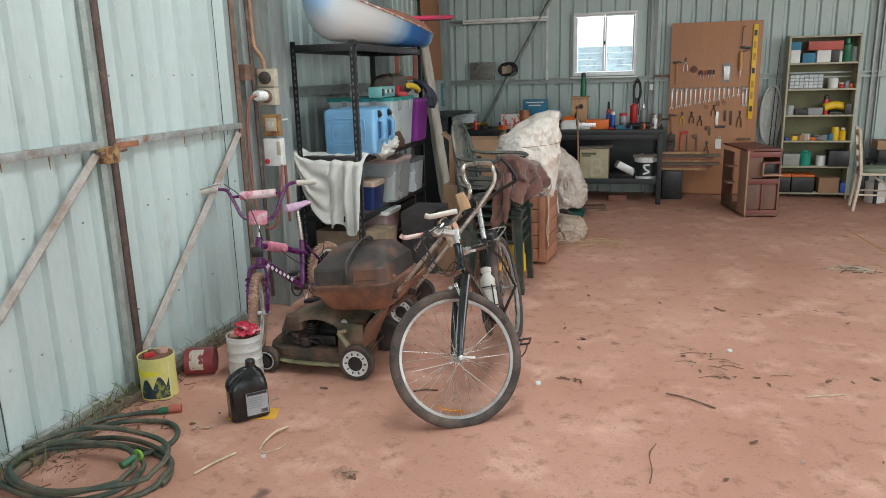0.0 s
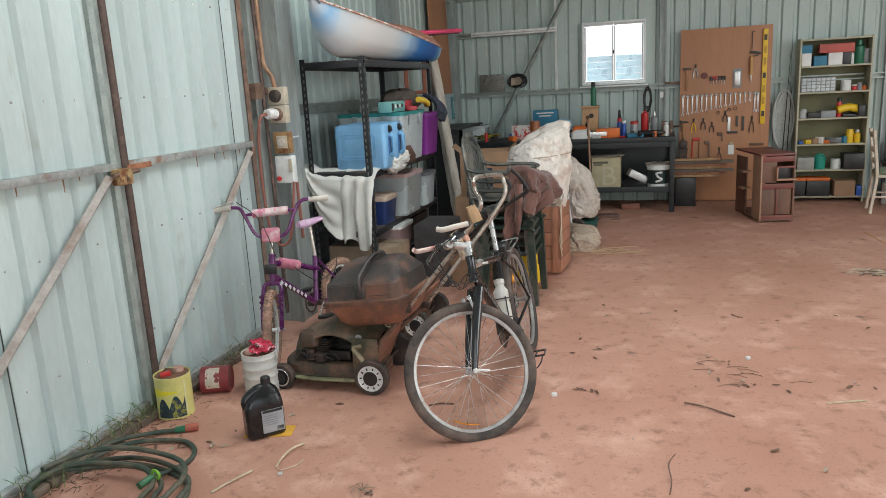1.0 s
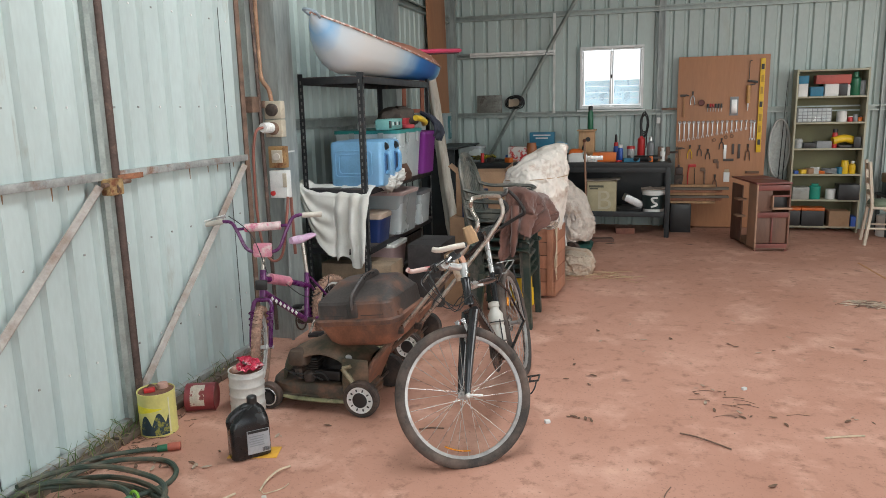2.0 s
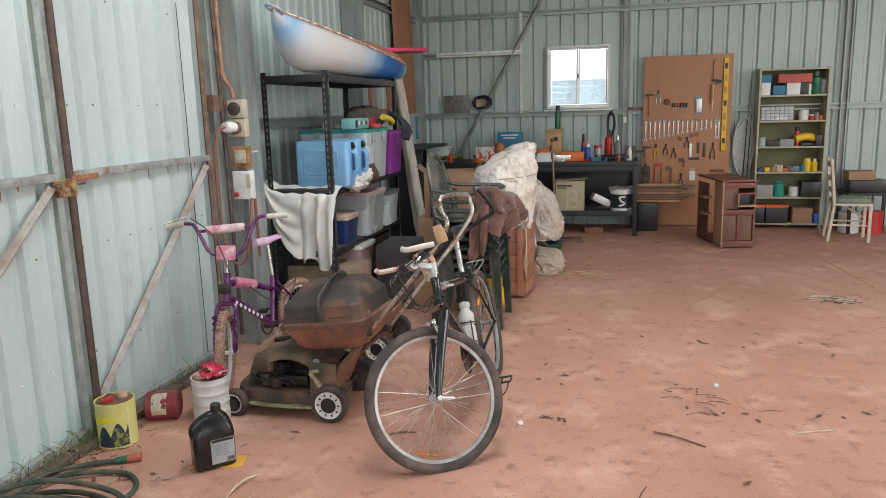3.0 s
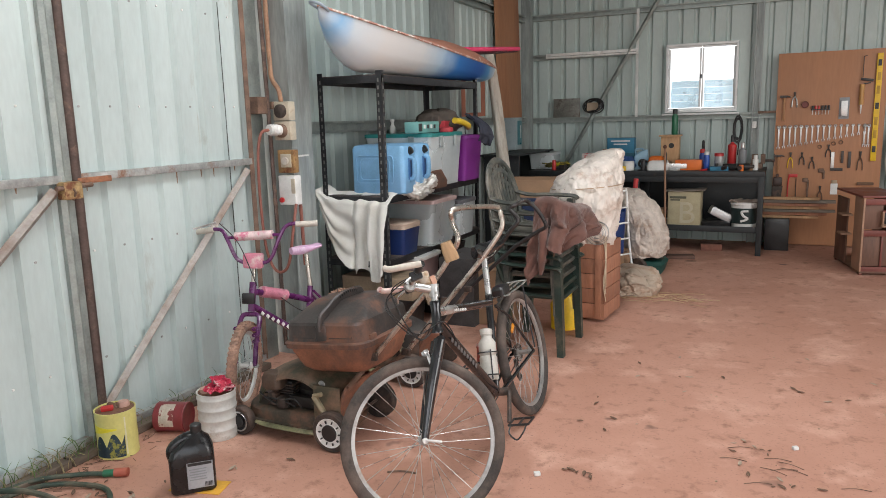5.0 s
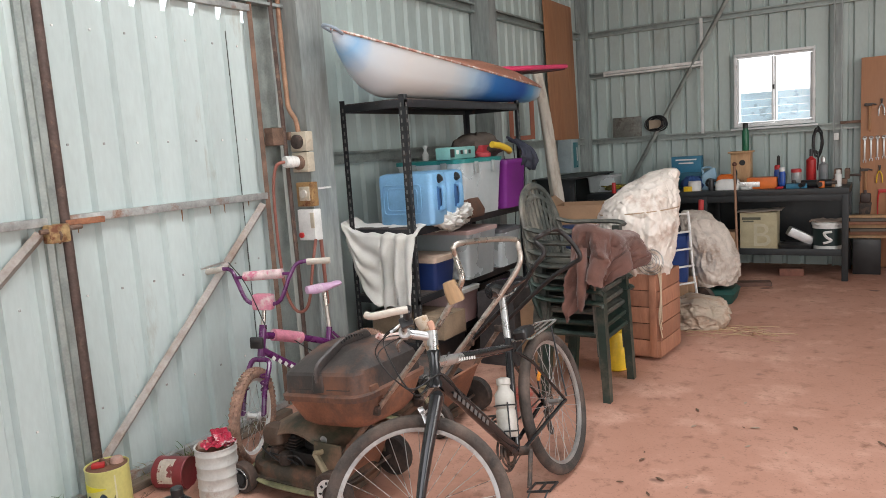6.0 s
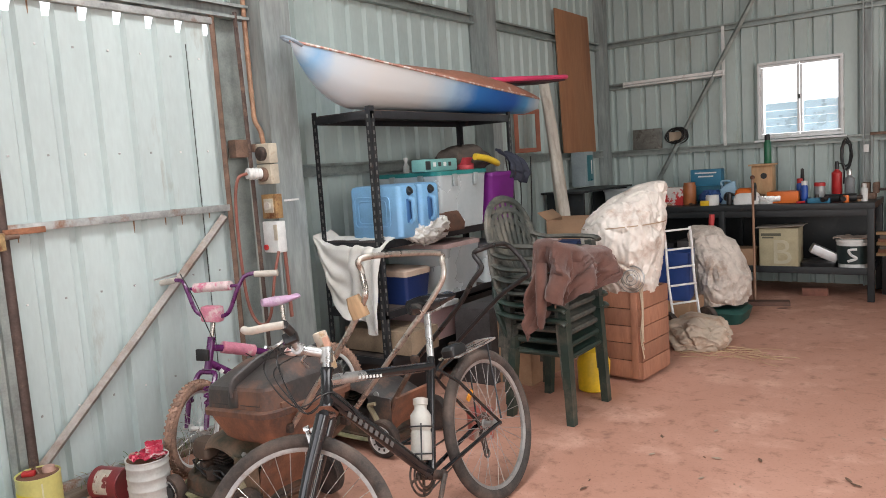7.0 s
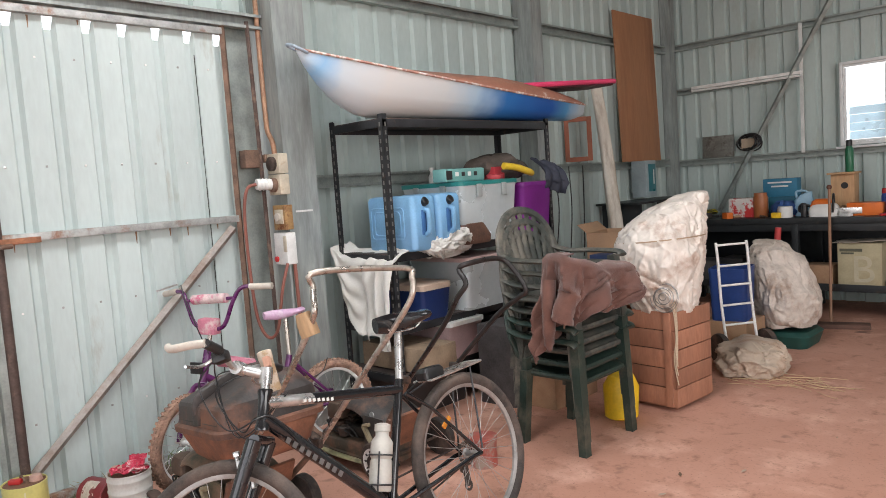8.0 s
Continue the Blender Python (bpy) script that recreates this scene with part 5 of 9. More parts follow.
def tub(name, at, rz, w, d, h, body_mat, lid_mat, label, lid_label="", fill=None, latch=None):
    t = thing(name, label, "storage tub", at, rz)
    bm = B()
    W, D = w * 0.9, d * 0.9
    outer = [(0, W, D), (h * 0.9, w * 0.985, d * 0.985), (h * 0.93, w, d), (h, w, d)]
    prism(bm, outer + [(h, w - 0.012, d - 0.012), (0.006, W - 0.012, D - 0.012)], 0.035, 4)
    part("body", bm, body_mat, t)
    if lid_mat:
        bm = B()
        prism(bm, [(h - 0.02, w + 0.012, d + 0.012), (h + 0.008, w + 0.014, d + 0.014), (h + 0.012, w - 0.02, d - 0.02), (h + 0.006, w - 0.05, d - 0.05)], 0.035, 4)
        part("lid", bm, lid_mat, t, lid_label)
    if latch:
        for s in (-1, 1):
            part("latch", block((w / 2 + 0.008, s * d * 0.22, h * 0.86), (0.014, 0.05, 0.09), 0.004), latch, t)
            part("latch", block((s * w * 0.22, -d / 2 - 0.008, h * 0.86), (0.05, 0.014, 0.09), 0.004), latch, t)
    if fill:
        bm = B()
        prism(bm, [(0.012, W - 0.03, D - 0.03), (h * 0.72, w - 0.05, d - 0.05)], 0.03, 3)
        part("contents", bm, fill, t)
    return t


grey_fill = mat("jumbled_contents", (0.42, 0.44, 0.46), 0.8, 0, 0.5, 9, 0.6, 60, (0.55, 0.52, 0.48), 8, 0.5, 0.6)
tub("clear_tub", (-2.09, 6.27, 1.108), 0, 0.60, 0.62, 0.415, clear_plastic, mat("teal_lid_plastic", (0.02, 0.20, 0.19), 0.4), "large clear storage tub with teal lid", "teal lid", grey_fill, mat("grey_latch", (0.3, 0.33, 0.33), 0.4))
tub("purple_tub", (-2.05, 6.80, 1.108), 0, 0.56, 0.38, 0.38, mat("purple_tub_plastic", (0.16, 0.018, 0.19), 0.4), bpy.data.materials["purple_tub_plastic"], "deep purple plastic storage tub")
tub("clear_tub", (-2.08, 6.20, 0.638), 0, 0.58, 0.46, 0.36, clear_plastic, mat("faded_pink_lid", (0.50, 0.36, 0.34), 0.6), "clear storage tub with a dusty pink lid", "dusty pink lid", mat("blue_jumble", (0.24, 0.32, 0.42), 0.8, 0, 0.5, 9, 0.6, 60, (0.5, 0.5, 0.5), 8, 0.5, 0.6))
tub("clear_tub", (-2.05, 6.70, 0.638), 0, 0.50, 0.36, 0.30, clear_plastic, mat("dark_lid", (0.12, 0.12, 0.13), 0.5), "small clear tub with dark lid", "", mat("pink_contents", (0.45, 0.18, 0.18), 0.8, 0, 0.4, 9, 0.5))
tub("clear_tub", (-2.06, 5.95, 0.33), 0, 0.50, 0.36, 0.25, mat("milky_pink_plastic", (0.50, 0.36, 0.36), 0.4, glass=0.2), mat("white_lid", (0.66, 0.66, 0.64), 0.5), "milky plastic tub with white rim")
es = thing("cool_box", "navy blue cool box with white lid", "cool box", (-2.05, 5.72, 0.632), 0)
bm = B()
prism(bm, [(0, 0.36, 0.24), (0.19, 0.40, 0.28), (0.20, 0.40, 0.28)], 0.03, 4)
part("body", bm, mat("navy_plastic", (0.012, 0.03, 0.12), 0.4), es)
bm = B()
prism(bm, [(0.2, 0.41, 0.29), (0.235, 0.41, 0.29), (0.245, 0.38, 0.26)], 0.03, 4)
part("lid", bm, mat("dirty_cream_lid", (0.50, 0.38, 0.30), 0.55, 0, 0.1, 9, 0.1), es)

# drop cloth over the end of the shelf
bm = B()
def drop(u, v):
    x = -2.44 + 0.60 * u
    top = 1.122 + 0.012 * wob((u * 6, 0, 0), 1) + 0.05 * max(0, 0.12 - u) / 0.12
    length = (0.22 + 0.34 * math.sin(math.pi * min(0.5, u * 0.85)) if u < 0.52 else 0.60 - 0.05 * math.sin((u - 0.52) * 14))
    z = top - length * v
    y = 5.325 - (0.025 * math.sin(u * 34 + 1.5 * wob((u * 5, v * 2, 6), 1)) if u > 0.5 else 0.009 * math.sin(11 * math.hypot(u - 0.42, v * 0.9) * 2.6 + u * 3)) * min(1, v * 2 + 0.3) - 0.025 * math.sin(u * 9 + 1.3 - 3 * v) * v - 0.015 * wob((x, z, 0), 9)
    if v < 0.12:
        y += (0.12 - v) * 1.4
        z += 0.02 * wob((x * 3, v * 9, 1), 3)
    x += 0.08 * v * (0.45 - u) + 0.02 * wob((u * 4, v * 3, 2), 1)
    return (x, y, z)
sheet(bm, 70, 40, drop, 0.007)
solid("drop_cloth", bm, cloth_mat, "unbleached cotton sheet hanging over the shelf end", "cloth", smooth=70)
bm = B()
def bunch(u, v):
    a = 2 * math.pi * u
    b = math.pi * (v - 0.5)
    w = Vector((math.cos(a) * 1.4, math.sin(a) * 3.0, v * 2.2 + 0.6 * math.sin(a * 2)))
    r = 1 + 0.20 * wob(w, 1.3) + 0.30 * (math.exp(-abs(wob(w, 2.0, 3)) * 7) - 0.3) - 0.22 * (math.exp(-abs(wob(w, 3.4, 5)) * 6) - 0.3)
    return (-1.87 + 0.12 * r * math.cos(b) * math.cos(a), 5.83 + 0.30 * math.cos(b) * math.sin(a) * (1 + 0.1 * math.sin(9 * v)), 1.135 + 0.08 * r * math.sin(b) + 0.02 * math.sin(a * 3))
sheet(bm, 110, 60, bunch, 0.004)
solid("bunched_cloth", bm, mat("white_cotton", (0.68, 0.66, 0.62), 0.9, 0, 0.06, 8, 0.3, 150), "bunched white cotton cloth in front of the cans", "cloth", smooth=70)
bm = B()
prism(bm, [(0, 0.16, 0.30), (0.05, 0.17, 0.31), (0.14, 0.10, 0.24), (0.16, 0.05, 0.16)], 0.05, 4)
solid("tool_pouch", bm, mat("brown_leather", (0.12, 0.06, 0.04), 0.65, 0, 0.25, 14, 0.25), "worn brown leather tool pouch", "pouch", (-1.86, 6.1, 1.10))


def carton(name, at, size, material, label, category="box", rz=0, open_top=False):
    """A folded box; open ones get walls and flaps."""
    c = thing(name, label, category, at, rz)
    w, d, h = size
    if not open_top:
        part("body", block((0, 0, h / 2), (w, d, h), min(0.006, h / 6)), material, c)
        part("flap_seam", block((0, 0, h + 0.0006), (w * 0.96, 0.003, 0.001), 0), grimy_metal, c)
        return c
    t = 0.006
    for s in (-1, 1):
        part("side", block((s * (w / 2 - t / 2), 0, h / 2), (t, d, h), 0.001), material, c)
        part("end", block((0, s * (d / 2 - t / 2), h / 2), (w - 2 * t, t, h), 0.001), material, c)
        part("flap", block((s * (w / 2 + 0.035), 0, h + 0.03), (0.11, d * 0.98, t * 0.7), 0.001, roty(-s * 40)), material, c)
    part("bottom", block((0, 0, t / 2), (w - 2 * t, d - 2 * t, t), 0), material, c)
    return c


card = mat("brown_cardboard", (0.36, 0.22, 0.13), 0.85, 0, 0.12, 6, 0.15, 120, (0.30, 0.17, 0.10), 4, 0.5, 0.7)
# on top of the clear tub
radio = thing("radio", "teal and silver portable radio on the tub lid", "radio", (-1.93, 6.10, 1.535), 4)
part("body", block((0, 0, 0.045), (0.12, 0.44, 0.09), 0.012), mat("teal_grey_plastic", (0.16, 0.36, 0.34), 0.4), radio)
for k in range(4):
    part("button", block((0.062, -0.10 + k * 0.07, 0.05), (0.006, 0.035, 0.03), 0.003), black_plastic if k % 2 else white_paint, radio)
part("speaker", block((0.062, -0.185, 0.045), (0.008, 0.06, 0.06), 0.004), black_plastic, radio)
bm = B()
lathe(bm, [(0.055, 0), (0.06, 0.01), (0.06, 0.03), (0.05, 0.035)], 20)
solid("tape_roll", bm, mat("red_tape", (0.42, 0.05, 0.06), 0.5), "red tape roll on the tub lid", "tape", (-1.86, 6.40, 1.535))
carton("red_box", (-1.97, 6.5, 1.535), (0.16, 0.12, 0.09), mat("dark_red_card", (0.36, 0.03, 0.04), 0.6), "small dark red box on the tub")
bm = B()
tube(bm, smooth_line([(-1.80, 6.44, 1.625), (-1.78, 6.56, 1.61), (-1.79, 6.70, 1.58), (-1.84, 6.82, 1.565)], 4), 0.026, 10)
solid("yellow_torch", bm, mat("yellow_plastic", (0.72, 0.50, 0.04), 0.4), "yellow plastic torch lying across the tubs", "torch")
bm = B()
def bag(u, v):
    a = 2 * math.pi * u
    b = math.pi * (v - 0.5)
    r = 1 + 0.25 * wob((math.cos(a) * 1.5, math.sin(a) * 1.5, v * 3), 2)
    return (-2.05 + 0.17 * r * math.cos(b) * math.cos(a), 6.65 + 0.30 * r * math.cos(b) * math.sin(a), 1.61 + 0.11 * r * math.sin(b))
sheet(bm, 36, 18, bag, 0.004)
solid("canvas_bag", bm, mat("dark_olive_canvas", (0.07, 0.055, 0.045), 0.9, 0, 0.3, 9, 0.4), "dark crumpled canvas bag on the tubs", "bag", smooth=70)
bm = B()
def bag2(u, v):
    x = -1.90 + 0.14 * math.sin(v * 2.2)
    return (x + 0.02 * math.sin(u * 14), 6.90 + 0.26 * u + 0.03 * wob((u * 5, v * 5, 3), 1), 1.68 - 0.24 * v ** 1.2 - 0.05 * u + 0.03 * wob((u * 4, v * 4, 8), 1))
sheet(bm, 24, 20, bag2, 0.02)
solid("backpack", bm, mat("slate_nylon", (0.028, 0.032, 0.05), 0.75, 0, 0.25, 9, 0.3), "slate nylon backpack slumped over the purple tub", "bag", smooth=70)
bm = B()
lathe(bm, [(0.02, 0), (0.024, 0.01), (0.024, 0.05), (0.012, 0.07), (0.012, 0.09), (0.018, 0.10), (0.018, 0.115)], 14)
solid("spray_bottle", bm, white_paint, "white spray bottle on the tub lid", "bottle", (-2.2, 6.1, 1.535))
# dark things on the low shelf and under the rack
tub("black_crate", (-2.12, 6.55, 0.33), 0, 0.46, 0.60, 0.22, black_plastic, None, "black plastic crate on the low shelf")
tub("black_crate", (-2.13, 5.75, 0.0), 0, 0.46, 0.6, 0.25, black_plastic, black_plastic, "black plastic crate under the rack")
tub("black_crate", (-2.13, 6.55, 0.0), 0, 0.46, 0.6, 0.26, black_plastic, None, "open black plastic crate under the rack")
carton("tool_case", (-2.02, 5.58, 0.33), (0.60, 0.3, 0.16), mat("tan_case", (0.30, 0.22, 0.15), 0.6, 0, 0.2, 8, 0.15), "tan hard case on the low shelf")
bm = B()
lathe(bm, [(0.075, 0), (0.075, 0.14), (0.08, 0.145), (0.08, 0.16)], 24)
solid("paint_pot", bm, mat("grimy_red_pot", (0.35, 0.08, 0.06), 0.5, 0, 0.2, 14, 0.15, 90, (0.3, 0.24, 0.2), 9, 0.45, 0.6), "grimy tin with red lid on the floor", "tin", (-1.02, 5.15, 0))
carton("cardboard_box", (-1.42, 6.35, 0), (0.42, 0.5, 0.45), card, "brown cardboard box behind the chairs")
carton("cardboard_box", (-1.44, 7.42, 0.0), (0.5, 0.6, 0.62), card, "brown cardboard box behind the crate")
carton("cardboard_box", (-1.44, 7.50, 0.62), (0.50, 0.44, 0.44), card, "open brown cardboard box on another box", rz=10, open_top=True)
carton("blue_case", (-1.44, 7.20, 0.62), (0.24, 0.14, 0.28), mat("navy_canvas", (0.02, 0.04, 0.11), 0.8, 0, 0.2, 8, 0.3), "navy canvas case on the boxes")
carton("grey_case", (-1.62, 6.25, 0), (0.3, 0.5, 0.55), mat("charcoal_card", (0.06, 0.055, 0.055), 0.8, 0, 0.3, 8, 0.3), "charcoal case beside the rack")

# ---- stacked garden chairs ----
chair_mat = mat("dark_green_resin", (0.020, 0.038, 0.031), 0.42, 0, 0.2, 9, 0.1, 80, (0.14, 0.125, 0.095), 4, 0.5, 0.75)
chair_grey = mat("dusty_green_resin", (0.048, 0.055, 0.049), 0.5, 0, 0.2, 9, 0.12, 80, (0.19, 0.17, 0.14), 5, 0.45, 0.68)


def garden_chair(at, label, seat_mat):
    c = thing("garden_chair", label, "chair", at, 0, "stacked garden chairs")
    bm = B()
    def seat(u, v):
        x = -0.21 + 0.43 * u
        y = -0.21 + 0.42 * v
        z = 0.425 - 0.012 * math.sin(math.pi * u) + 0.008 * (2 * v - 1) ** 2 - 0.03 * max(0, u - 0.88) / 0.12
        return (x, y, z)
    sheet(bm, 10, 10, seat, 0.010)
    part("seat", bm, seat_mat, c)
    bm = B()
    for s in (-1, 1):
        tube(bm, [(-0.21, s * 0.215, 0.41), (0.20, s * 0.22, 0.41)], 0.016, 6)
    tube(bm, [(0.215, -0.21, 0.395), (0.215, 0.21, 0.395)], 0.018, 6)
    part("seat_frame", bm, seat_mat, c)
    # fan back
    def back(s, z):
        lean = -0.225 - 0.145 * (z - 0.43) / 0.47
        return Vector((lean, s, z))
    ol = []
    for k in range(21):
        a = math.pi * k / 20
        ol.append(back(0.27 * math.cos(a), 0.62 + 0.285 * math.sin(a) ** 0.8))
    bm = B()
    tube(bm, [back(0.215, 0.42)] + ol + [back(-0.215, 0.42)], 0.026, 8, flat=0.8)
    bk = part("back_frame", bm, seat_mat, c)
    for k in range(7):
        s = -0.174 + 0.058 * k
        top = 0.62 + 0.27 * math.sqrt(max(0, 1 - (s * 1.15 / 0.258) ** 2)) ** 0.8
        bm = B()
        p0, p1 = back(s * 0.75, 0.43), back(s * 1.15, top)
        mid = p0.lerp(p1, 0.5) + Vector((-0.015, 0, 0))
        tube(bm, smooth_line([p0, mid, p1], 3), 0.023, 6, flat=0.35)
        part("back_slat", bm, seat_mat, bk)
    for s in (-1, 1):
        bm = B()
        pts = smooth_line([back(s * 0.262, 0.66), Vector((-0.18, s * 0.275, 0.635)), Vector((0.0, s * 0.295, 0.635)), Vector((0.20, s * 0.295, 0.63)), Vector((0.245, s * 0.29, 0.61))], 4)
        tube(bm, pts, 0.036, 8, flat=0.42)
        part("armrest", bm, seat_mat, c)
        for x0, x1, z1 in ((0.235, 0.205, 0.615), (-0.245, -0.20, 0.43)):
            bm = B()
            w0, w1 = 0.027, 0.029
            rings = []
            for q in range(6):
                t = q / 5
                x, y, w = x0 + (x1 - x0) * t, s * (0.248 + (0.238 - 0.248) * t), w0 + (w1 - w0) * t
                rings.append([Vector((x + a * w, y + b * w, z1 * t)) for a, b in ((-1, -1), (1, -1), (1, 1), (0.2, 1), (0.2, -0.2), (-0.2, -0.2), (-0.2, 1), (-1, 1))])
            loft(bm, rings)
            part("leg", bm, seat_mat, c)
    return c


ch = garden_chair((-0.835, 5.79, 0), "dark green resin garden chair at the bottom of a stack", chair_mat)
ch.scale = (0.86, 1.0, 1.0)
for k in range(1, 7):
    o = copy_thing(ch, pose(-0.835 - 0.008 * k, 5.79 + 0.006 * (k % 3) + 0.004 * k, 0.071 * k, 0, 0, 0.7 * (k % 2)))
    tagged(o, "dark green resin garden chair nested in a stack" if k < 6 else "dusty green resin garden chair on top of a stack")
    if k >= 2:
        for q in o.children_recursive:
            q.data = q.data.copy()
            q.data.materials[0] = chair_grey

# brown work jacket thrown over the arms
bm = B()
path = smooth_line([(-0.79, 5.50, 1.085), (-0.72, 5.475, 1.085), (-0.63, 5.48, 1.075), (-0.585, 5.62, 1.03), (-0.575, 5.80, 1.00), (-0.58, 6.02, 0.985)], 8)
def jacket(u, v):
    f = u * (len(path) - 1)
    i = min(int(f), len(path) - 2)
    p = path[i].lerp(path[i + 1], f - i)
    d = (path[i + 1] - path[i]).normalized()
    outw = Vector((d.y, -d.x, 0))
    L = (0.56 - 0.9 * u if u < 0.22 else 0.36 - 0.26 * (u - 0.22)) + 0.05 * math.sin(u * 17 + 0.4)
    q = v - 0.22
    w = Vector((u * 5 + 0.4 * wob((u * 4, v * 2, 3), 1), v * 1.6, 0))
    fold = 0.055 * math.sin(u * 21 + 1.2 * v + 2 * wob((u * 3, v, 1), 1)) * (0.3 + v) + 0.05 * (math.exp(-abs(wob(w, 1.1, 2)) * 7) - 0.3) - 0.03 * (math.exp(-abs(wob(w * 2 + Vector((v * 3, 0, 1)), 1.2, 5)) * 7) - 0.3)
    if q < 0:
        p = p - outw * (-q * 0.5) + Vector((0, 0, 0.02 + 0.02 * wob((u * 6, v * 6, 1), 1)))
    else:
        p = p + outw * (0.02 + fold * min(1, q * 2.5) + 0.03 * q) + Vector((0, 0, -L * q * 1.25))
    return p
sheet(bm, 90, 44, jacket, 0.008)
jk = thing("work_jacket", "faded brown cotton work jacket thrown over chair arms", "jacket", (0, 0, 0))
jm = mat("faded_brown_cotton", (0.115, 0.052, 0.040), 0.95, 0, 0.2, 7, 0.4, 150, (0.17, 0.08, 0.06), 4, 0.48, 0.62, sheen=0.3)
part("body", bm, jm, jk, smooth=70)
bm = B()
tube(bm, smooth_line([(-0.72, 5.42, 0.98), (-0.715, 5.40, 0.84), (-0.73, 5.41, 0.70), (-0.74, 5.42, 0.60)], 5), 0.055, 10, radii=[0.05] * 6 + [0.045] * 5 + [0.035] * 3 + [0.02] * 2, flat=0.6)
part("sleeve", bm, jm, jk, smooth=70)
bm = B()
tube(bm, smooth_line([(-0.64, 5.45, 0.98), (-0.64, 5.44, 0.85), (-0.66, 5.45, 0.72)], 4), 0.006, 5)
part("cord", bm, rusty_steel, jk)

# ---- wooden crate with a full white sack ----
crate_wood = mat("reddish_pine", (0.36, 0.165, 0.10), 0.75, 0, 0.15, 9, 0.25, 70, (0.24, 0.10, 0.06), 5, 0.52, 0.7, (1, 1, 0.25), island=True)
cr = thing("wooden_crate", "tall reddish pine slat crate on the floor", "crate", (-0.735, 6.69, 0.0), -5)
for x in (-0.185, 0.185):
    for y in (-0.18, 0.18):
        part("corner_post", block((x, y, 0.325), (0.03, 0.04, 0.61), 0.003), crate_wood, cr)
for k in range(5):
    z = 0.09 + k * 0.121
    for s in (-1, 1):
        part("slat", block((0, s * 0.207, z), (0.40, 0.012, 0.115), 0.002), crate_wood, cr)
        part("slat", block((s * 0.206, 0, z), (0.012, 0.425, 0.115), 0.002), crate_wood, cr)
part("base_board", block((0, 0, 0.03), (0.40, 0.40, 0.02), 0.002), crate_wood, cr)
for s in (-1, 1):
    part("side_cleat", block((s * 0.16, -0.219, 0.33), (0.05, 0.010, 0.6), 0.002), crate_wood, cr)
# solid dark block added inside, its colour stands for shade between the slats
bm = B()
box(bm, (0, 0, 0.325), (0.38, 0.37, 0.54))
part("liner", bm, mat("slat_gap_shade", (0.06, 0.035, 0.025), 0.9), cr)
part("foot", block((-0.12, -0.25, 0.05), (0.07, 0.05, 0.1), 0.004), grimy_metal, cr)


def sack(name, rings, label, material, folds=0.035, N=64, at=(0, 0, 0), seed=0, extra=26, tall=0.35):
    """A slumped bag: rings of (cx, cy, z, rx, ry), smoothed, with creases."""
    bm = B()
    R = [Vector((*r[:3], )) for r in rings]
    S = [Vector((r[3], r[4], 0)) for r in rings]
    C = smooth_line(R, extra // 4)
    Q = smooth_line(S, extra // 4)
    def crease(p, f, k, sd):
        return math.exp(-abs(wob(p, f, sd)) * k) - 0.3
    out = []
    for c, q in zip(C, Q):
        ringp = []
        for k in range(N):
            a = 2 * math.pi * k / N
            d = Vector((math.cos(a), math.sin(a), 0))
            p = c + Vector((d.x * q.x, d.y * q.y, 0))
            n1 = wob((p.x, p.y, p.z * 0.6), 3.6, seed)
            n0 = wob((p.x, p.y, p.z), 7.5, seed + 6)
            w = Vector((p.x + 0.10 * n1, p.y + 0.05 * n0, p.z * tall * 1.5 + 0.05 * n1))
            w2 = Vector((p.x + 0.5 * p.z + 0.05 * n0, p.y - 0.2 * p.z, p.z * 0.7))
            h = 0.55 * n1 + 0.30 * n0 + 0.42 * crease(w, 4.5, 9, seed + 1) - 0.34 * crease(w2, 6.0, 11, seed + 2) + 0.22 * crease(w2 + w, 9.0, 9, seed + 4) - 0.14 * crease(w, 19.0, 6, seed + 5)
            p += d * folds * h * min(1, max(q.x, q.y) / 0.12)
            p.z += folds * 0.5 * n0 * min(1, max(q.x, q.y) / 0.12)
            ringp.append(p)
        out.append(ringp)
    loft(bm, out)
    return part(name, bm, material, None, "", 75)


poly = mat("white_woven_polypropylene", (0.68, 0.62, 0.56), 0.40, 0, 0.08, 12, 0.35, 45, (0.40, 0.26, 0.19), 5, 0.54, 0.70)
s1 = thing("feed_sack", "bulging white woven feed sack standing on the crate", "sack", (0, 0, 0))
o = sack("bag", [(-0.72, 6.69, 0.60, 0.13, 0.14), (-0.72, 6.69, 0.605, 0.20, 0.21), (-0.73, 6.70, 0.72, 0.235, 0.25), (-0.755, 6.71, 0.90, 0.285, 0.30), (-0.755, 6.73, 1.08, 0.285, 0.30), (-0.705, 6.78, 1.21, 0.215, 0.245), (-0.635, 6.85, 1.295, 0.135, 0.165), (-0.575, 6.90, 1.35, 0.065, 0.085), (-0.57, 6.90, 1.365, 0.01, 0.01)], "", poly, 0.045, 240, extra=100)
o.parent = s1
bm = B()
ring(bm, (-0.76, 6.71, 0.0), (0, 0, 1), 1, 0.004, 60, 5)
for v in bm.verts:
    v.co = Vector((-0.755 + (v.co.x + 0.76) * 0.288, 6.73 + (v.co.y - 6.71) * 0.303, 1.085 + v.co.z + 0.02 * v.co.x))
part("tie_string", bm, mat("jute_string", (0.38, 0.27, 0.17), 0.9), s1)
bm = B()
for k in range(6):
    ring(bm, (-0.60 + 0.006 * math.sin(k * 2), 6.43 + 0.005 * k, 0.73 + 0.005 * math.cos(k * 3)), (0.12 + 0.1 * math.sin(k), -1, 0.15), 0.022 + 0.014 * k, 0.0026, 24, 4)
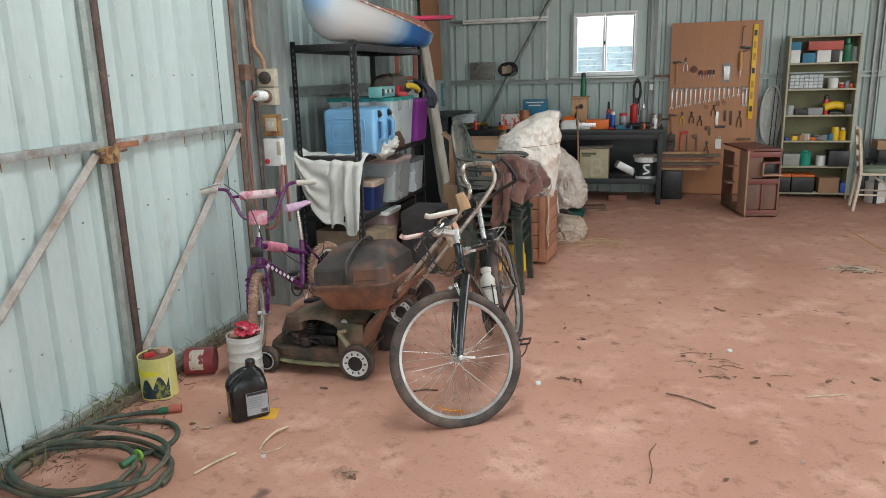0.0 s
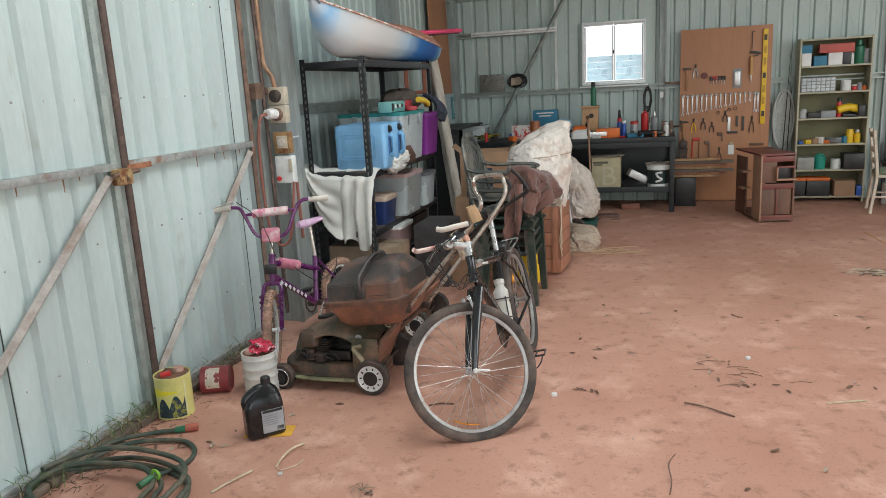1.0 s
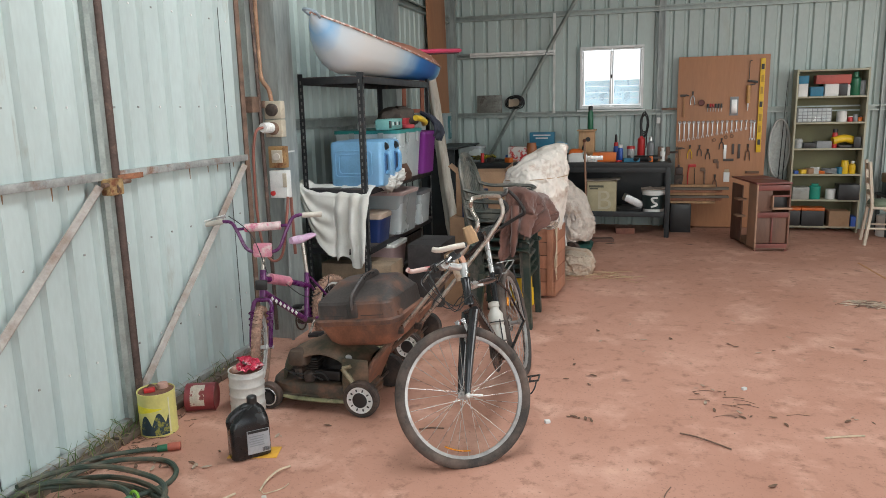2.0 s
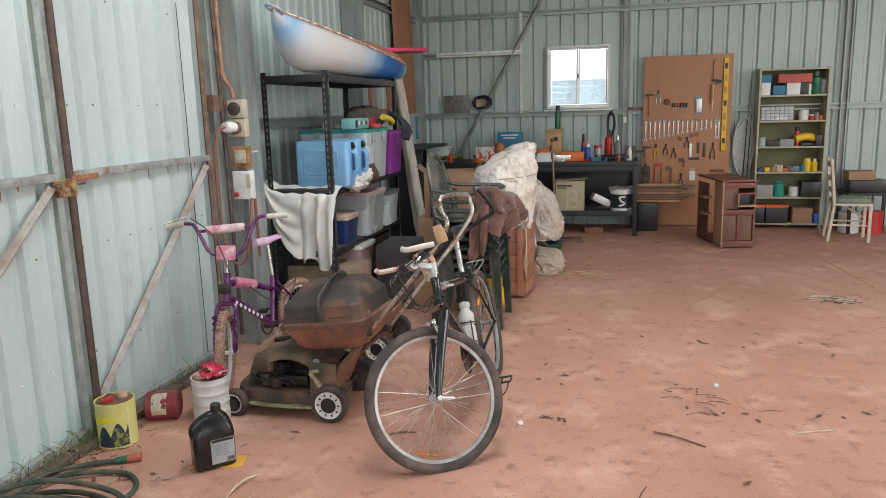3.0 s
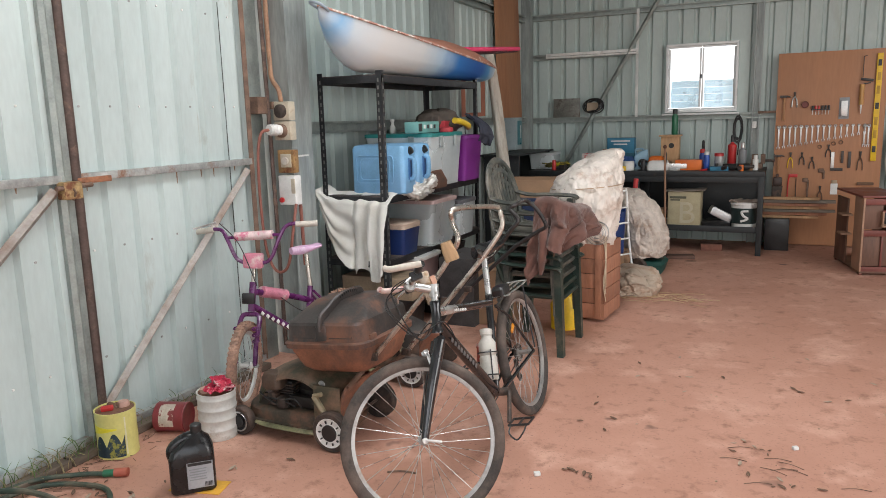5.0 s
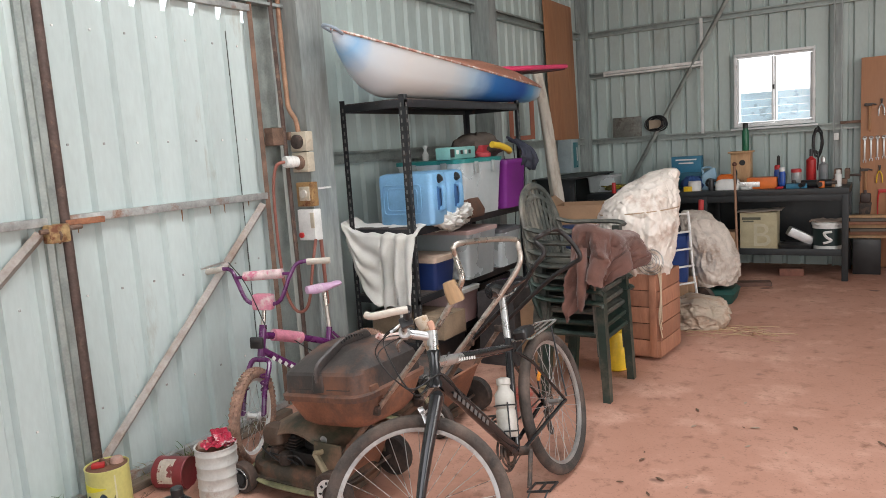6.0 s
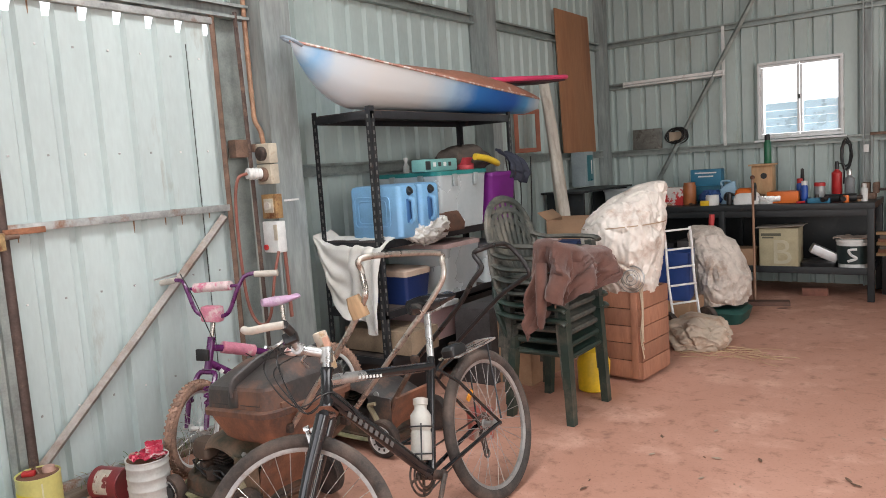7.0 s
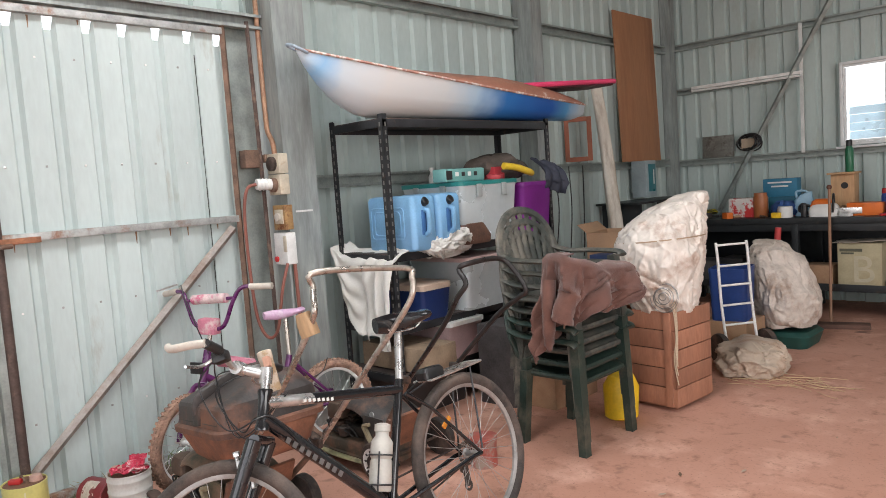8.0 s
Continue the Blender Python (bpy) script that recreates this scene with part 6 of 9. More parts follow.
coil_wire = solid("wire_coil", bm, mat("steel_wire", (0.30, 0.30, 0.29), 0.4, 0.7), "loose coil of steel wire against the sack", "wire")
bm = B()
for k in range(3):
    tube(bm, smooth_line([(-0.555 + 0.012 * k, 6.46, 0.70), (-0.535, 6.455 + 0.01 * k, 0.5), (-0.55 + 0.01 * k, 6.45, 0.33), (-0.53, 6.455, 0.18 + 0.06 * k)], 5), 0.004, 5)
solid("string", bm, mat("pale_twine", (0.55, 0.44, 0.32), 0.9), "pale twine trailing down the crate", "twine")
bm = B()
lathe(bm, [(0.085, 0), (0.10, 0.01), (0.105, 0.2), (0.08, 0.27), (0.03, 0.29)], 20)
for v in bm.verts:
    v.co += Vector((1, 1, 0)) * 0.012 * wob(v.co, 9)
solid("yellow_sack", bm, mat("yellow_poly_bag", (0.80, 0.52, 0.02), 0.45, 0, 0.12, 8, 0.2, 60, (0.25, 0.2, 0.1), 7, 0.66, 0.72), "bright yellow plastic bag under the chairs", "bag", (-0.80, 6.22, 0))

# ---- hand truck, covered machine and sack behind the crate ----
ht = thing("hand_truck", "white tubular hand truck with small wheels", "hand truck", (-0.74, 7.86, 0), -35)
for y in (-0.13, 0.13):
    part("upright", rod(smooth_line([(0.10, y, 0.08), (0.03, y, 0.45), (0.0, y, 0.80), (-0.02, y, 0.93)], 4), 0.011, 8), white_paint, ht)
    bm = B()
    lathe(bm, [(0.03, -0.02), (0.12, -0.022), (0.125, 0), (0.12, 0.022), (0.03, 0.02)], 26, Matrix.Translation((0.10, y * 1.5, 0.126)) @ rotx(90))
    part("wheel", bm, rubber, ht)
for z in (0.30, 0.45, 0.60, 0.75, 0.91):
    part("rung", rod([(0.10 - 0.12 * z, -0.13, z), (0.10 - 0.12 * z, 0.13, z)], 0.009, 8), white_paint, ht)
part("toe_plate", block((0.19, 0, 0.02), (0.2, 0.3, 0.008), 0.002), white_paint, ht)
part("axle", rod([(0.10, -0.2, 0.126), (0.10, 0.2, 0.126)], 0.008, 6), grimy_metal, ht)
tub("blue_tub", (-0.86, 8.12, 0.28), 10, 0.30, 0.34, 0.42, mat("royal_blue_plastic", (0.015, 0.05, 0.20), 0.45), None, "royal blue plastic tub behind the hand truck")
carton("cardboard_box", (-0.86, 8.12, 0.0), (0.36, 0.4, 0.28), card, "brown box under the blue tub")
tarp = mat("dusty_white_canvas", (0.58, 0.51, 0.45), 0.85, 0, 0.1, 14, 0.8, 60, (0.36, 0.26, 0.20), 5, 0.5, 0.68)
o = sack("canvas_cover", [(-0.60, 8.62, 0.17, 0.21, 0.28), (-0.60, 8.62, 0.24, 0.235, 0.30), (-0.62, 8.63, 0.42, 0.25, 0.31), (-0.67, 8.65, 0.62, 0.22, 0.27), (-0.74, 8.68, 0.77, 0.17, 0.20), (-0.79, 8.70, 0.85, 0.10, 0.12), (-0.80, 8.70, 0.855, 0.01, 0.01)], "", tarp, 0.055, 200, seed=5, extra=84, tall=0.3)
tagged(o, "dusty white canvas cover draped over a machine", "cover")
bm = B()
prism(bm, [(0, 0.40, 0.42), (0.10, 0.46, 0.48), (0.13, 0.40, 0.42)], 0.08, 5)
solid("covered_machine", bm, mat("bottle_green_enamel", (0.01, 0.06, 0.05), 0.5), "bottle green machine base under the canvas cover", "machine", (-0.60, 8.60, 0))
bm = B()
tube(bm, [(-0.77, 8.84, 0.55), (-0.745, 8.86, 0.95)], 0.026, 10)
solid("red_mallet", bm, mat("red_rubber", (0.42, 0.04, 0.04), 0.6), "red rubber mallet grip poking up beside the cover", "mallet")
o = sack("folded_sack", [(-0.52, 7.63, 0.0, 0.20, 0.22), (-0.52, 7.63, 0.01, 0.225, 0.245), (-0.52, 7.64, 0.10, 0.24, 0.25), (-0.53, 7.65, 0.19, 0.20, 0.20), (-0.54, 7.66, 0.235, 0.10, 0.12), (-0.54, 7.66, 0.24, 0.01, 0.01)], "", mat("dirty_woven_sack", (0.46, 0.37, 0.29), 0.7, 0, 0.08, 5, 0.3, 200, (0.34, 0.22, 0.15), 5, 0.48, 0.66), 0.075, 180, seed=9, extra=90, tall=0.9)
tagged(o, "crumpled white woven sack on the floor", "sack")
bm = B()
for k in range(46):
    a = random.uniform(0, 6.28)
    x, y = -0.25 + random.gauss(0, 0.16), 7.42 + random.gauss(0, 0.08)
    L = random.uniform(0.05, 0.30)
    tube(bm, smooth_line([(x, y, 0.006), (x + L * 0.5 * math.cos(a * 0.2), y + 0.3 * L * math.sin(a), 0.012), (x + L * math.cos(a * 0.2), y + 0.4 * L * math.sin(a + 0.4), 0.005)], 3), 0.0022, 4)
solid("loose_straw", bm, mat("dry_straw", (0.50, 0.36, 0.22), 0.9), "loose dry straw and fibre beside the sack", "straw", kind="stuff")

# ---- workbench along the back wall ----
BT = 0.965
wb = thing("workbench", "long charcoal steel workbench with a low shelf", "workbench", (0, 0, 0))
part("bench_top", block((-0.87, 10.15, BT - 0.03), (2.76, 0.82, 0.06), 0.004), bench_steel, wb)
part("low_shelf", block((-0.87, 10.15, 0.28), (2.70, 0.74, 0.035), 0.003), bench_steel, wb)
for x in (0.475, -0.9, -2.2):
    for y in (9.775, 10.52):
        part("leg", block((x, y, (BT - 0.06) / 2), (0.06, 0.06, BT - 0.06), 0.004), bench_steel, wb)
for y in (9.775, 10.52):
    part("apron_rail", block((-0.87, y, BT - 0.095), (2.68, 0.04, 0.07), 0.003), bench_steel, wb)
# dark sheet added behind the legs for the deep shade under the bench
part("back_panel", block((-0.87, 10.56, 0.60), (2.66, 0.012, 0.60), 0.002), bench_steel, wb)
part("shelf_lip", block((-0.87, 9.765, 0.295), (2.66, 0.012, 0.07), 0.002), bench_steel, wb)


def can(name, at, r, h, material, label, category="can", cap=None, neck=0.5, m=None):
    c = thing(name, label, category, at)
    bm = B()
    lathe(bm, [(r * 0.94, 0), (r, 0.006), (r, h * 0.82), (r * neck, h * 0.9), (r * neck, h)], 18)
    part("body", bm, material, c)
    if cap:
        bm = B()
        lathe(bm, [(r * neck * 1.1, h * 0.93), (r * neck * 1.1, h * 1.12), (r * neck * 0.8, h * 1.16)], 14)
        part("cap", bm, cap, c)
    return c


steel = mat("bright_tool_steel", (0.55, 0.55, 0.54), 0.35, 0.8, 0.1)
dark_tool = mat("dark_tool_steel", (0.07, 0.06, 0.055), 0.5, 0.4)
wood_h = mat("tool_handle_wood", (0.36, 0.18, 0.08), 0.6)
red_p = mat("signal_red_plastic", (0.50, 0.03, 0.03), 0.4)
blue_p = mat("cobalt_plastic", (0.02, 0.08, 0.36), 0.4)
cyan_p = mat("cyan_card", (0.03, 0.17, 0.28), 0.55)
orange_p = mat("orange_plastic", (0.68, 0.15, 0.02), 0.42)
yellow_p = mat("safety_yellow", (0.75, 0.48, 0.02), 0.42, 0, 0.1, 20, 0.05)
green_p = mat("bottle_green_plastic", (0.02, 0.14, 0.07), 0.4)
white_p = mat("white_plastic", (0.70, 0.70, 0.68), 0.45, 0, 0.08)
grey_p = mat("grey_plastic", (0.24, 0.25, 0.26), 0.5)
pine = mat("pale_pine", (0.52, 0.33, 0.18), 0.7, 0, 0.15, 8, 0.2, 60, (0.40, 0.22, 0.11), 5, 0.5, 0.7, (1, 1, 0.2))

tub("clear_tub", (-2.18, 10.20, BT), 0, 0.34, 0.36, 0.20, clear_plastic, mat("grey_clear_lid", (0.45, 0.48, 0.5), 0.4), "clear plastic tub on the workbench", "", grey_fill)
bm = B()
for k in range(5):
    q = [(-1.98 + 0.16 * math.cos(a + k) * (0.5 + 0.12 * k), 10.05 + 0.12 * math.sin(a * 1.3 + k), BT + 0.03 + 0.05 * abs(math.sin(a * 0.7 + k))) for a in np.linspace(0, 5.5, 12)]
    tube(bm, smooth_line(q, 3), 0.009, 6)
solid("extension_cord", bm, mat("yellow_black_cord", (0.09, 0.08, 0.02), 0.5, 0, 0.3, 25, 0.1, 60, (0.6, 0.5, 0.03), 9, 0.5, 0.55), "tangled black and yellow cords on the bench", "cord")
carton("red_white_box", (-1.45, 10.05, BT), (0.34, 0.2, 0.20), mat("red_white_card", (0.62, 0.58, 0.55), 0.6, 0, 0.1, 9, 0.05, 60, (0.50, 0.03, 0.03), 7, 0.48, 0.52), "red and white printed box on the bench")
can("brown_jar", (-1.30, 9.98, BT), 0.07, 0.25, mat("brown_orange_tin", (0.36, 0.12, 0.04), 0.5), "brown tin on the bench", "tin", None, 0.9)
carton("blue_box", (-1.2, 10.32, BT), (0.34, 0.2, 0.19), mat("deep_teal_card", (0.02, 0.13, 0.20), 0.6), "deep teal box on the bench")
bx = carton("blue_box", (-1.20, 10.32, BT + 0.19), (0.34, 0.14, 0.19), cyan_p, "cyan printed box stacked on another box")
for k, (w, z) in enumerate(((0.24, 0.15), (0.17, 0.11))):
    part("print_bar", block((0, -0.071, z), (w, 0.002, 0.016), 0), white_p, bx)
bm = B()
def crump(u, v):
    a, b = 2 * math.pi * u, math.pi * (v - 0.5)
    r = 1 + 0.4 * wob((math.cos(a) * 2, math.sin(a) * 2, v * 4), 1.7)
    return (-1.08 + 0.12 * r * math.cos(b) * math.cos(a), 10.0 + 0.12 * r * math.cos(b) * math.sin(a), BT + 0.075 + 0.08 * r * math.sin(b))
sheet(bm, 26, 14, crump, 0.004)
solid("blue_rag", bm, mat("blue_cloth", (0.03, 0.08, 0.24), 0.9), "crumpled blue rag on the bench", "rag", smooth=70)
can("white_pot", (-1.02, 9.86, BT), 0.07, 0.11, white_p, "small white plastic pot on the bench", "pot", None, 0.95)
carton("yellow_block", (-1.08, 9.80, BT), (0.09, 0.06, 0.055), yellow_p, "small yellow sponge block on the bench edge", "sponge")
oil = thing("oil_bottle", "pale blue plastic oil bottle on the bench", "bottle", (-0.90, 10.05, BT), 10)
bm = B()
prism(bm, [(0, 0.17, 0.09), (0.16, 0.17, 0.09), (0.21, 0.11, 0.07, 0.02, 0), (0.24, 0.05, 0.05, 0.05, 0)], 0.025, 4)
part("body", bm, mat("pale_blue_bottle", (0.25, 0.42, 0.55), 0.4), oil)
part("handle", rod(smooth_line([(-0.06, 0, 0.17), (-0.07, 0, 0.24), (0.0, 0, 0.25), (0.03, 0, 0.23)], 4), 0.012, 8), mat("pale_blue_bottle_handle", (0.25, 0.42, 0.55), 0.4), oil)
cs = thing("chainsaw", "orange and white chainsaw on the bench", "chainsaw", (-0.68, 9.93, BT), 8)
bm = B()
prism(bm, [(0, 0.26, 0.16), (0.06, 0.27, 0.17), (0.11, 0.22, 0.14), (0.13, 0.16, 0.10)], 0.035, 4)
part("body", bm, white_p, cs)
bm = B()
prism(bm, [(0.10, 0.20, 0.13), (0.15, 0.17, 0.11), (0.17, 0.11, 0.07)], 0.03, 4, Matrix.Translation((-0.02, 0, 0)))
part("cover", bm, orange_p, cs)
part("front_handle", rod(smooth_line([(0.08, -0.08, 0.04), (0.09, -0.09, 0.17), (0.08, 0, 0.21), (0.07, 0.08, 0.16), (0.07, 0.085, 0.05)], 4), 0.012, 8), black_plastic, cs)
part("rear_handle", rod(smooth_line([(-0.12, 0, 0.10), (-0.2, 0, 0.12), (-0.22, 0, 0.06), (-0.13, 0, 0.03)], 4), 0.014, 8), black_plastic, cs)
part("guide_bar", block((0.24, -0.07, 0.05), (0.26, 0.012, 0.06), 0.004), alloy, cs)
bh = thing("nest_box", "pale pine nest box on the bench", "nest box", (-0.585, 10.26, BT), 0)
part("front", block((0, -0.075, 0.195), (0.21, 0.016, 0.39), 0.002), pine, bh)
part("back", block((0, 0.075, 0.195), (0.21, 0.016, 0.39), 0.002), pine, bh)
for s in (-1, 1):
    part("side", block((s * 0.097, 0, 0.195), (0.016, 0.134, 0.39), 0.002), pine, bh)
part("roof", block((0, -0.02, 0.40), (0.25, 0.24, 0.018), 0.003), pine, bh)
bm = B()
lathe(bm, [(0.001, 0), (0.032, 0), (0.032, 0.006), (0.001, 0.006)], 20, Matrix.Translation((0.02, -0.083, 0.28)) @ rotx(90))
part("entry_hole", bm, black_plastic, bh)
can("green_bottle", (-0.545, 10.28, BT + 0.41), 0.038, 0.27, green_p, "dark green bottle standing on the nest box", "bottle", black_plastic, 0.7)
carton("orange_tray", (-0.33, 10.0, BT), (0.30, 0.2, 0.12), orange_p, "orange plastic parts tray on the bench", "tray")
can("blue_can", (-0.13, 9.95, BT), 0.033, 0.19, blue_p, "blue spray can with white cap", "can", white_p, 0.8)
can("blue_can", (-0.19, 10.05, BT), 0.033, 0.21, blue_p, "blue spray can with red cap", "can", red_p, 0.8)
can("red_cap_jar", (0.0, 10.02, BT), 0.05, 0.17, mat("clear_jar", (0.5, 0.5, 0.5), 0.2, glass=0.4), "glass jar with red lid on the bench", "jar", red_p, 0.95)
ex = can("fire_extinguisher", (0.13, 10.2, BT), 0.05, 0.34, red_p, "small red fire extinguisher on the bench", "extinguisher", black_plastic, 0.35)
part("hose", rod(smooth_line([(0, 0, 0.37), (0.06, 0, 0.36), (0.065, 0, 0.25), (0.06, 0, 0.16)], 4), 0.008, 6), black_plastic, ex)
can("grey_canister", (0.25, 10.15, BT), 0.045, 0.27, grey_p, "grey metal canister on the bench", "canister", alloy, 0.4)
can("white_bottle", (0.50 - 0.1, 9.95, BT), 0.032, 0.15, white_p, "white plastic bottle on the bench", "bottle", white_p, 0.6)
carton("cyan_box", (0.02, 9.86, BT), (0.20, 0.12, 0.05), cyan_p, "flat cyan box on the bench")
for k, (x, y, a) in enumerate(((0.28, 9.9, 10), (0.15, 9.86, -12))):
    dr = thing("power_drill", "dark cordless drill lying on the bench", "drill", (x, y, BT), a, "power tools")
    part("motor_housing", rod([(-0.08, 0, 0.045), (0.06, 0, 0.045)], 0.038, 10), black_plastic, dr)
    part("chuck", rod([(0.06, 0, 0.045), (0.11, 0, 0.045)], 0.02, 10), grimy_metal, dr)
    part("grip", rod([(-0.04, 0, 0.045), (-0.06, -0.13, 0.035)], 0.024, 8), black_plastic, dr)
vs = thing("bench_vice", "rusty steel bench vice bolted to the bench end", "vice", (0.40, 10.28, BT), 0)
part("base", block((0, 0, 0.03), (0.14, 0.16, 0.06), 0.01), rusty_steel, vs)
part("fixed_jaw", block((-0.02, 0.02, 0.11), (0.07, 0.13, 0.11), 0.012), rusty_steel, vs)
part("moving_jaw", block((0.07, 0.02, 0.11), (0.05, 0.13, 0.11), 0.012), rusty_steel, vs)
part("screw", rod([(0.08, 0.02, 0.09), (0.2, 0.02, 0.09)], 0.014, 8), grimy_metal, vs)
part("tommy_bar", rod([(0.19, 0.02, 0.02), (0.19, 0.02, 0.17)], 0.006, 6), grimy_metal, vs)
bm = B()
lathe(bm, [(0.012, 0), (0.012, 0.20), (0.02, 0.21), (0.016, 0.33), (0.004, 0.34)], 12)
solid("file", bm, black_plastic, "black handled file standing on the bench", "file", (-0.20, 10.25, BT))
bm = B()
q = []
for k in range(60):
    a = k * 0.62
    q.append((0.16 + (0.045 + 0.012 * math.sin(k)) * math.cos(a), BY - 0.10 + 0.01 * math.sin(k * 1.7), 1.42 + (0.15 + 0.03 * math.cos(k * 0.7)) * math.sin(a)))
tube(bm, q, 0.008, 5)
solid("hanging_cable", bm, black_plastic, "coil of black cable hanging on the wall", "cable")
carton("power_socket", (0.345, BY - 0.10, 1.43), (0.05, 0.03, 0.08), white_p, "white socket on the steel post", "socket")

# small clutter along the bench
crg = random.Random(11)
for k in range(26):
    x, y = -1.95 + 0.092 * k, 9.82 + 0.10 * (k % 4) + crg.uniform(0, 0.05)
    m = [red_p, blue_p, white_p, grey_p, black_plastic, card, rusty_steel, dark_tool, orange_p, mat("clear_wrap", (0.42, 0.48, 0.54), 0.3)][(k * 7) % 10]
    if k % 3 == 0:
        can("small_pot", (x, y, BT), crg.uniform(0.018, 0.03), crg.uniform(0.06, 0.13), m, "small pot among the bench clutter", "pot", None, 0.9)
    elif k % 3 == 1:
        carton("small_box", (x, y, BT), (crg.uniform(0.05, 0.11), 0.07, crg.uniform(0.03, 0.08)), m, "small box among the bench clutter", "box", crg.uniform(-40, 40))
    else:
        hn = thing("hand_tool", "small dark hand tool lying on the bench", "tool", (x, y, BT), crg.uniform(-50, 50), "bench hand tools")
        part("handle", rod([(-0.09, 0, 0.014), (0.0, 0, 0.014)], 0.012, 8), m, hn)
        part("shank", rod([(0.0, 0, 0.014), (0.10, 0, 0.010)], 0.005, 6), dark_tool, hn)

# under the bench
bx = carton("letter_carton", (-0.35, 9.92, 0.298), (0.37, 0.28, 0.42), mat("printed_grey_carton", (0.42, 0.37, 0.24), 0.8, 0, 0.1, 7, 0.1, 90, (0.34, 0.28, 0.17), 4, 0.5, 0.7), "worn carton printed with a large letter B", "carton")
cu = bpy.data.curves.new("letter", "FONT")
cu.body, cu.size, cu.extrude, cu.align_x = "B", 0.36, 0.001, "CENTER"
letter = new("letter", cu)
letter.parent = bx
letter.matrix_basis = pose(0.03, -0.1415, 0.055, 90, 0, 0)
letter.data.materials.append(mat("pale_print", (0.47, 0.43, 0.31), 0.8))
part("print_bar", block((-0.07, -0.141, 0.355), (0.19, 0.002, 0.028), 0), mat("dark_print", (0.10, 0.10, 0.07), 0.8), bx)
part("print_bar", block((-0.10, -0.141, 0.325), (0.11, 0.002, 0.018), 0), bpy.data.materials["dark_print"], bx)
bm = B()
sheet(bm, 16, 8, lambda u, v: (-0.22 + 0.45 * u, -0.17 + 0.32 * v, 0.425 + 0.02 * u + 0.012 * wob((u * 4, v * 3, 0), 1)), 0.006)
part("loose_flap", bm, mat("grey_board", (0.36, 0.31, 0.26), 0.85), bx)
carton("cardboard_box", (-0.72, 9.95, 0.298), (0.26, 0.26, 0.20), card, "small brown box on the bench shelf")
pn = solid("metal_pan", moved(block((0, 0, 0), (0.26, 0.16, 0.10), 0.02), rotz(0)), mat("scuffed_aluminium", (0.50, 0.50, 0.50), 0.4, 0.6), "scuffed aluminium pan tipped on its side", "pan", (0.045, 9.93, 0.45), 15, ry=28)
bm = B()
prism(bm, [(0, 0.30, 0.24), (0.06, 0.32, 0.26), (0.09, 0.2, 0.18)], 0.05, 4)
solid("black_bag", bm, black_plastic, "black bag on the bench shelf", "bag", (0.0, 9.95, 0.298))
bk = thing("paint_bucket", "white paint bucket with a black label", "bucket", (0.305, 9.93, 0.298))
bm = B()
lathe(bm, [(0.125, 0), (0.13, 0.005), (0.145, 0.27), (0.152, 0.275), (0.152, 0.30), (0.14, 0.305)], 32)
part("body", bm, white_p, bk)
bm = B()
rr = [[Vector(((0.1345 + 0.0001 + 0.011 * t) * math.cos(a), (0.1345 + 0.011 * t) * math.sin(a), 0.06 + 0.18 * t)) for a in np.linspace(radians(190), radians(345), 20)] for t in (0, 1)]
for a, b2, c2, d2 in zip(rr[0], rr[0][1:], rr[1][1:], rr[1]):
    vs4 = [bm.verts.new(p) for p in (a, b2, c2, d2)]
    bm.faces.new(vs4)
bmesh.ops.remove_doubles(bm, verts=bm.verts, dist=0.0002)
r1 = bmesh.ops.extrude_face_region(bm, geom=bm.faces[:])
for v in [g for g in r1["geom"] if isinstance(g, bmesh.types.BMVert)]:
    v.co += Vector((v.co.x, v.co.y, 0)).normalized() * 0.003
part("label_band", bm, mat("black_label", (0.015, 0.03, 0.03), 0.5), bk)
part("label_mark", rod(smooth_line([(0.05, -0.138, 0.21), (-0.02, -0.150, 0.20), (0.0, -0.150, 0.155), (0.045, -0.143, 0.12), (-0.03, -0.144, 0.09)], 5), 0.014, 6), white_p, bk)
bm = B()
sheet(bm, 16, 10, lambda u, v: (-0.16 + 0.32 * u, -0.13 + 0.26 * v, 0.315 + 0.03 * wob((u * 4, v * 4, 3), 1)), 0.008)
part("rag", bm, mat("grey_brown_rag", (0.30, 0.24, 0.2), 0.9), bk)
for k in range(7):
    solid("offcut", block((0, 0, 0), (0.62 + 0.07 * (k % 3), 0.09, 0.028 + 0.006 * (k % 2)), 0.002), [pine, crate_wood, mat("grey_offcut", (0.2, 0.17, 0.14), 0.85)][k % 3], "sawn timber offcut stacked beside the bench", "timber", (0.78 + 0.05 * (k % 3), 10.30 + 0.03 * (k % 2), 0.395 + k * 0.036), 1.5 * (k % 3), "timber offcuts")
carton("stored_case", (0.66, 10.36, 0.0), (0.26, 0.36, 0.378), black_plastic, "black case under the timber offcuts", "case")
solid("brick_block", block((0, 0, 0.04), (0.24, 0.11, 0.078), 0.006), mat("dull_red_brick", (0.20, 0.085, 0.06), 0.9, 0, 0.2, 14, 0.4), "dull red brick on the floor under the bench", "brick", (-0.05, 10.0, 0), 12)
solid("floor_plank", block((0, 0, 0.02), (0.5, 0.14, 0.04), 0.004), mat("dark_plank", (0.11, 0.06, 0.045), 0.85, 0, 0.2, 9, 0.2), "dark timber plank on the floor", "timber", (-0.42, 9.35, 0), 15)
br = thing("broom", "wooden handled broom leaning on the bench", "broom", (0, 0, 0))
part("handle", rod([(-0.50, 9.42, 0.02), (-0.575, 9.72, 1.24)], 0.013, 8), mat("worn_handle_wood", (0.28, 0.15, 0.09), 0.6), br)
bm = B()
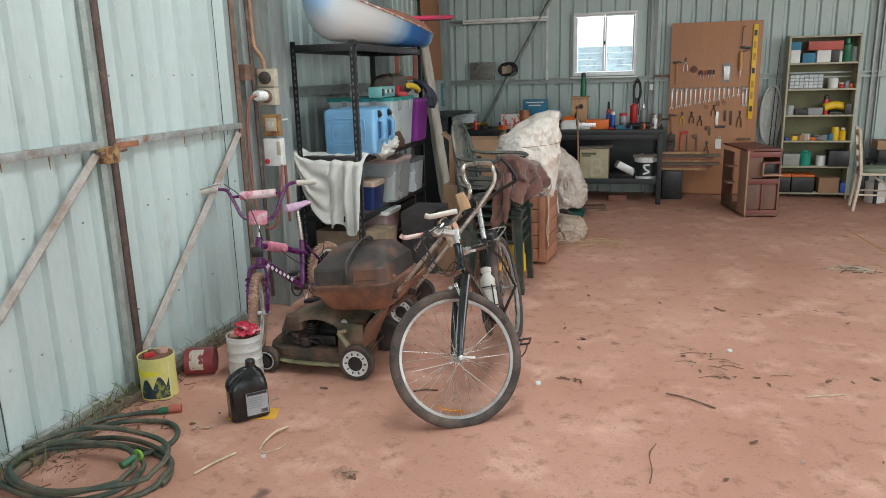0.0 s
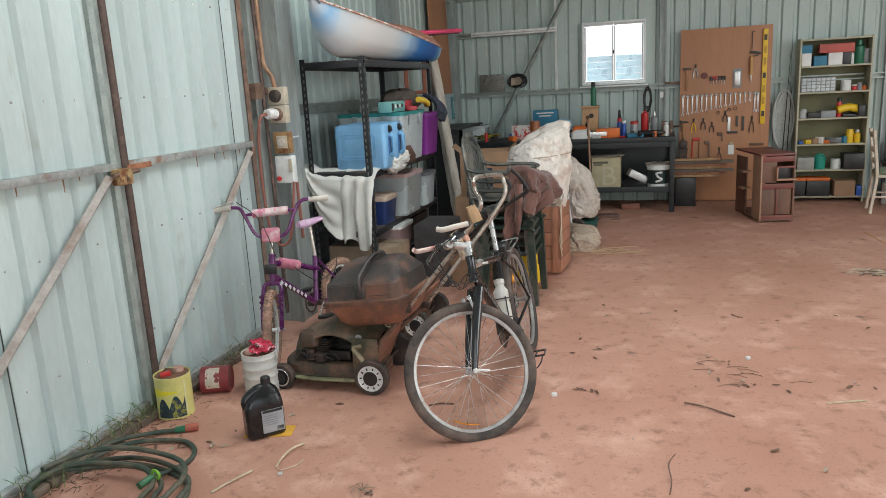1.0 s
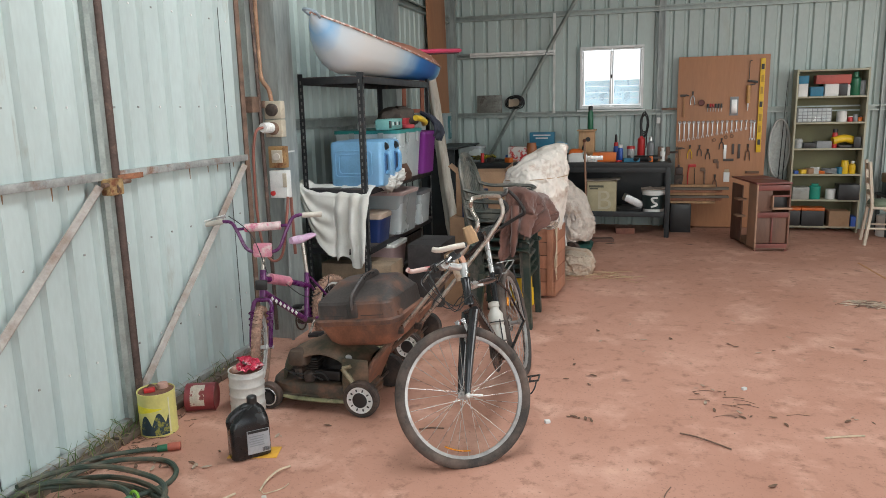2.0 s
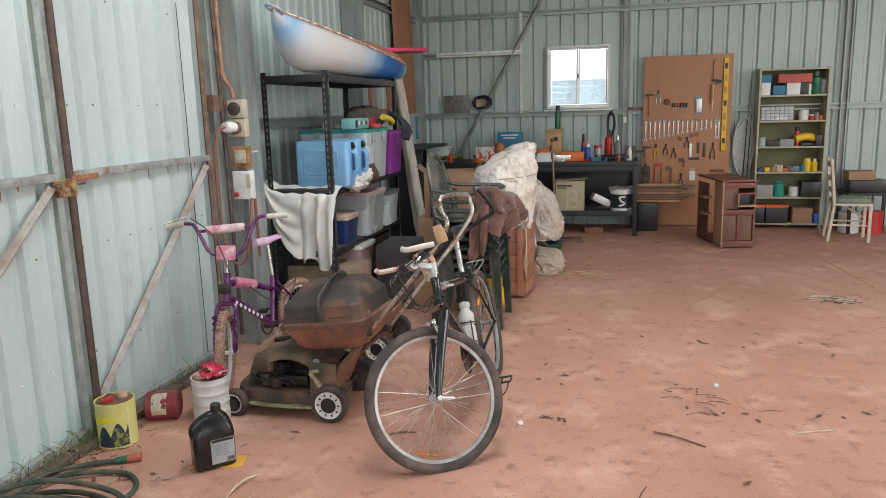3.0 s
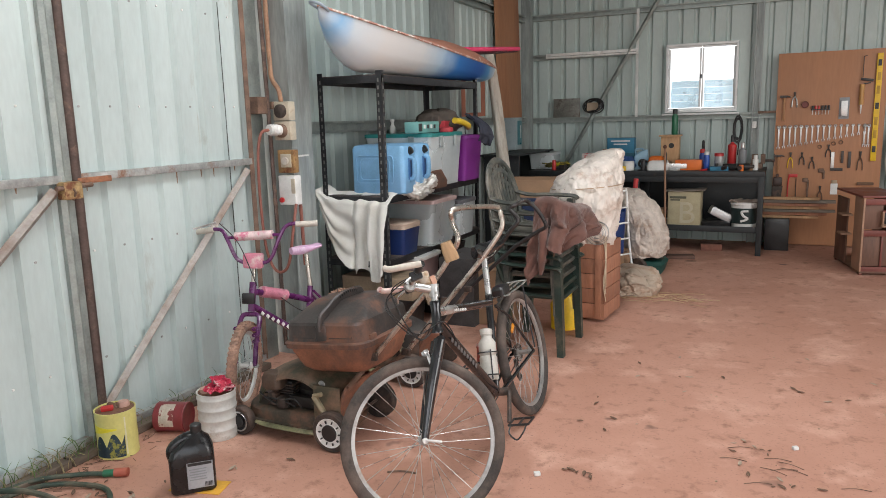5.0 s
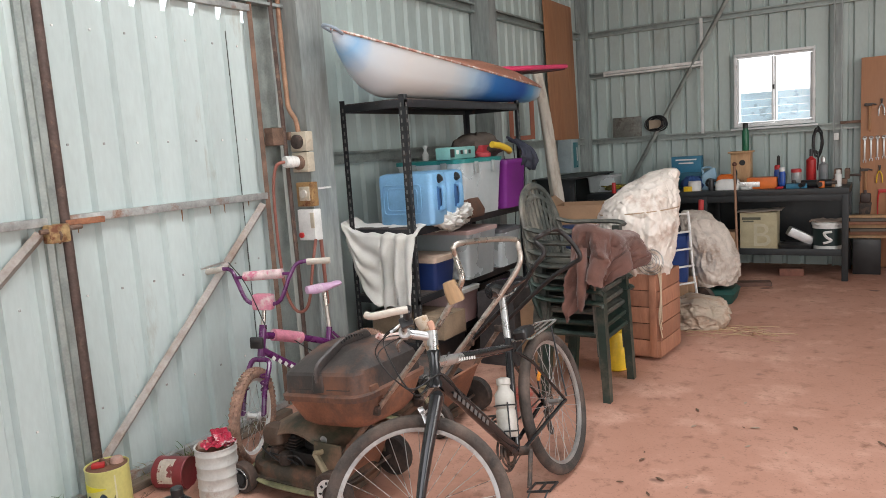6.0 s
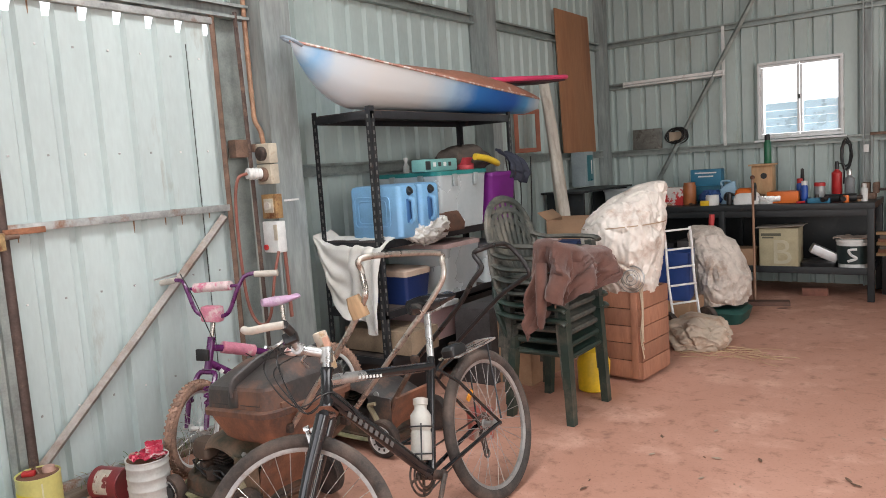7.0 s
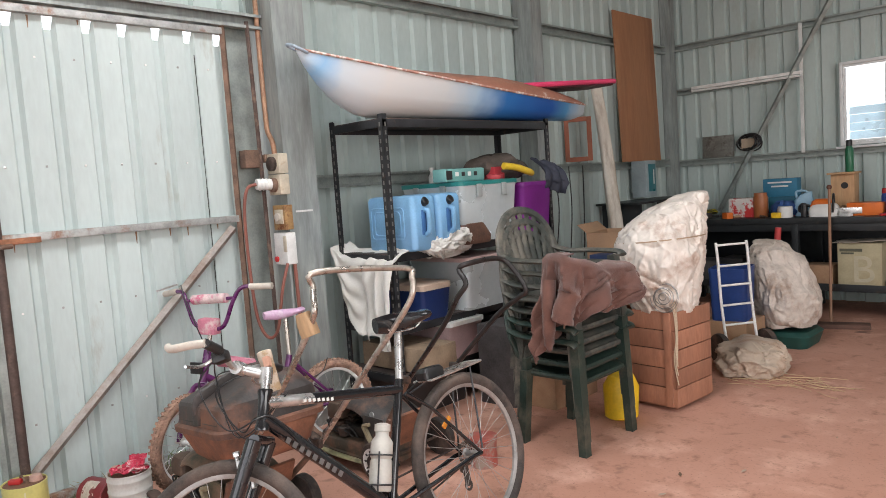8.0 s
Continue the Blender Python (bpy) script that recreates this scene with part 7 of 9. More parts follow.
bmesh.ops.create_uvsphere(bm, u_segments=12, v_segments=8, radius=0.024, matrix=Matrix.Translation((-0.575, 9.72, 1.25)))
part("knob", bm, mat("dark_knob", (0.12, 0.05, 0.03), 0.5), br)
for k in range(4):
    carton("stored_case", (-1.85 + 0.28 * k, 10.0, 0.298), (0.24, 0.34, 0.22 + 0.03 * (k % 3)), black_plastic if k % 2 else bpy.data.materials["charcoal_card"], "dark tool case pushed under the bench", "case")

# ---- plywood tool board ----
board_ply = mat("varnished_plywood", (0.40, 0.19, 0.095), 0.55, 0, 0.09, 3.0, 0.08, 50, (0.31, 0.14, 0.065), 2.0, 0.5, 0.75, (1, 1, 0.14))
tb = thing("tool_board", "varnished plywood tool board leaning on the wall", "tool board", (1.146, 10.60, 0))
part("panel", block((0, 0.012, 1.155), (1.13, 0.018, 2.28), 0.002), board_ply, tb)
FY = 10.601


def bx_(cx):
    return 0.415 + cx / 300.2


def bz_(cy):
    return 2.523 - cy / 280.8


def hung(name, label, cx, cy, cat):
    return thing(name, label, cat, (bx_(cx), FY - 0.002, bz_(cy)), group="tools on the board")


def spanner(cx, cy, L, k):
    t = hung("spanner", "bright steel combination spanner on the board", cx, cy, "spanner")
    part("shaft", block((0, -0.006, -L / 2), (0.010 + L * 0.03, 0.006, L), 0.002), steel, t)
    bm = B()
    ring(bm, (0, -0.006, 0.0), (0, 1, 0), 0.008 + L * 0.035, 0.004 + L * 0.01, 14, 6)
    part("ring_end", bm, steel, t)
    bm = B()
    for s in (-1, 1):
        box(bm, (s * (0.007 + L * 0.025), -0.006, -L - 0.008), (0.008, 0.007, 0.03), 0.002, roty(s * 8))
    part("open_end", bm, steel, t)


for k in range(16):
    spanner(62 + 18.0 * k, 306 - 0.2 * k, 0.24 - 0.0105 * k, k)
for k, cx in enumerate((332, 344)):
    spanner(cx, 306, 0.22, k)


def hammer(cx, cy, L, label):
    t = hung("hammer", label, cx, cy, "hammer")
    part("handle", block((0, -0.012, -L / 2), (0.024, 0.018, L), 0.006), wood_h, t)
    bm = B()
    box(bm, (0.0, -0.014, 0.01), (0.05, 0.026, 0.028), 0.006)
    box(bm, (0.04, -0.014, 0.012), (0.05, 0.02, 0.016), 0.005, roty(18))
    box(bm, (-0.036, -0.014, 0.01), (0.03, 0.03, 0.032), 0.006)
    part("head", bm, dark_tool, t)


hammer(75, 208, 0.27, "claw hammer with wooden handle on the board")
hammer(66, 405, 0.20, "small hammer with wooden handle on the board")


def pliers(cx, cy, L, m, label):
    t = hung("pliers", label, cx, cy, "pliers")
    for s in (-1, 1):
        part("grip", rod(smooth_line([(0, -0.01, -L * 0.3), (s * 0.022, -0.01, -L * 0.55), (s * 0.028, -0.01, -L)], 4), 0.007, 6), m, t)
        part("jaw", rod([(0, -0.01, -L * 0.3), (s * 0.008, -0.01, 0)], 0.007, 6), dark_tool, t)


pliers(105, 390, 0.19, yellow_p, "yellow handled pliers on the board")
pliers(142, 390, 0.15, dark_tool, "dark steel pliers on the board")
pliers(175, 405, 0.14, dark_tool, "small dark pliers on the board")
pliers(225, 365, 0.15, dark_tool, "dark adjustable pliers on the board")
pliers(325, 388, 0.22, rusty_steel, "rusty steel calipers on the board")
pliers(206, 502, 0.20, rusty_steel, "rusty tin snips on the board")
pliers(108, 190, 0.18, steel, "bright locking pliers on the board")
t = hung("tape_measure", "dark round tape measure on the board", 142, 233, "tape measure")
bm = B()
lathe(bm, [(0.001, 0), (0.036, 0), (0.04, 0.008), (0.04, 0.03), (0.036, 0.036), (0.001, 0.036)], 20, rotx(90))
part("case", bm, mat("maroon_case", (0.12, 0.03, 0.025), 0.5), t)
t = hung("screwdriver_rack", "rack of red and black screwdrivers on the board", 192, 250, "rack")
part("rail", block((0, -0.014, 0), (0.20, 0.028, 0.012), 0.002), dark_tool, t)
for k in range(6):
    d = part("screwdriver", rod([(-0.085 + k * 0.034, -0.016, 0.045), (-0.085 + k * 0.034, -0.016, -0.01)], 0.012, 8), red_p if k in (1, 2) else black_plastic, t)
    part("blade", rod([(-0.085 + k * 0.034, -0.016, -0.01), (-0.085 + k * 0.034, -0.016, -0.06)], 0.004, 6), steel, d)
t = hung("blister_pack", "grey carded tool pack on the board", 265, 248, "pack")
part("card", block((0, -0.003, 0), (0.105, 0.006, 0.245), 0.001), grey_p, t)
part("bubble", block((0, -0.014, -0.005), (0.07, 0.02, 0.18), 0.008), steel, t)
t = hung("caulking_gun", "black caulking gun with yellow tube on the board", 315, 160, "caulking gun")
part("rod", rod([(0, -0.02, 0.26), (0, -0.02, 0.03)], 0.005, 6), dark_tool, t)
part("hook", rod([(0, -0.02, 0.26), (0.03, -0.02, 0.268)], 0.005, 6), dark_tool, t)
part("grip", block((0.045, -0.02, -0.0), (0.13, 0.025, 0.03), 0.008, roty(10)), black_plastic, t)
part("trigger", block((0.03, -0.02, -0.045), (0.11, 0.015, 0.014), 0.004, roty(-12)), black_plastic, t)
part("cartridge", rod([(0, -0.024, -0.05), (0, -0.024, -0.28)], 0.024, 12), mat("amber_tube", (0.55, 0.30, 0.10), 0.5), t)
part("nozzle", rod([(0, -0.024, -0.28), (0, -0.024, -0.38)], 0.008, 8, radii=[0.012, 0.004]), white_p, t)
t = hung("spirit_level", "long yellow spirit level on the board", 363, 249, "level")
part("beam", block((0, -0.012, 0), (0.058, 0.022, 1.21), 0.003), yellow_p, t)
for z in (0.50, 0.02, -0.47):
    part("vial", block((0, -0.0245, z), (0.036, 0.004, 0.07), 0.002), black_plastic, t)
for z in (0.35, 0.2, -0.15, -0.3):
    part("window", block((0, -0.0245, z), (0.03, 0.003, 0.09), 0.001), mat("dull_yellow", (0.45, 0.26, 0.02), 0.5) if "dull_yellow" not in bpy.data.materials else bpy.data.materials["dull_yellow"], t)
for cx, cy in ((197, 372), (240, 362), (262, 358)):
    t = hung("ring_clip", "small rusty ring clip on the board", cx, cy, "clip")
    bm = B()
    ring(bm, (0, -0.006, 0), (0, 1, 0), 0.02, 0.005, 16, 6)
    part("loop", bm, rusty_steel, t)
t = hung("try_square", "steel try square with dark stock on the board", 250, 420, "square")
part("blade", block((-0.035, -0.006, 0.0), (0.035, 0.005, 0.21), 0.001), steel, t)
part("stock", block((0.012, -0.010, -0.095), (0.13, 0.016, 0.032), 0.003), dark_tool, t)
part("edge_piece", block((0.065, -0.008, 0.05), (0.028, 0.010, 0.14), 0.002), dark_tool, t)
t = hung("sharpening_bar", "dark steel bar with holes on the board", 292, 415, "bar")
part("bar", block((0, -0.006, 0), (0.032, 0.01, 0.19), 0.003), dark_tool, t)
t = hung("handsaw", "handsaw with dark handle on the board", 68, 520, "saw")
bm = B()
loft(bm, [[Vector((x, y, z)) for x, z in ((-0.065, 0.06), (0.055, 0.06), (0.03, -0.17), (-0.065, -0.17))] for y in (-0.008, -0.005)])
part("blade", bm, grimy_metal, t)
bm = B()
box(bm, (-0.005, -0.014, 0.11), (0.10, 0.024, 0.11), 0.02)
box(bm, (-0.01, -0.014, 0.175), (0.03, 0.02, 0.05), 0.006)
part("handle", bm, mat("dark_saw_handle", (0.05, 0.03, 0.025), 0.5), t)
t = hung("hacksaw", "red framed hacksaw on the board", 115, 520, "saw")
part("frame", rod(smooth_line([(-0.03, -0.012, 0.18), (-0.045, -0.012, 0.10), (-0.045, -0.012, -0.14), (-0.03, -0.012, -0.20), (0.04, -0.012, -0.21)], 4), 0.008, 6), red_p, t)
part("blade", rod([(0.04, -0.012, 0.15), (0.045, -0.012, -0.21)], 0.005, 4), grimy_metal, t)
part("handle", block((0.005, -0.014, 0.185), (0.10, 0.022, 0.04), 0.01), red_p, t)
for cx, cy, L in ((163, 525, 0.30), (212, 465, 0.10)):
    t = hung("wrench", "rusty adjustable wrench on the board", cx, cy, "wrench")
    part("shaft", block((0.01, -0.008, 0), (0.022, 0.012, L), 0.003), rusty_steel, t)
    part("jaw", block((-0.02, -0.009, L / 2), (0.06, 0.016, 0.05), 0.008), rusty_steel, t)
t = hung("paper_tag", "white paper tag pinned on the board", 250, 512, "tag")
part("sheet", block((0, -0.002, 0), (0.075, 0.003, 0.13), 0.0005), white_p, t)
part("clip", block((0, -0.006, 0.085), (0.06, 0.008, 0.04), 0.002), mat("tan_clip", (0.4, 0.3, 0.2), 0.6), t)
t = hung("rasp", "brown wooden plane hanging on the board", 345, 493, "plane")
part("body", block((0, -0.02, 0), (0.17, 0.035, 0.03), 0.006), mat("dark_rasp_wood", (0.13, 0.07, 0.04), 0.6), t)

# ---- open shelf of odds and ends ----
sage = mat("cream_green_paint", (0.42, 0.40, 0.29), 0.55, 0, 0.1, 5, 0.08, 60, (0.36, 0.30, 0.20), 4, 0.56, 0.72)
sh = thing("bookcase", "tall cream painted shelf unit full of hardware", "shelf unit", (2.43, 10.58, 0))
for s in (-1, 1):
    part("side", block((s * 0.405, 0, 1.04), (0.022, 0.28, 2.08), 0.003), sage, sh)
part("back", block((0, 0.138, 1.04), (0.79, 0.008, 2.06), 0), mat("olive_back_board", (0.15, 0.145, 0.075), 0.7, 0, 0.12, 4, 0.06), sh)
LV = (0.08, 0.425, 0.755, 1.085, 1.415, 1.74)
for z in LV + (2.07,):
    part("shelf", block((0, 0, z - 0.011), (0.786, 0.27, 0.022), 0.003), sage, sh)
def on(k, x):
    return (2.43 + x, 10.54, LV[k])
palette = [red_p, blue_p, white_p, grey_p, black_plastic, yellow_p, orange_p, cyan_p, green_p, card, rusty_steel]
carton("small_carton", on(5, -0.33), (0.11, 0.14, 0.16), white_p, "white and blue small carton on the shelf")
carton("small_carton", (2.10, 10.54, LV[5] + 0.16), (0.12, 0.14, 0.10), cyan_p, "blue small carton stacked on another")
carton("small_carton", on(5, -0.17), (0.15, 0.14, 0.12), cyan_p, "pale blue small carton on the shelf")
carton("red_case", (2.44, 10.54, LV[5] + 0.15), (0.40, 0.16, 0.11), mat("faded_red_case", (0.42, 0.08, 0.06), 0.5), "faded red tool case lying on the cartons", rz=0)
carton("small_carton", on(5, 0.0), (0.16, 0.13, 0.15), white_p, "white printed carton on the shelf")
carton("black_case", on(5, 0.13), (0.10, 0.13, 0.15), black_plastic, "black plastic case on the shelf", "case")
can("white_bottle", on(5, 0.20), 0.03, 0.15, white_p, "white bottle on the shelf", "bottle", red_p)
can("green_jug", on(5, 0.275), 0.06, 0.25, green_p, "dark green plastic jug on the shelf", "jug", green_p, 0.5)
can("grey_jar", on(5, 0.36), 0.04, 0.16, grey_p, "grey jar on the shelf", "jar", grey_p, 0.9)
dcab = thing("parts_cabinet", "grey cabinet of small parts drawers on the shelf", "drawer cabinet", on(4, -0.18))
part("case", block((0, 0.02, 0.09), (0.40, 0.18, 0.18), 0.003), grey_p, dcab)
for r in range(4):
    for c in range(7):
        part("drawer", block((-0.165 + c * 0.055, -0.073, 0.028 + r * 0.042), (0.048, 0.012, 0.035), 0.002), clear_plastic, dcab)
can("white_tub", on(4, 0.15), 0.06, 0.13, white_p, "white tub with dark label on the shelf", "tub", None, 0.95)
for k, x in enumerate((0.25, 0.31, 0.36)):
    can("jar", on(4, x), 0.03, 0.06 + 0.02 * (k % 2), palette[(k * 3) % 11], "small jar on the shelf", "jar", palette[(k + 2) % 11], 0.9)
can("jar", on(3, -0.33), 0.05, 0.12, mat("hazy_jar", (0.4, 0.42, 0.42), 0.3), "hazy glass jar on the shelf", "jar", None, 0.8)
carton("black_case", on(3, -0.20), (0.16, 0.14, 0.07), black_plastic, "black plastic case on the shelf", "case")
carton("grey_case", on(3, -0.05), (0.18, 0.14, 0.09), grey_p, "grey tool case on the shelf", "case", 8)
sd = thing("sander", "yellow power sander on the shelf", "sander", on(3, 0.20), 10)
part("body", rod(smooth_line([(-0.14, 0, 0.09), (0, 0, 0.12), (0.12, 0, 0.09)], 4), 0.05, 10), yellow_p, sd)
part("base_plate", block((0.02, 0, 0.02), (0.2, 0.1, 0.03), 0.006), black_plastic, sd)
can("spray_can", on(3, 0.09), 0.032, 0.21, red_p, "red and white spray can on the shelf", "can", black_plastic, 0.85)
carton("black_case", on(3, 0.34), (0.08, 0.14, 0.14), black_plastic, "narrow black case on the shelf", "case")
for k in range(8):
    x = -0.34 + k * 0.075
    carton("odd_part", on(2, x), (0.05 + 0.02 * (k % 3), 0.1, 0.04 + 0.03 * ((k * 5) % 4) / 2), palette[(k * 4 + 1) % 11], "small hardware part on the shelf", "part", 17 * k)
bm = B()
for k in range(4):
    ring(bm, (0, 0, 0.02 + 0.012 * k), (0.1, 0, 1), 0.07 + 0.004 * k, 0.008, 24, 6)
solid("cord_coil", bm, grey_p, "grey cord coil on the shelf", "cord", on(2, 0.05))
can("yellow_can", on(2, 0.23), 0.045, 0.17, yellow_p, "yellow oil can on the shelf", "can", None, 0.9)
can("yellow_can", on(2, 0.32), 0.04, 0.14, yellow_p, "yellow spray bottle with white head", "can", white_p, 0.5)
can("green_jug", on(1, -0.10), 0.07, 0.20, mat("sea_green_plastic", (0.03, 0.30, 0.22), 0.4), "sea green watering jug on the shelf", "jug", None, 0.6)
can("white_tub", on(1, 0.09), 0.06, 0.13, white_p, "white plastic tub on the shelf", "tub", None, 1.0)
carton("clear_box", on(1, -0.28), (0.2, 0.2, 0.16), mat("hazy_box", (0.30, 0.30, 0.27), 0.3), "hazy clear box on the shelf")
carton("black_crate", on(1, 0.28), (0.24, 0.24, 0.20), black_plastic, "black parts crate on the shelf", "crate")
for x, w in ((-0.34, 0.14), (-0.12, 0.27)):
    c = carton("tool_tub", on(0, x), (w, 0.22, 0.2), black_plastic, "black tool tub with orange lid", "tub")
    part("lid", block((0, 0, 0.22), (w + 0.01, 0.23, 0.035), 0.006), orange_p, c)
carton("cardboard_box", on(0, 0.19), (0.24, 0.24, 0.2), card, "brown cardboard box on the bottom shelf")
carton("blue_box", on(0, 0.36), (0.06, 0.2, 0.13), blue_p, "blue box on the bottom shelf")

# landing net and rods between board and shelf
ln = thing("landing_net", "grey fishing net with rods leaning on the wall", "fishing net", (1.88, 10.60, 0))
bm = B()
ov = [Vector((0.125 * math.cos(a), 0, 1.08 + 0.38 * math.sin(a))) for a in np.linspace(0, 2 * math.pi, 40, endpoint=False)]
tube(bm, ov, 0.012, 8, True)
part("hoop", bm, mat("grey_hoop", (0.42, 0.42, 0.40), 0.5), ln)
bm = B()
sheet(bm, 16, 24, lambda u, v: (0.115 * (2 * u - 1) * math.sin(math.pi * (0.04 + 0.92 * v)), 0.03 + 0.02 * wob((u * 5, v * 8, 0), 1), 1.08 + 0.37 * math.cos(math.pi * (0.04 + 0.92 * v))), 0.006)
part("mesh_bag", bm, mat("grey_netting", (0.40, 0.42, 0.40), 0.9, 0, 0.1, 30, 0.4), ln)
part("handle", rod([(0, 0, 0.70), (-0.02, -0.06, 0.0)], 0.012, 8), black_plastic, ln)
for k, (x0, x1, z) in enumerate(((-0.03, 0.09, 1.95), (0.03, 0.06, 1.5))):
    fr = thing("fishing_rod", "thin black fishing rod leaning on the wall", "fishing rod", (1.88 + x0, 10.50, 0), group="fishing rods")
    part("blank", rod([(0, 0, 0), (x1, 0.14, z)], 0.006, 6, radii=[0.011, 0.003]), black_plastic, fr)
    part("grip", rod([(0.0, 0.0, 0.02), (x1 * 0.15, 0.02, z * 0.15)], 0.014, 8), dark_tool, fr)
solid("shelf_ledge", block((0, 0, 0), (0.20, 0.06, 0.03), 0.004), rusty_steel, "rusty steel ledge on the wall post", "ledge", (0.48, 10.66, 1.62))

# ---- broken brown cabinet ----
maroon = mat("maroon_lacquer", (0.17, 0.045, 0.035), 0.45, 0, 0.15, 6, 0.08)
brown_ply = mat("stained_brown_panel", (0.15, 0.075, 0.05), 0.6, 0, 0.2, 6, 0.12, 60, (0.08, 0.045, 0.035), 4, 0.5, 0.7, (1, 1, 0.2))
tan_side = mat("faded_tan_side", (0.34, 0.20, 0.13), 0.65, 0, 0.12, 5, 0.1)
cb = thing("drawer_cabinet", "old maroon drawer cabinet with missing drawers", "cabinet", (1.52, 9.44, 0), 12)
w, d, h = 0.38, 0.86, 0.79
part("top", block((0, 0, h - 0.01), (w + 0.02, d, 0.022), 0.003), maroon, cb)
part("bottom", block((0, 0, 0.03), (w, d, 0.02), 0.002), brown_ply, cb)
part("side_panel", block((w / 2 - 0.009, 0, h / 2), (0.018, d, h - 0.03), 0.002), brown_ply, cb)
part("side_panel", block((-w / 2 + 0.009, -0.30, h / 2), (0.018, 0.26, h - 0.03), 0.002), tan_side, cb)
part("side_panel", block((-w / 2 + 0.009, 0.24, h / 2 - 0.03), (0.018, 0.36, h - 0.10), 0.002), brown_ply, cb)
for z in (h - 0.06, 0.42, 0.055):
    part("rail", block((0, -d / 2 + 0.012, z), (w - 0.036, 0.022, 0.06), 0.002), maroon, cb)
part("door_panel", block((-0.085, -d / 2 + 0.03, 0.24), (0.16, 0.014, 0.30), 0.002), brown_ply, cb)
part("door_panel", block((0.085, -d / 2 + 0.03, 0.24), (0.16, 0.014, 0.30), 0.002), brown_ply, cb)
part("stile", block((0, -d / 2 + 0.016, 0.24), (0.018, 0.02, 0.30), 0.002), maroon, cb)
part("drawer_front", block((-0.09, -d / 2 + 0.02, 0.58), (0.16, 0.016, 0.24), 0.003), brown_ply, cb)
dw = part("drawer", block((0.075, -d / 2 - 0.02, 0.64), (0.20, 0.03, 0.02), 0.002), maroon, cb)
part("drawer_base", block((0.075, -d / 2 - 0.02, 0.50), (0.22, 0.10, 0.018), 0.002), tan_side, dw)
part("drawer_cheek", block((-0.02, -d / 2 - 0.01, 0.57), (0.014, 0.07, 0.14), 0.002), tan_side, dw)
part("drawer_back", block((0.08, -d / 2 + 0.06, 0.57), (0.18, 0.01, 0.14), 0.001), black_plastic, dw)
for z in (0.35, 0.55):
    part("runner", block((-w / 2 - 0.02, 0.05, z), (0.10, 0.16, 0.02), 0.002), tan_side, cb)
for x in (-0.17, 0.17):
    for y in (-0.40, 0.40):
        part("foot", block((x, y, 0.012), (0.03, 0.03, 0.024), 0.002), maroon, cb)

# ---- white ladder-back chair and boxes beside the shelf ----
cw = thing("wooden_chair", "cream painted ladder-back chair with green cushion", "chair", (2.97, 9.72, 0), -98)
cream = mat("cream_chair_paint", (0.58, 0.50, 0.40), 0.55, 0, 0.1, 9, 0.08, 60, (0.40, 0.28, 0.2), 8, 0.6, 0.75)
for x in (-0.19, 0.19):
    part("front_leg", block((x, 0.19, 0.22), (0.036, 0.036, 0.44), 0.006), cream, cw)
    part("rear_leg", rod([(x * 1.05, -0.24, 0.0), (x, -0.19, 0.45), (x * 0.95, -0.25, 0.98)], 0.02, 6), cream, cw)
for z, y in ((0.60, -0.205), (0.74, -0.222), (0.91, -0.243)):
    part("back_rail", block((0, y, z), (0.36, 0.018, 0.06), 0.006), cream, cw)
part("seat", block((0, 0, 0.445), (0.43, 0.42, 0.03), 0.008), cream, cw)
for s in (-1, 1):
    part("stretcher", rod([(s * 0.19, -0.2, 0.2), (s * 0.19, 0.19, 0.2)], 0.011, 6), cream, cw)
part("diagonal_stay", rod([(-0.2, -0.2, 0.5), (-0.19, 0.17, 0.25)], 0.014, 6), cream, cw)
bm = B()
prism(bm, [(0, 0.38, 0.38), (0.02, 0.40, 0.40), (0.05, 0.36, 0.36), (0.06, 0.25, 0.25)], 0.08, 5)
solid("seat_cushion", bm, mat("sage_green_fabric", (0.20, 0.24, 0.17), 0.9, 0, 0.1, 12, 0.3), "sage green cushion on the chair", "cushion", (2.97, 9.72, 0.462))
tb2 = thing("side_table", "dark low table beside the shelf unit", "table", (3.35, 10.35, 0))
part("table_top", block((0, 0, 0.50), (0.60, 0.5, 0.03), 0.004), bench_steel, tb2)
for x in (-0.26, 0.26):
    for y in (-0.21, 0.21):
        part("leg", block((x, y, 0.2425), (0.04, 0.04, 0.485), 0.003), bench_steel, tb2)
carton("tool_case", (3.30, 10.30, 0.516), (0.44, 0.3, 0.15), black_plastic, "black hard tool case on the low table", "case")
carton("cardboard_box", (3.22, 10.32, 0.667), (0.30, 0.26, 0.11), card, "brown cardboard box on a tool case")
can("white_bin", (3.12, 10.25, 0), 0.12, 0.26, white_p, "white plastic bucket under the low table", "bucket", None, 1.0)
can("red_bin", (3.38, 10.22, 0), 0.12, 0.28, red_p, "red plastic bucket under the low table", "bucket", None, 1.0)

# ---- fittings on the walls ----
fl = thing("fluorescent_batten", "unlit white fluorescent batten on the back wall", "lamp", (-1.685, 10.66, 2.43), 0)
part("housing", block((0, 0.0, 0.02), (1.22, 0.05, 0.035), 0.004), white_paint, fl)
part("tube", rod([(-0.59, -0.02, -0.015), (0.59, -0.02, -0.015)], 0.014, 10), mat("milky_tube", (0.75, 0.76, 0.74), 0.25), fl)
for x in (-0.6, 0.6):
    part("end_cap", block((x, -0.018, -0.005), (0.018, 0.035, 0.045), 0.003), white_paint, fl)
part("supply_cable", rod(smooth_line([(-0.60, 0.02, 0.02), (-0.75, 0.03, 0.015), (-0.86, 0.03, 0.05)], 4), 0.008, 6), galv, fl)
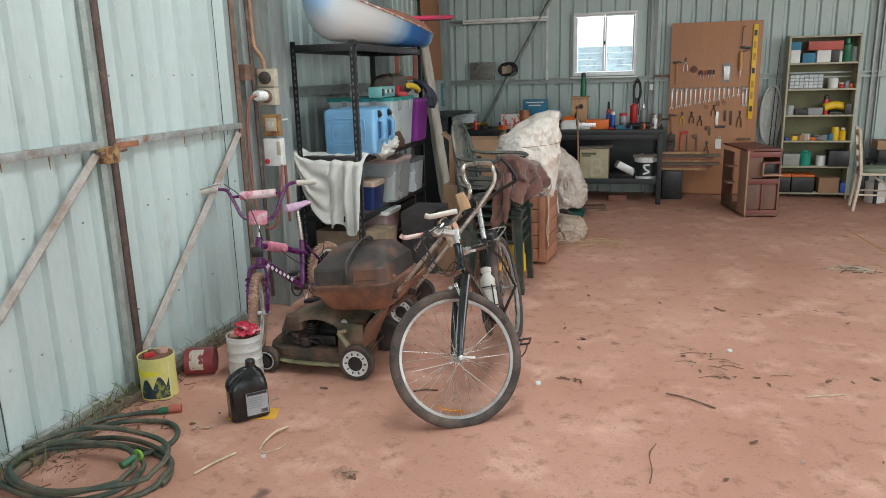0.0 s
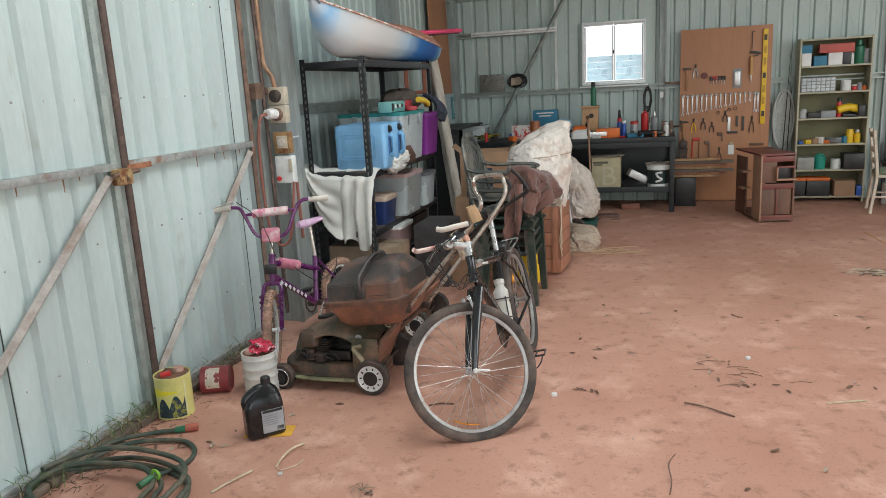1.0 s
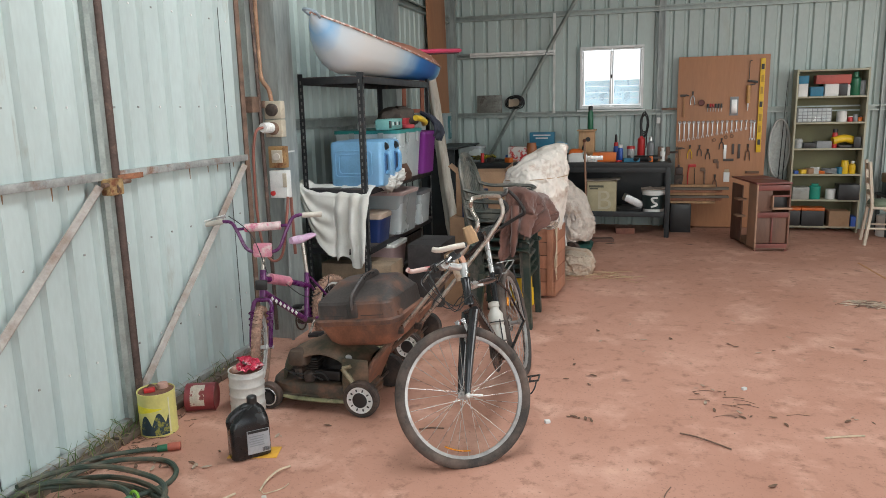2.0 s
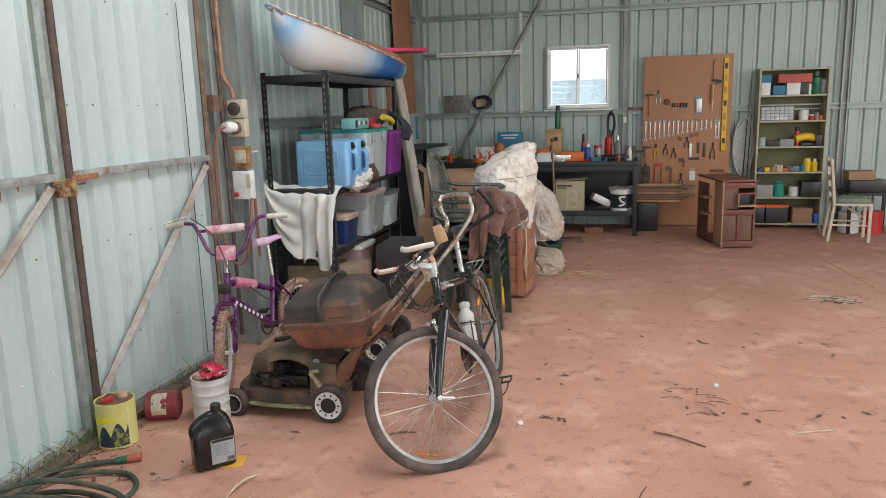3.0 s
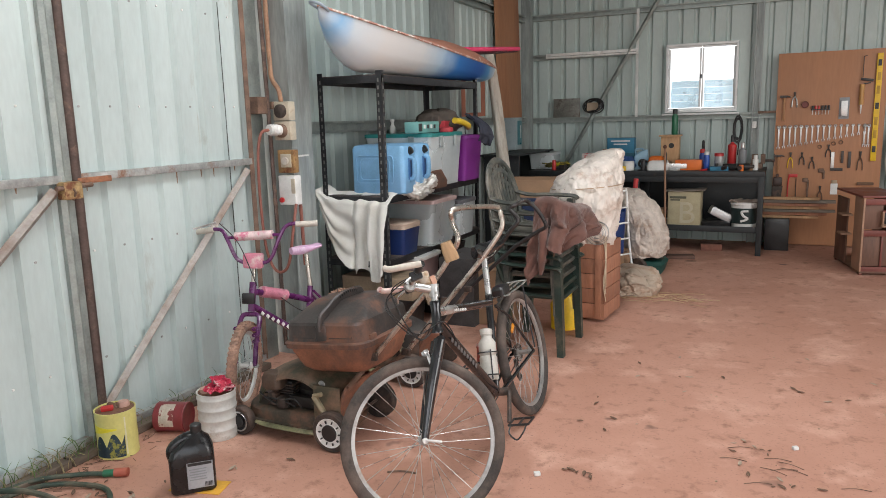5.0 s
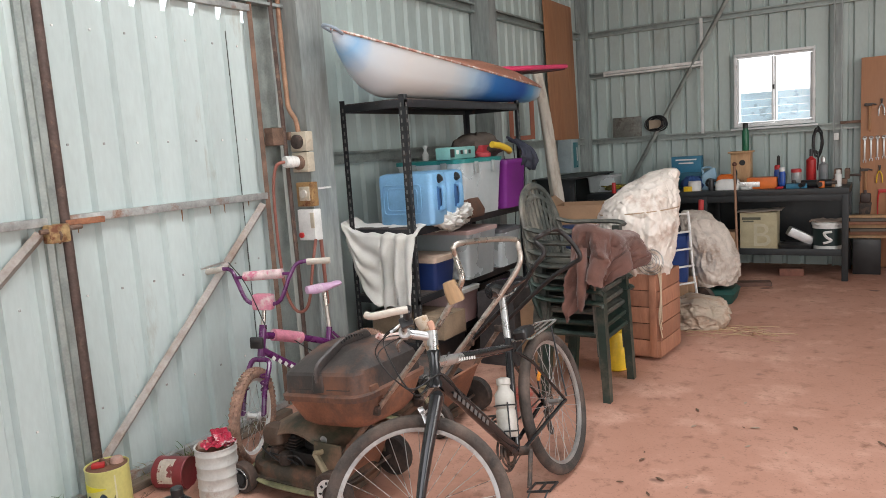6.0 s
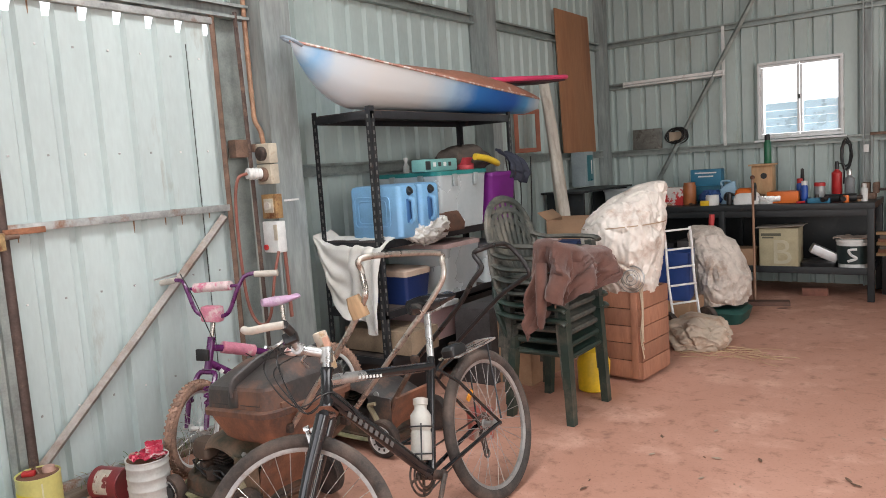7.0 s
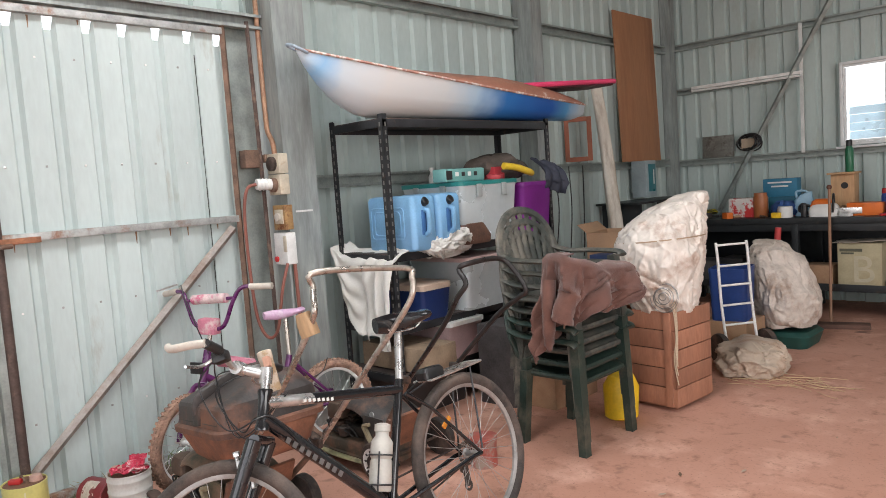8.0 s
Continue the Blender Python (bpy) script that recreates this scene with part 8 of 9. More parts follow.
solid("metal_plate", block((0, 0, 0.125), (0.37, 0.012, 0.25), 0.003), mat("stained_zinc_plate", (0.20, 0.20, 0.18), 0.5, 0.5, 0.25, 9, 0.15, 60, (0.10, 0.09, 0.075), 8, 0.5, 0.6), "stained zinc plate standing on the wall girt", "plate", (-2.02, 10.672, 1.62), rx=-4)
bm = B()
for k in range(7):
    ring(bm, (0.012 * math.sin(k * 2.1), -0.012 * (k % 3), 0.012 * math.cos(k * 1.7)), (0.3 + 0.2 * math.sin(k), 1, 0.3 * math.cos(k * 2)), 0.075 + 0.008 * k, 0.008, 26, 6)
for v in bm.verts:
    v.co.z *= 0.8
    v.co.x *= 1.15
solid("hose_coil", bm, black_plastic, "coil of dark hose on the wall girt", "hose", (-1.64, 10.65, 1.765))
bm = B()
sheet(bm, 8, 8, lambda u, v: (-0.09 + 0.18 * u, -0.02 + 0.01 * math.sin(5 * u), -0.07 + 0.11 * v), 0.006)
solid("tan_rag", bm, mat("tan_rag_cloth", (0.34, 0.27, 0.20), 0.9), "tan rag tucked in the hose coil", "rag", (-1.64, 10.65, 1.765))
ply = mat("rust_brown_plywood", (0.36, 0.17, 0.085), 0.65, 0, 0.14, 3, 0.1, 60, (0.24, 0.105, 0.055), 2.2, 0.5, 0.72, (1, 1, 0.15))
solid("plywood_sheet", block((0, 0, 0.80), (0.016, 0.86, 1.62), 0.002), ply, "rust brown plywood sheet standing on the wall girt", "plywood", (-2.515, 9.80, 1.645), ry=-1.5)
gb = thing("switchboard_box", "grey and teal metal control box on the wall", "control box", (-2.46, 9.72, 1.235), 0)
part("cabinet_body", block((0, 0, 0.20), (0.17, 0.24, 0.40), 0.006), mat("grey_blue_enamel", (0.30, 0.36, 0.38), 0.4), gb)
part("front_plate", block((0.0885, 0.02, 0.21), (0.006, 0.15, 0.30), 0.002), mat("teal_panel", (0.03, 0.16, 0.19), 0.35), gb)
part("slot", block((0.093, 0.05, 0.22), (0.004, 0.02, 0.16), 0.002), white_p, gb)
part("mount_bracket", block((-0.12, 0, 0.20), (0.08, 0.08, 0.30), 0.003), galv, gb)
bm = B()
prism(bm, [(0, 0.5, 1.4), (0.02, 0.5, 1.4)], 0.01, 2)
solid("wall_shelf", bm, bench_steel, "dark steel shelf along the side wall", "shelf", (-2.34, 9.6, 1.19))
# end supports of that shelf
for y in (9.0, 10.2):
    solid("shelf_trestle", block((0, 0, 0.595), (0.44, 0.04, 1.19), 0.003), bench_steel, "dark steel shelf support", "support", (-2.34, y, 0))
po = thing("rolled_canvas", "long cream canvas roll leaning on the side wall", "canvas roll", (0, 0, 0))
bm = B()
P0, P1 = Vector((-1.93, 8.36, 0.0)), Vector((-2.36, 8.64, 2.36))
for_r = []
N = 26
q = (P1 - P0).normalized()
e1 = q.cross(Vector((0, 1, 0))).normalized()
e2 = q.cross(e1)
for i in range(N + 1):
    t = i / N
    c = P0.lerp(P1, t) + e1 * 0.012 * math.sin(6 * t)
    rad = 0.075 - 0.025 * t
    for_r.append([c + (e1 * math.cos(a) + e2 * math.sin(a)) * rad * (1 + 0.22 * math.cos(3 * a + 2 * t) + 0.12 * wob((math.cos(a), math.sin(a), t * 8), 2)) for a in [2 * math.pi * k / 28 for k in range(28)]])
loft(bm, for_r)
part("canvas", bm, mat("cream_canvas", (0.60, 0.56, 0.49), 0.9, 0, 0.1, 5, 0.3, 120, (0.36, 0.30, 0.24), 6, 0.5, 0.66, (1, 1, 0.2)), po, smooth=60)
fr = thing("window_frame_timber", "red-brown timber frame hung on the side wall", "timber frame", (-2.47, 8.46, 1.66), 32)
rw = mat("red_brown_timber", (0.30, 0.10, 0.055), 0.65, 0, 0.15, 8, 0.15)
for x in (-0.11, 0.11):
    part("stile", block((x, 0, 0.215), (0.045, 0.03, 0.43), 0.003), rw, fr)
for z in (0.02, 0.41):
    part("rail", block((0, 0, z), (0.175, 0.03, 0.045), 0.003), rw, fr)
part("hook", rod([(0, 0, 0.43), (-0.05, 0.06, 0.52)], 0.004, 5), rusty_steel, fr)
for k in range(3):
    solid("electrical_cord", rod(smooth_line([(-2.56 + 0.02 * k, 8.15 + 0.22 * k, 1.62), (-2.54, 8.17 + 0.22 * k, 1.2), (-2.56, 8.10 + 0.25 * k, 0.7)], 5), 0.006, 6), black_plastic, "dark cord hanging from the wall girt", "electrical cord", group="cords on the girt")

# electrical gear on the column
cream_box = mat("aged_cream_plastic", (0.52, 0.46, 0.36), 0.5, 0, 0.12, 14, 0.08, 80, (0.36, 0.24, 0.14), 8, 0.55, 0.7)
so = thing("socket_outlet", "aged cream weatherproof outlet with a white plug", "socket", (-2.385, 4.905, 1.56), 0)
part("upper_housing", block((0.02, 0, 0.16), (0.13, 0.07, 0.125), 0.008), cream_box, so)
part("lower_housing", block((0.02, 0, 0.03), (0.13, 0.07, 0.125), 0.008), cream_box, so)
for z, mm in ((0.16, grimy_metal), (0.03, rusty_steel)):
    bm = B()
    lathe(bm, [(0.045, 0), (0.045, 0.02), (0.035, 0.028), (0.001, 0.028)], 22, Matrix.Translation((0.02, -0.034, z)) @ rotx(90))
    part("dial", bm, mm, so)
pl = part("plug", rod([(0.02, -0.06, 0.035), (0.0, -0.15, 0.04)], 0.034, 12), white_p, so)
for k in range(3):
    bm = B()
    ring(bm, (0.012 - 0.005 * k, -0.085 - 0.022 * k, 0.037), (0.22, 1, 0), 0.034, 0.005, 18, 5)
    part("plug_rib", bm, white_p, pl)
cbl = mat("dull_red_cable", (0.25, 0.09, 0.065), 0.55)
bm = B()
tube(bm, smooth_line([(-2.385, 4.755, 1.60), (-2.41, 4.70, 1.57), (-2.43, 4.68, 1.40), (-2.44, 4.69, 1.05), (-2.42, 4.70, 0.78), (-2.37, 4.73, 0.655), (-2.30, 4.76, 0.70), (-2.27, 4.80, 0.95), (-2.28, 4.86, 1.10)], 8), 0.010, 8)
solid("power_lead", bm, cbl, "dull red power lead looping down from the plug", "cable")
ib = thing("isolator_box", "tan switch box on the column", "switch box", (-2.36, 4.91, 1.32), 0)
part("housing", block((0, 0, 0.065), (0.13, 0.06, 0.155), 0.006), mat("tan_metal_box", (0.38, 0.23, 0.10), 0.55, 0.2, 0.2, 14, 0.15, 80, RUST, 9, 0.5, 0.62), ib)
part("face", block((0.005, -0.033, 0.07), (0.085, 0.01, 0.09), 0.004), cream_box, ib)
bm = B()
lathe(bm, [(0.026, 0), (0.026, 0.014), (0.001, 0.014)], 18, Matrix.Translation((0.005, -0.038, 0.07)) @ rotx(90))
part("knob", bm, off_white, ib)
st = thing("starter_box", "white starter box with a red stop button", "switch box", (-2.355, 4.905, 1.09), 0)
part("housing", block((0, 0, 0.10), (0.135, 0.075, 0.20), 0.008), white_paint, st)
part("cover_strip", block((0.055, -0.039, 0.13), (0.03, 0.008, 0.10), 0.003), cream_box, st)
bm = B()
lathe(bm, [(0.018, 0), (0.018, 0.012), (0.001, 0.016)], 16, Matrix.Translation((-0.042, -0.037, 0.035)) @ rotx(90))
part("stop_button", bm, red_p, st)
part("conduit", rod([(0.03, 0, 0.0), (0.03, 0, -0.40), (0.02, 0, -1.085)], 0.013, 8), galv, st)
part("red_conduit", rod([(0.07, 0.01, 0.0), (0.075, 0.015, -0.42)], 0.012, 8), cbl, st)
bm = B()
tube(bm, smooth_line([(-2.47, 4.915, 3.6), (-2.47, 4.915, 2.4), (-2.465, 4.915, 2.02), (-2.45, 4.91, 1.93), (-2.40, 4.905, 1.86), (-2.385, 4.905, 1.77)], 6), 0.016, 10)
cd = solid("conduit_pipe", bm, mat("rust_painted_conduit", (0.36, 0.21, 0.13), 0.6, 0.1, 0.2, 9, 0.15, 80, (0.22, 0.10, 0.06), 7, 0.5, 0.66), "rust-stained conduit running down the column", "conduit")
solid("door_chain", rod(smooth_line([(-2.455, 4.83, 2.6), (-2.44, 4.84, 1.4), (-2.43, 4.84, 0.1)], 4), 0.014, 6), dark_pipe, "dark rusty pipe beside the door", "pipe")

# ---- tins and bottles by the door ----
yt = thing("fuel_drum", "yellow fuel tin with a rusty top", "tin", (-2.325, 3.30, 0.0), 20)
yt.scale = (0.84, 0.84, 0.98)
bm = B()
lathe(bm, [(0.116, 0), (0.118, 0.006), (0.116, 0.012), (0.116, 0.235), (0.118, 0.24), (0.118, 0.246), (0.112, 0.246), (0.110, 0.232), (0.001, 0.232)], 40)
part("body", bm, mat("yellow_lithograph", (0.66, 0.62, 0.22), 0.45, 0, 0.1, 6, 0.06, 60, (0.36, 0.28, 0.12), 5, 0.62, 0.75), yt)
bm = B()
lathe(bm, [(0.001, 0.240), (0.1085, 0.240), (0.1085, 0.234)], 40)
part("top", bm, mat("rusted_lid", (0.18, 0.09, 0.055), 0.8, 0.1, 0.25, 20, 0.3), yt)
def wrap(bm, r, a0, a1, z0f, z1f, n=18):
    """A printed patch that follows a round tin."""
    for y in (0,):
        A = [Vector((r * math.cos(radians(a0 + (a1 - a0) * k / n)), r * math.sin(radians(a0 + (a1 - a0) * k / n)), z0f(k / n))) for k in range(n + 1)]
        C = [Vector((p.x, p.y, z1f(k / n))) for k, p in enumerate(A)]
        ri = [[p, q, q * 1, p * 1] for p, q in zip(A, C)]
        for row in ri:
            row[2] = Vector((row[2].x * 0.985, row[2].y * 0.985, row[2].z))
            row[3] = Vector((row[3].x * 0.985, row[3].y * 0.985, row[3].z))
        loft(bm, ri)
bm = B()
wrap(bm, 0.1172, 225, 320, lambda t: 0.012, lambda t: 0.05 + 0.07 * abs(math.sin(7 * t)) + 0.03 * t)
part("print_dark", bm, mat("navy_print", (0.02, 0.045, 0.06), 0.5, 0, 0.3, 9, 0.05, 60, (0.30, 0.30, 0.06), 12, 0.55, 0.6), yt)
bm = B()
wrap(bm, 0.1170, 205, 300, lambda t: 0.13 + 0.03 * t, lambda t: 0.185 - 0.02 * t)
part("print_band", bm, mat("bright_yellow_print", (0.75, 0.66, 0.03), 0.5), yt)
bm = B()
wrap(bm, 0.1174, 322, 326, lambda t: 0.02, lambda t: 0.22)
part("print_edge", bm, mat("pale_edge_print", (0.70, 0.68, 0.45), 0.5), yt)
bm = B()
lathe(bm, [(0.035, 0.238), (0.035, 0.258), (0.03, 0.266), (0.001, 0.266)], 20, Matrix.Translation((0.03, 0.05, 0)))
part("screw_cap", bm, mat("dirty_pink_cap", (0.50, 0.30, 0.24), 0.6), yt)
part("spout", block((-0.03, -0.03, 0.252), (0.07, 0.04, 0.024), 0.008, rotz(25)), red_p, yt)
part("carry_handle", rod(smooth_line([(-0.06, 0.02, 0.246), (-0.04, 0.01, 0.268), (0.0, -0.005, 0.268), (0.02, -0.01, 0.246)], 4), 0.005, 6), rusty_steel, yt)
rt = thing("paint_tin", "dark red tin lying on its side", "tin", (-2.265, 3.62, 0.075), 20)
bm = B()
lathe(bm, [(0.079, -0.085), (0.082, -0.08), (0.080, -0.074), (0.080, 0.074), (0.082, 0.08), (0.079, 0.085), (0.072, 0.08), (0.001, 0.08)], 36, roty(90))
part("body", bm, mat("dark_red_tin", (0.20, 0.03, 0.035), 0.4, 0, 0.15, 8, 0.06, 60, (0.14, 0.06, 0.05), 6, 0.6, 0.7), rt)
bm = B()
wrap(bm, 0.0815, 195, 290, lambda t: -0.05, lambda t: 0.03, 12)
part("label_patch", moved(bm, roty(90) @ rotz(0)), mat("cream_label", (0.52, 0.46, 0.38), 0.6, 0, 0.2, 12, 0.05, 80, (0.2, 0.04, 0.04), 18, 0.52, 0.56), rt)
wt = thing("white_drum", "white ribbed metal drum with red wrappers on top", "drum", (-1.985, 3.66, 0.0), 0)
wt.scale = (0.85, 0.85, 0.90)
bm = B()
pr = [(0.115, 0), (0.118, 0.006)]
for k in range(4):
    z = 0.03 + k * 0.062
    pr += [(0.1165, z), (0.1165, z + 0.022), (0.120, z + 0.028), (0.120, z + 0.034), (0.1165, z + 0.04)]
pr += [(0.1165, 0.272), (0.12, 0.276), (0.12, 0.282), (0.113, 0.282), (0.11, 0.274), (0.001, 0.274)]
lathe(bm, pr, 40)
part("body", bm, mat("chipped_white_enamel", (0.60, 0.60, 0.57), 0.42, 0, 0.1, 8, 0.08, 80, (0.34, 0.24, 0.18), 6, 0.58, 0.72), wt)
bm = B()
lathe(bm, [(0.001, 0.279), (0.109, 0.279), (0.109, 0.2755)], 36)
part("top", bm, bpy.data.materials["rusted_lid"], wt)
bm = B()
lathe(bm, [(0.032, 0.28), (0.032, 0.302), (0.026, 0.308), (0.001, 0.308)], 18, Matrix.Translation((-0.04, -0.05, 0)))
part("screw_cap", bm, bpy.data.materials["dirty_pink_cap"], wt)
foil = mat("red_printed_foil", (0.52, 0.03, 0.07), 0.3, 0.1, 0.2, 20, 0.15, 60, (0.65, 0.45, 0.45), 16, 0.56, 0.6)
for k, (x, y, a) in enumerate(((0.02, 0.01, 20), (0.06, -0.03, 75), (-0.01, 0.06, -30))):
    bm = B()
    sheet(bm, 14, 10, lambda u, v: (-0.075 + 0.15 * u, -0.04 + 0.08 * v, 0.012 + 0.02 * abs(wob((u * 4 + k, v * 4, k), 1.2)) + 0.008 * math.sin(12 * u)), 0.003)
    solid("snack_wrapper", bm, foil, "crumpled red foil wrapper on the drum", "wrapper", (-1.985 + 0.8 * x, 3.66 + 0.8 * y, 0.251 + 0.010 * k), a, "foil wrappers")
jg = thing("oil_jug", "black plastic oil jug with a pale label", "jug", (-1.685, 3.16, 0.006), 44)
jg.scale = (0.93, 0.93, 0.95)
bm = B()
prism(bm, [(0, 0.20, 0.125), (0.008, 0.212, 0.137), (0.17, 0.212, 0.137), (0.205, 0.195, 0.125, 0.004, 0), (0.25, 0.13, 0.095, 0.022, 0), (0.272, 0.07, 0.062, 0.03, 0), (0.285, 0.05, 0.05, 0.03, 0)], 0.032, 5)
part("body", bm, mat("black_oil_plastic", (0.012, 0.012, 0.013), 0.28, 0, 0.15, 12, 0.06, 90, (0.08, 0.055, 0.045), 7, 0.66, 0.8), jg)
bm = B()
lathe(bm, [(0.027, 0.283), (0.027, 0.315), (0.022, 0.32), (0.001, 0.32)], 20, Matrix.Translation((0.03, 0, 0)))
part("cap", bm, black_plastic, jg)
bm = B()
tube(bm, smooth_line([(-0.085, 0, 0.165), (-0.088, 0, 0.205), (-0.055, 0, 0.238), (-0.01, 0, 0.258), (0.015, 0, 0.255)], 5), 0.027, 10)
part("handle", bm, bpy.data.materials["black_oil_plastic"], jg)
lb = part("label_panel", block((0.035, -0.0705, 0.09), (0.12, 0.003, 0.13), 0.001), mat("pale_grey_label", (0.34, 0.35, 0.37), 0.5), jg)
part("text_bar", block((0.035, -0.0728, 0.147), (0.11, 0.002, 0.014), 0), black_plastic, lb)
for k in range(5):
    part("text_bar", block((0.025, -0.0728, 0.122 - 0.013 * k), (0.08 - 0.01 * (k % 2), 0.002, 0.005), 0), grey_p, lb)
for k in range(7):
    part("code_bar", block((0.055 + 0.0055 * k, -0.0728, 0.042), (0.0024 + 0.001 * (k % 2), 0.002, 0.022), 0), black_plastic, lb)
solid("yellow_card", block((0, 0, 0.002), (0.25, 0.12, 0.004), 0.001), mat("yellow_orange_card", (0.68, 0.36, 0.04), 0.7), "yellow card sheet under the oil jug", "card", (-1.67, 3.18, 0.0005), 14)

# ---- garden hose ----
hs = thing("garden_hose", "coiled dark green garden hose with a red tap end", "hose", (0, 0, 0))
q = []
for k in range(150):
    a = k * 0.19
    r = 0.36 + 0.06 * math.sin(k * 0.05) + 0.035 * wob((k * 0.06, 0, 0), 1)
    q.append((-2.0 - 0.10 * math.sin(k * 0.021) + r * 1.0 * math.cos(a) * 0.95, 2.52 + 0.03 * math.sin(k * 0.05) + r * 0.62 * math.sin(a), 0.014 + 0.020 * (k // 33) + 0.006 * math.sin(k * 0.8)))
part("coil", moved(rod(q, 0.0125, 8), Matrix.Translation((-0.05, -0.06, 0))), mat("dark_green_hose", (0.035, 0.058, 0.042), 0.55, 0, 0.2, 12, 0.1, 80, (0.14, 0.115, 0.08), 6, 0.44, 0.66), hs)
gh = bpy.data.materials["dark_green_hose"]
part("loose_loop", rod(smooth_line([(-2.42, 2.55, 0.02), (-2.33, 2.85, 0.03), (-2.10, 2.98, 0.015), (-1.95, 2.92, 0.014), (-1.90, 2.78, 0.014), (-1.97, 2.60, 0.03)], 8), 0.0125, 8), gh, hs)
part("loose_end", rod(smooth_line([(-2.45, 2.60, 0.03), (-2.40, 2.86, 0.035), (-2.27, 3.02, 0.02), (-2.16, 3.08, 0.016)], 6), 0.0125, 8), gh, hs)
ce = part("coupling", rod([(-2.17, 3.075, 0.018), (-2.125, 3.10, 0.020)], 0.018, 10), green_p, hs)
part("tap_end", rod([(-2.125, 3.10, 0.021), (-2.07, 3.13, 0.021)], 0.021, 12), mat("faded_red_plastic", (0.42, 0.11, 0.07), 0.6), hs)
part("joiner", rod([(-1.905, 2.46, 0.078), (-1.89, 2.53, 0.085)], 0.017, 10), mat("bright_green_plastic", (0.03, 0.12, 0.05), 0.45), hs)
bm = B()
ring(bm, (-1.885, 2.55, 0.085), (0.2, 1, 0.05), 0.022, 0.007, 18, 6)
part("joiner_nut", bm, mat("lime_plastic", (0.20, 0.42, 0.04), 0.45), hs)

# ---- litter on the floor ----
def twig(name, pts, r, m, label, group=""):
    return solid(name, rod(smooth_line(pts, 5), r, 6, radii=None), m, label, "twig", group=group)
straw_mat = mat("bleached_stalk", (0.52, 0.42, 0.30), 0.85, 0, 0.2, 20, 0.2)
bark = mat("dark_bark", (0.17, 0.105, 0.075), 0.9, 0, 0.3, 20, 0.4)
twig("dry_stalk", [(-1.63, 2.58, 0.008), (-1.59, 2.69, 0.009), (-1.545, 2.79, 0.007)], 0.0055, straw_mat, "bleached dry stalk on the floor", "dry stalks")
twig("dry_stalk", [(-1.45, 2.84, 0.006), (-1.455, 2.93, 0.018), (-1.44, 3.01, 0.022), (-1.42, 3.08, 0.008)], 0.005, straw_mat, "bent dry stalk on the floor", "dry stalks")
twig("dry_stalk", [(-1.44, 2.84, 0.005), (-1.41, 2.82, 0.008), (-1.36, 2.88, 0.006), (-1.35, 2.93, 0.005)], 0.0025, straw_mat, "thin curled stalk on the floor", "dry stalks")
twig("stick", [(0.42, 3.87, 0.008), (0.52, 3.83, 0.010), (0.66, 3.74, 0.007)], 0.0042, bark, "dark stick on the floor", "sticks")
twig("stick", [(-0.93, 3.62, 0.005), (-0.87, 3.65, 0.007), (-0.80, 3.66, 0.005)], 0.0045, bark, "small dark stick on the floor", "sticks")
twig("stick", [(0.36, 3.30, 0.004), (0.33, 3.20, 0.005), (0.34, 3.06, 0.004), (0.33, 2.95, 0.004)], 0.0028, bark, "thin dark twig on the floor", "sticks")
twig("dry_stalk", [(1.13, 3.98, 0.005), (1.24, 4.02, 0.006), (1.33, 4.05, 0.005)], 0.005, straw_mat, "pale stalk on the floor", "dry stalks")
leaf_m = mat("dry_leaf", (0.17, 0.10, 0.065), 0.9, 0, 0.3, 20, 0.2)
leaf_p = mat("pale_dry_leaf", (0.42, 0.33, 0.25), 0.9, 0, 0.2, 20, 0.2)
def leaf(x, y, L, a, m, k):
    bm = B()
    sheet(bm, 8, 4, lambda u, v: (L * (u - 0.5), 0.34 * L * (v - 0.5) * math.sin(math.pi * (0.06 + 0.88 * u)), 0.004 + 0.05 * L * abs(math.sin(3 * u + k)) + 0.1 * L * (v - 0.5) ** 2), 0.0015)
    return solid("fallen_leaf", bm, m, "dry curled leaf on the floor", "leaf", (x, y, 0.001), a, "fallen leaves")
rng = random.Random(4)
spots = [(0.80, 4.15, 0.10, 7), (0.66, 4.45, 0.12, 9), (-0.13, 3.95, 0.07, 7), (2.03, 6.75, 0.13, 26), (-2.2, 2.95, 0.13, 9), (-1.98, 3.02, 0.10, 4), (1.35, 4.25, 0.08, 5), (-0.95, 2.72, 0.03, 5), (0.3, 5.4, 0.35, 9), (1.2, 5.6, 0.4, 8), (-1.85, 3.35, 0.2, 5), (-0.1, 4.6, 0.25, 6), (0.9, 3.3, 0.25, 6)]
for x, y, sp, n in spots:
    for k in range(n):
        leaf(x + rng.gauss(0, sp), y + rng.gauss(0, sp * 0.55), rng.uniform(0.018, 0.055), rng.uniform(0, 360), leaf_m if rng.random() < 0.65 else leaf_p, k)
for k in range(9):
    x, y, a = 0.72 + rng.gauss(0, 0.14), 4.33 + rng.gauss(0, 0.13), rng.uniform(-0.5, 0.5)
    twig("twig", [(x - 0.06 * math.cos(a), y - 0.06 * math.sin(a), 0.004), (x, y + 0.008, 0.007), (x + 0.06 * math.cos(a), y + 0.06 * math.sin(a), 0.004)], 0.0016, bark, "thin dark twig on the floor", "twigs")
for k in range(30):
    x, y, a = 2.03 + rng.gauss(0, 0.12), 6.74 + rng.gauss(0, 0.07), rng.uniform(-0.6, 0.6)
    twig("twig", [(x - 0.07 * math.cos(a), y - 0.07 * math.sin(a), 0.005), (x, y + 0.01, 0.012), (x + 0.07 * math.cos(a), y + 0.07 * math.sin(a), 0.005)], 0.004, leaf_p if k % 3 else bark, "dry twig in a small litter heap", "litter heap")
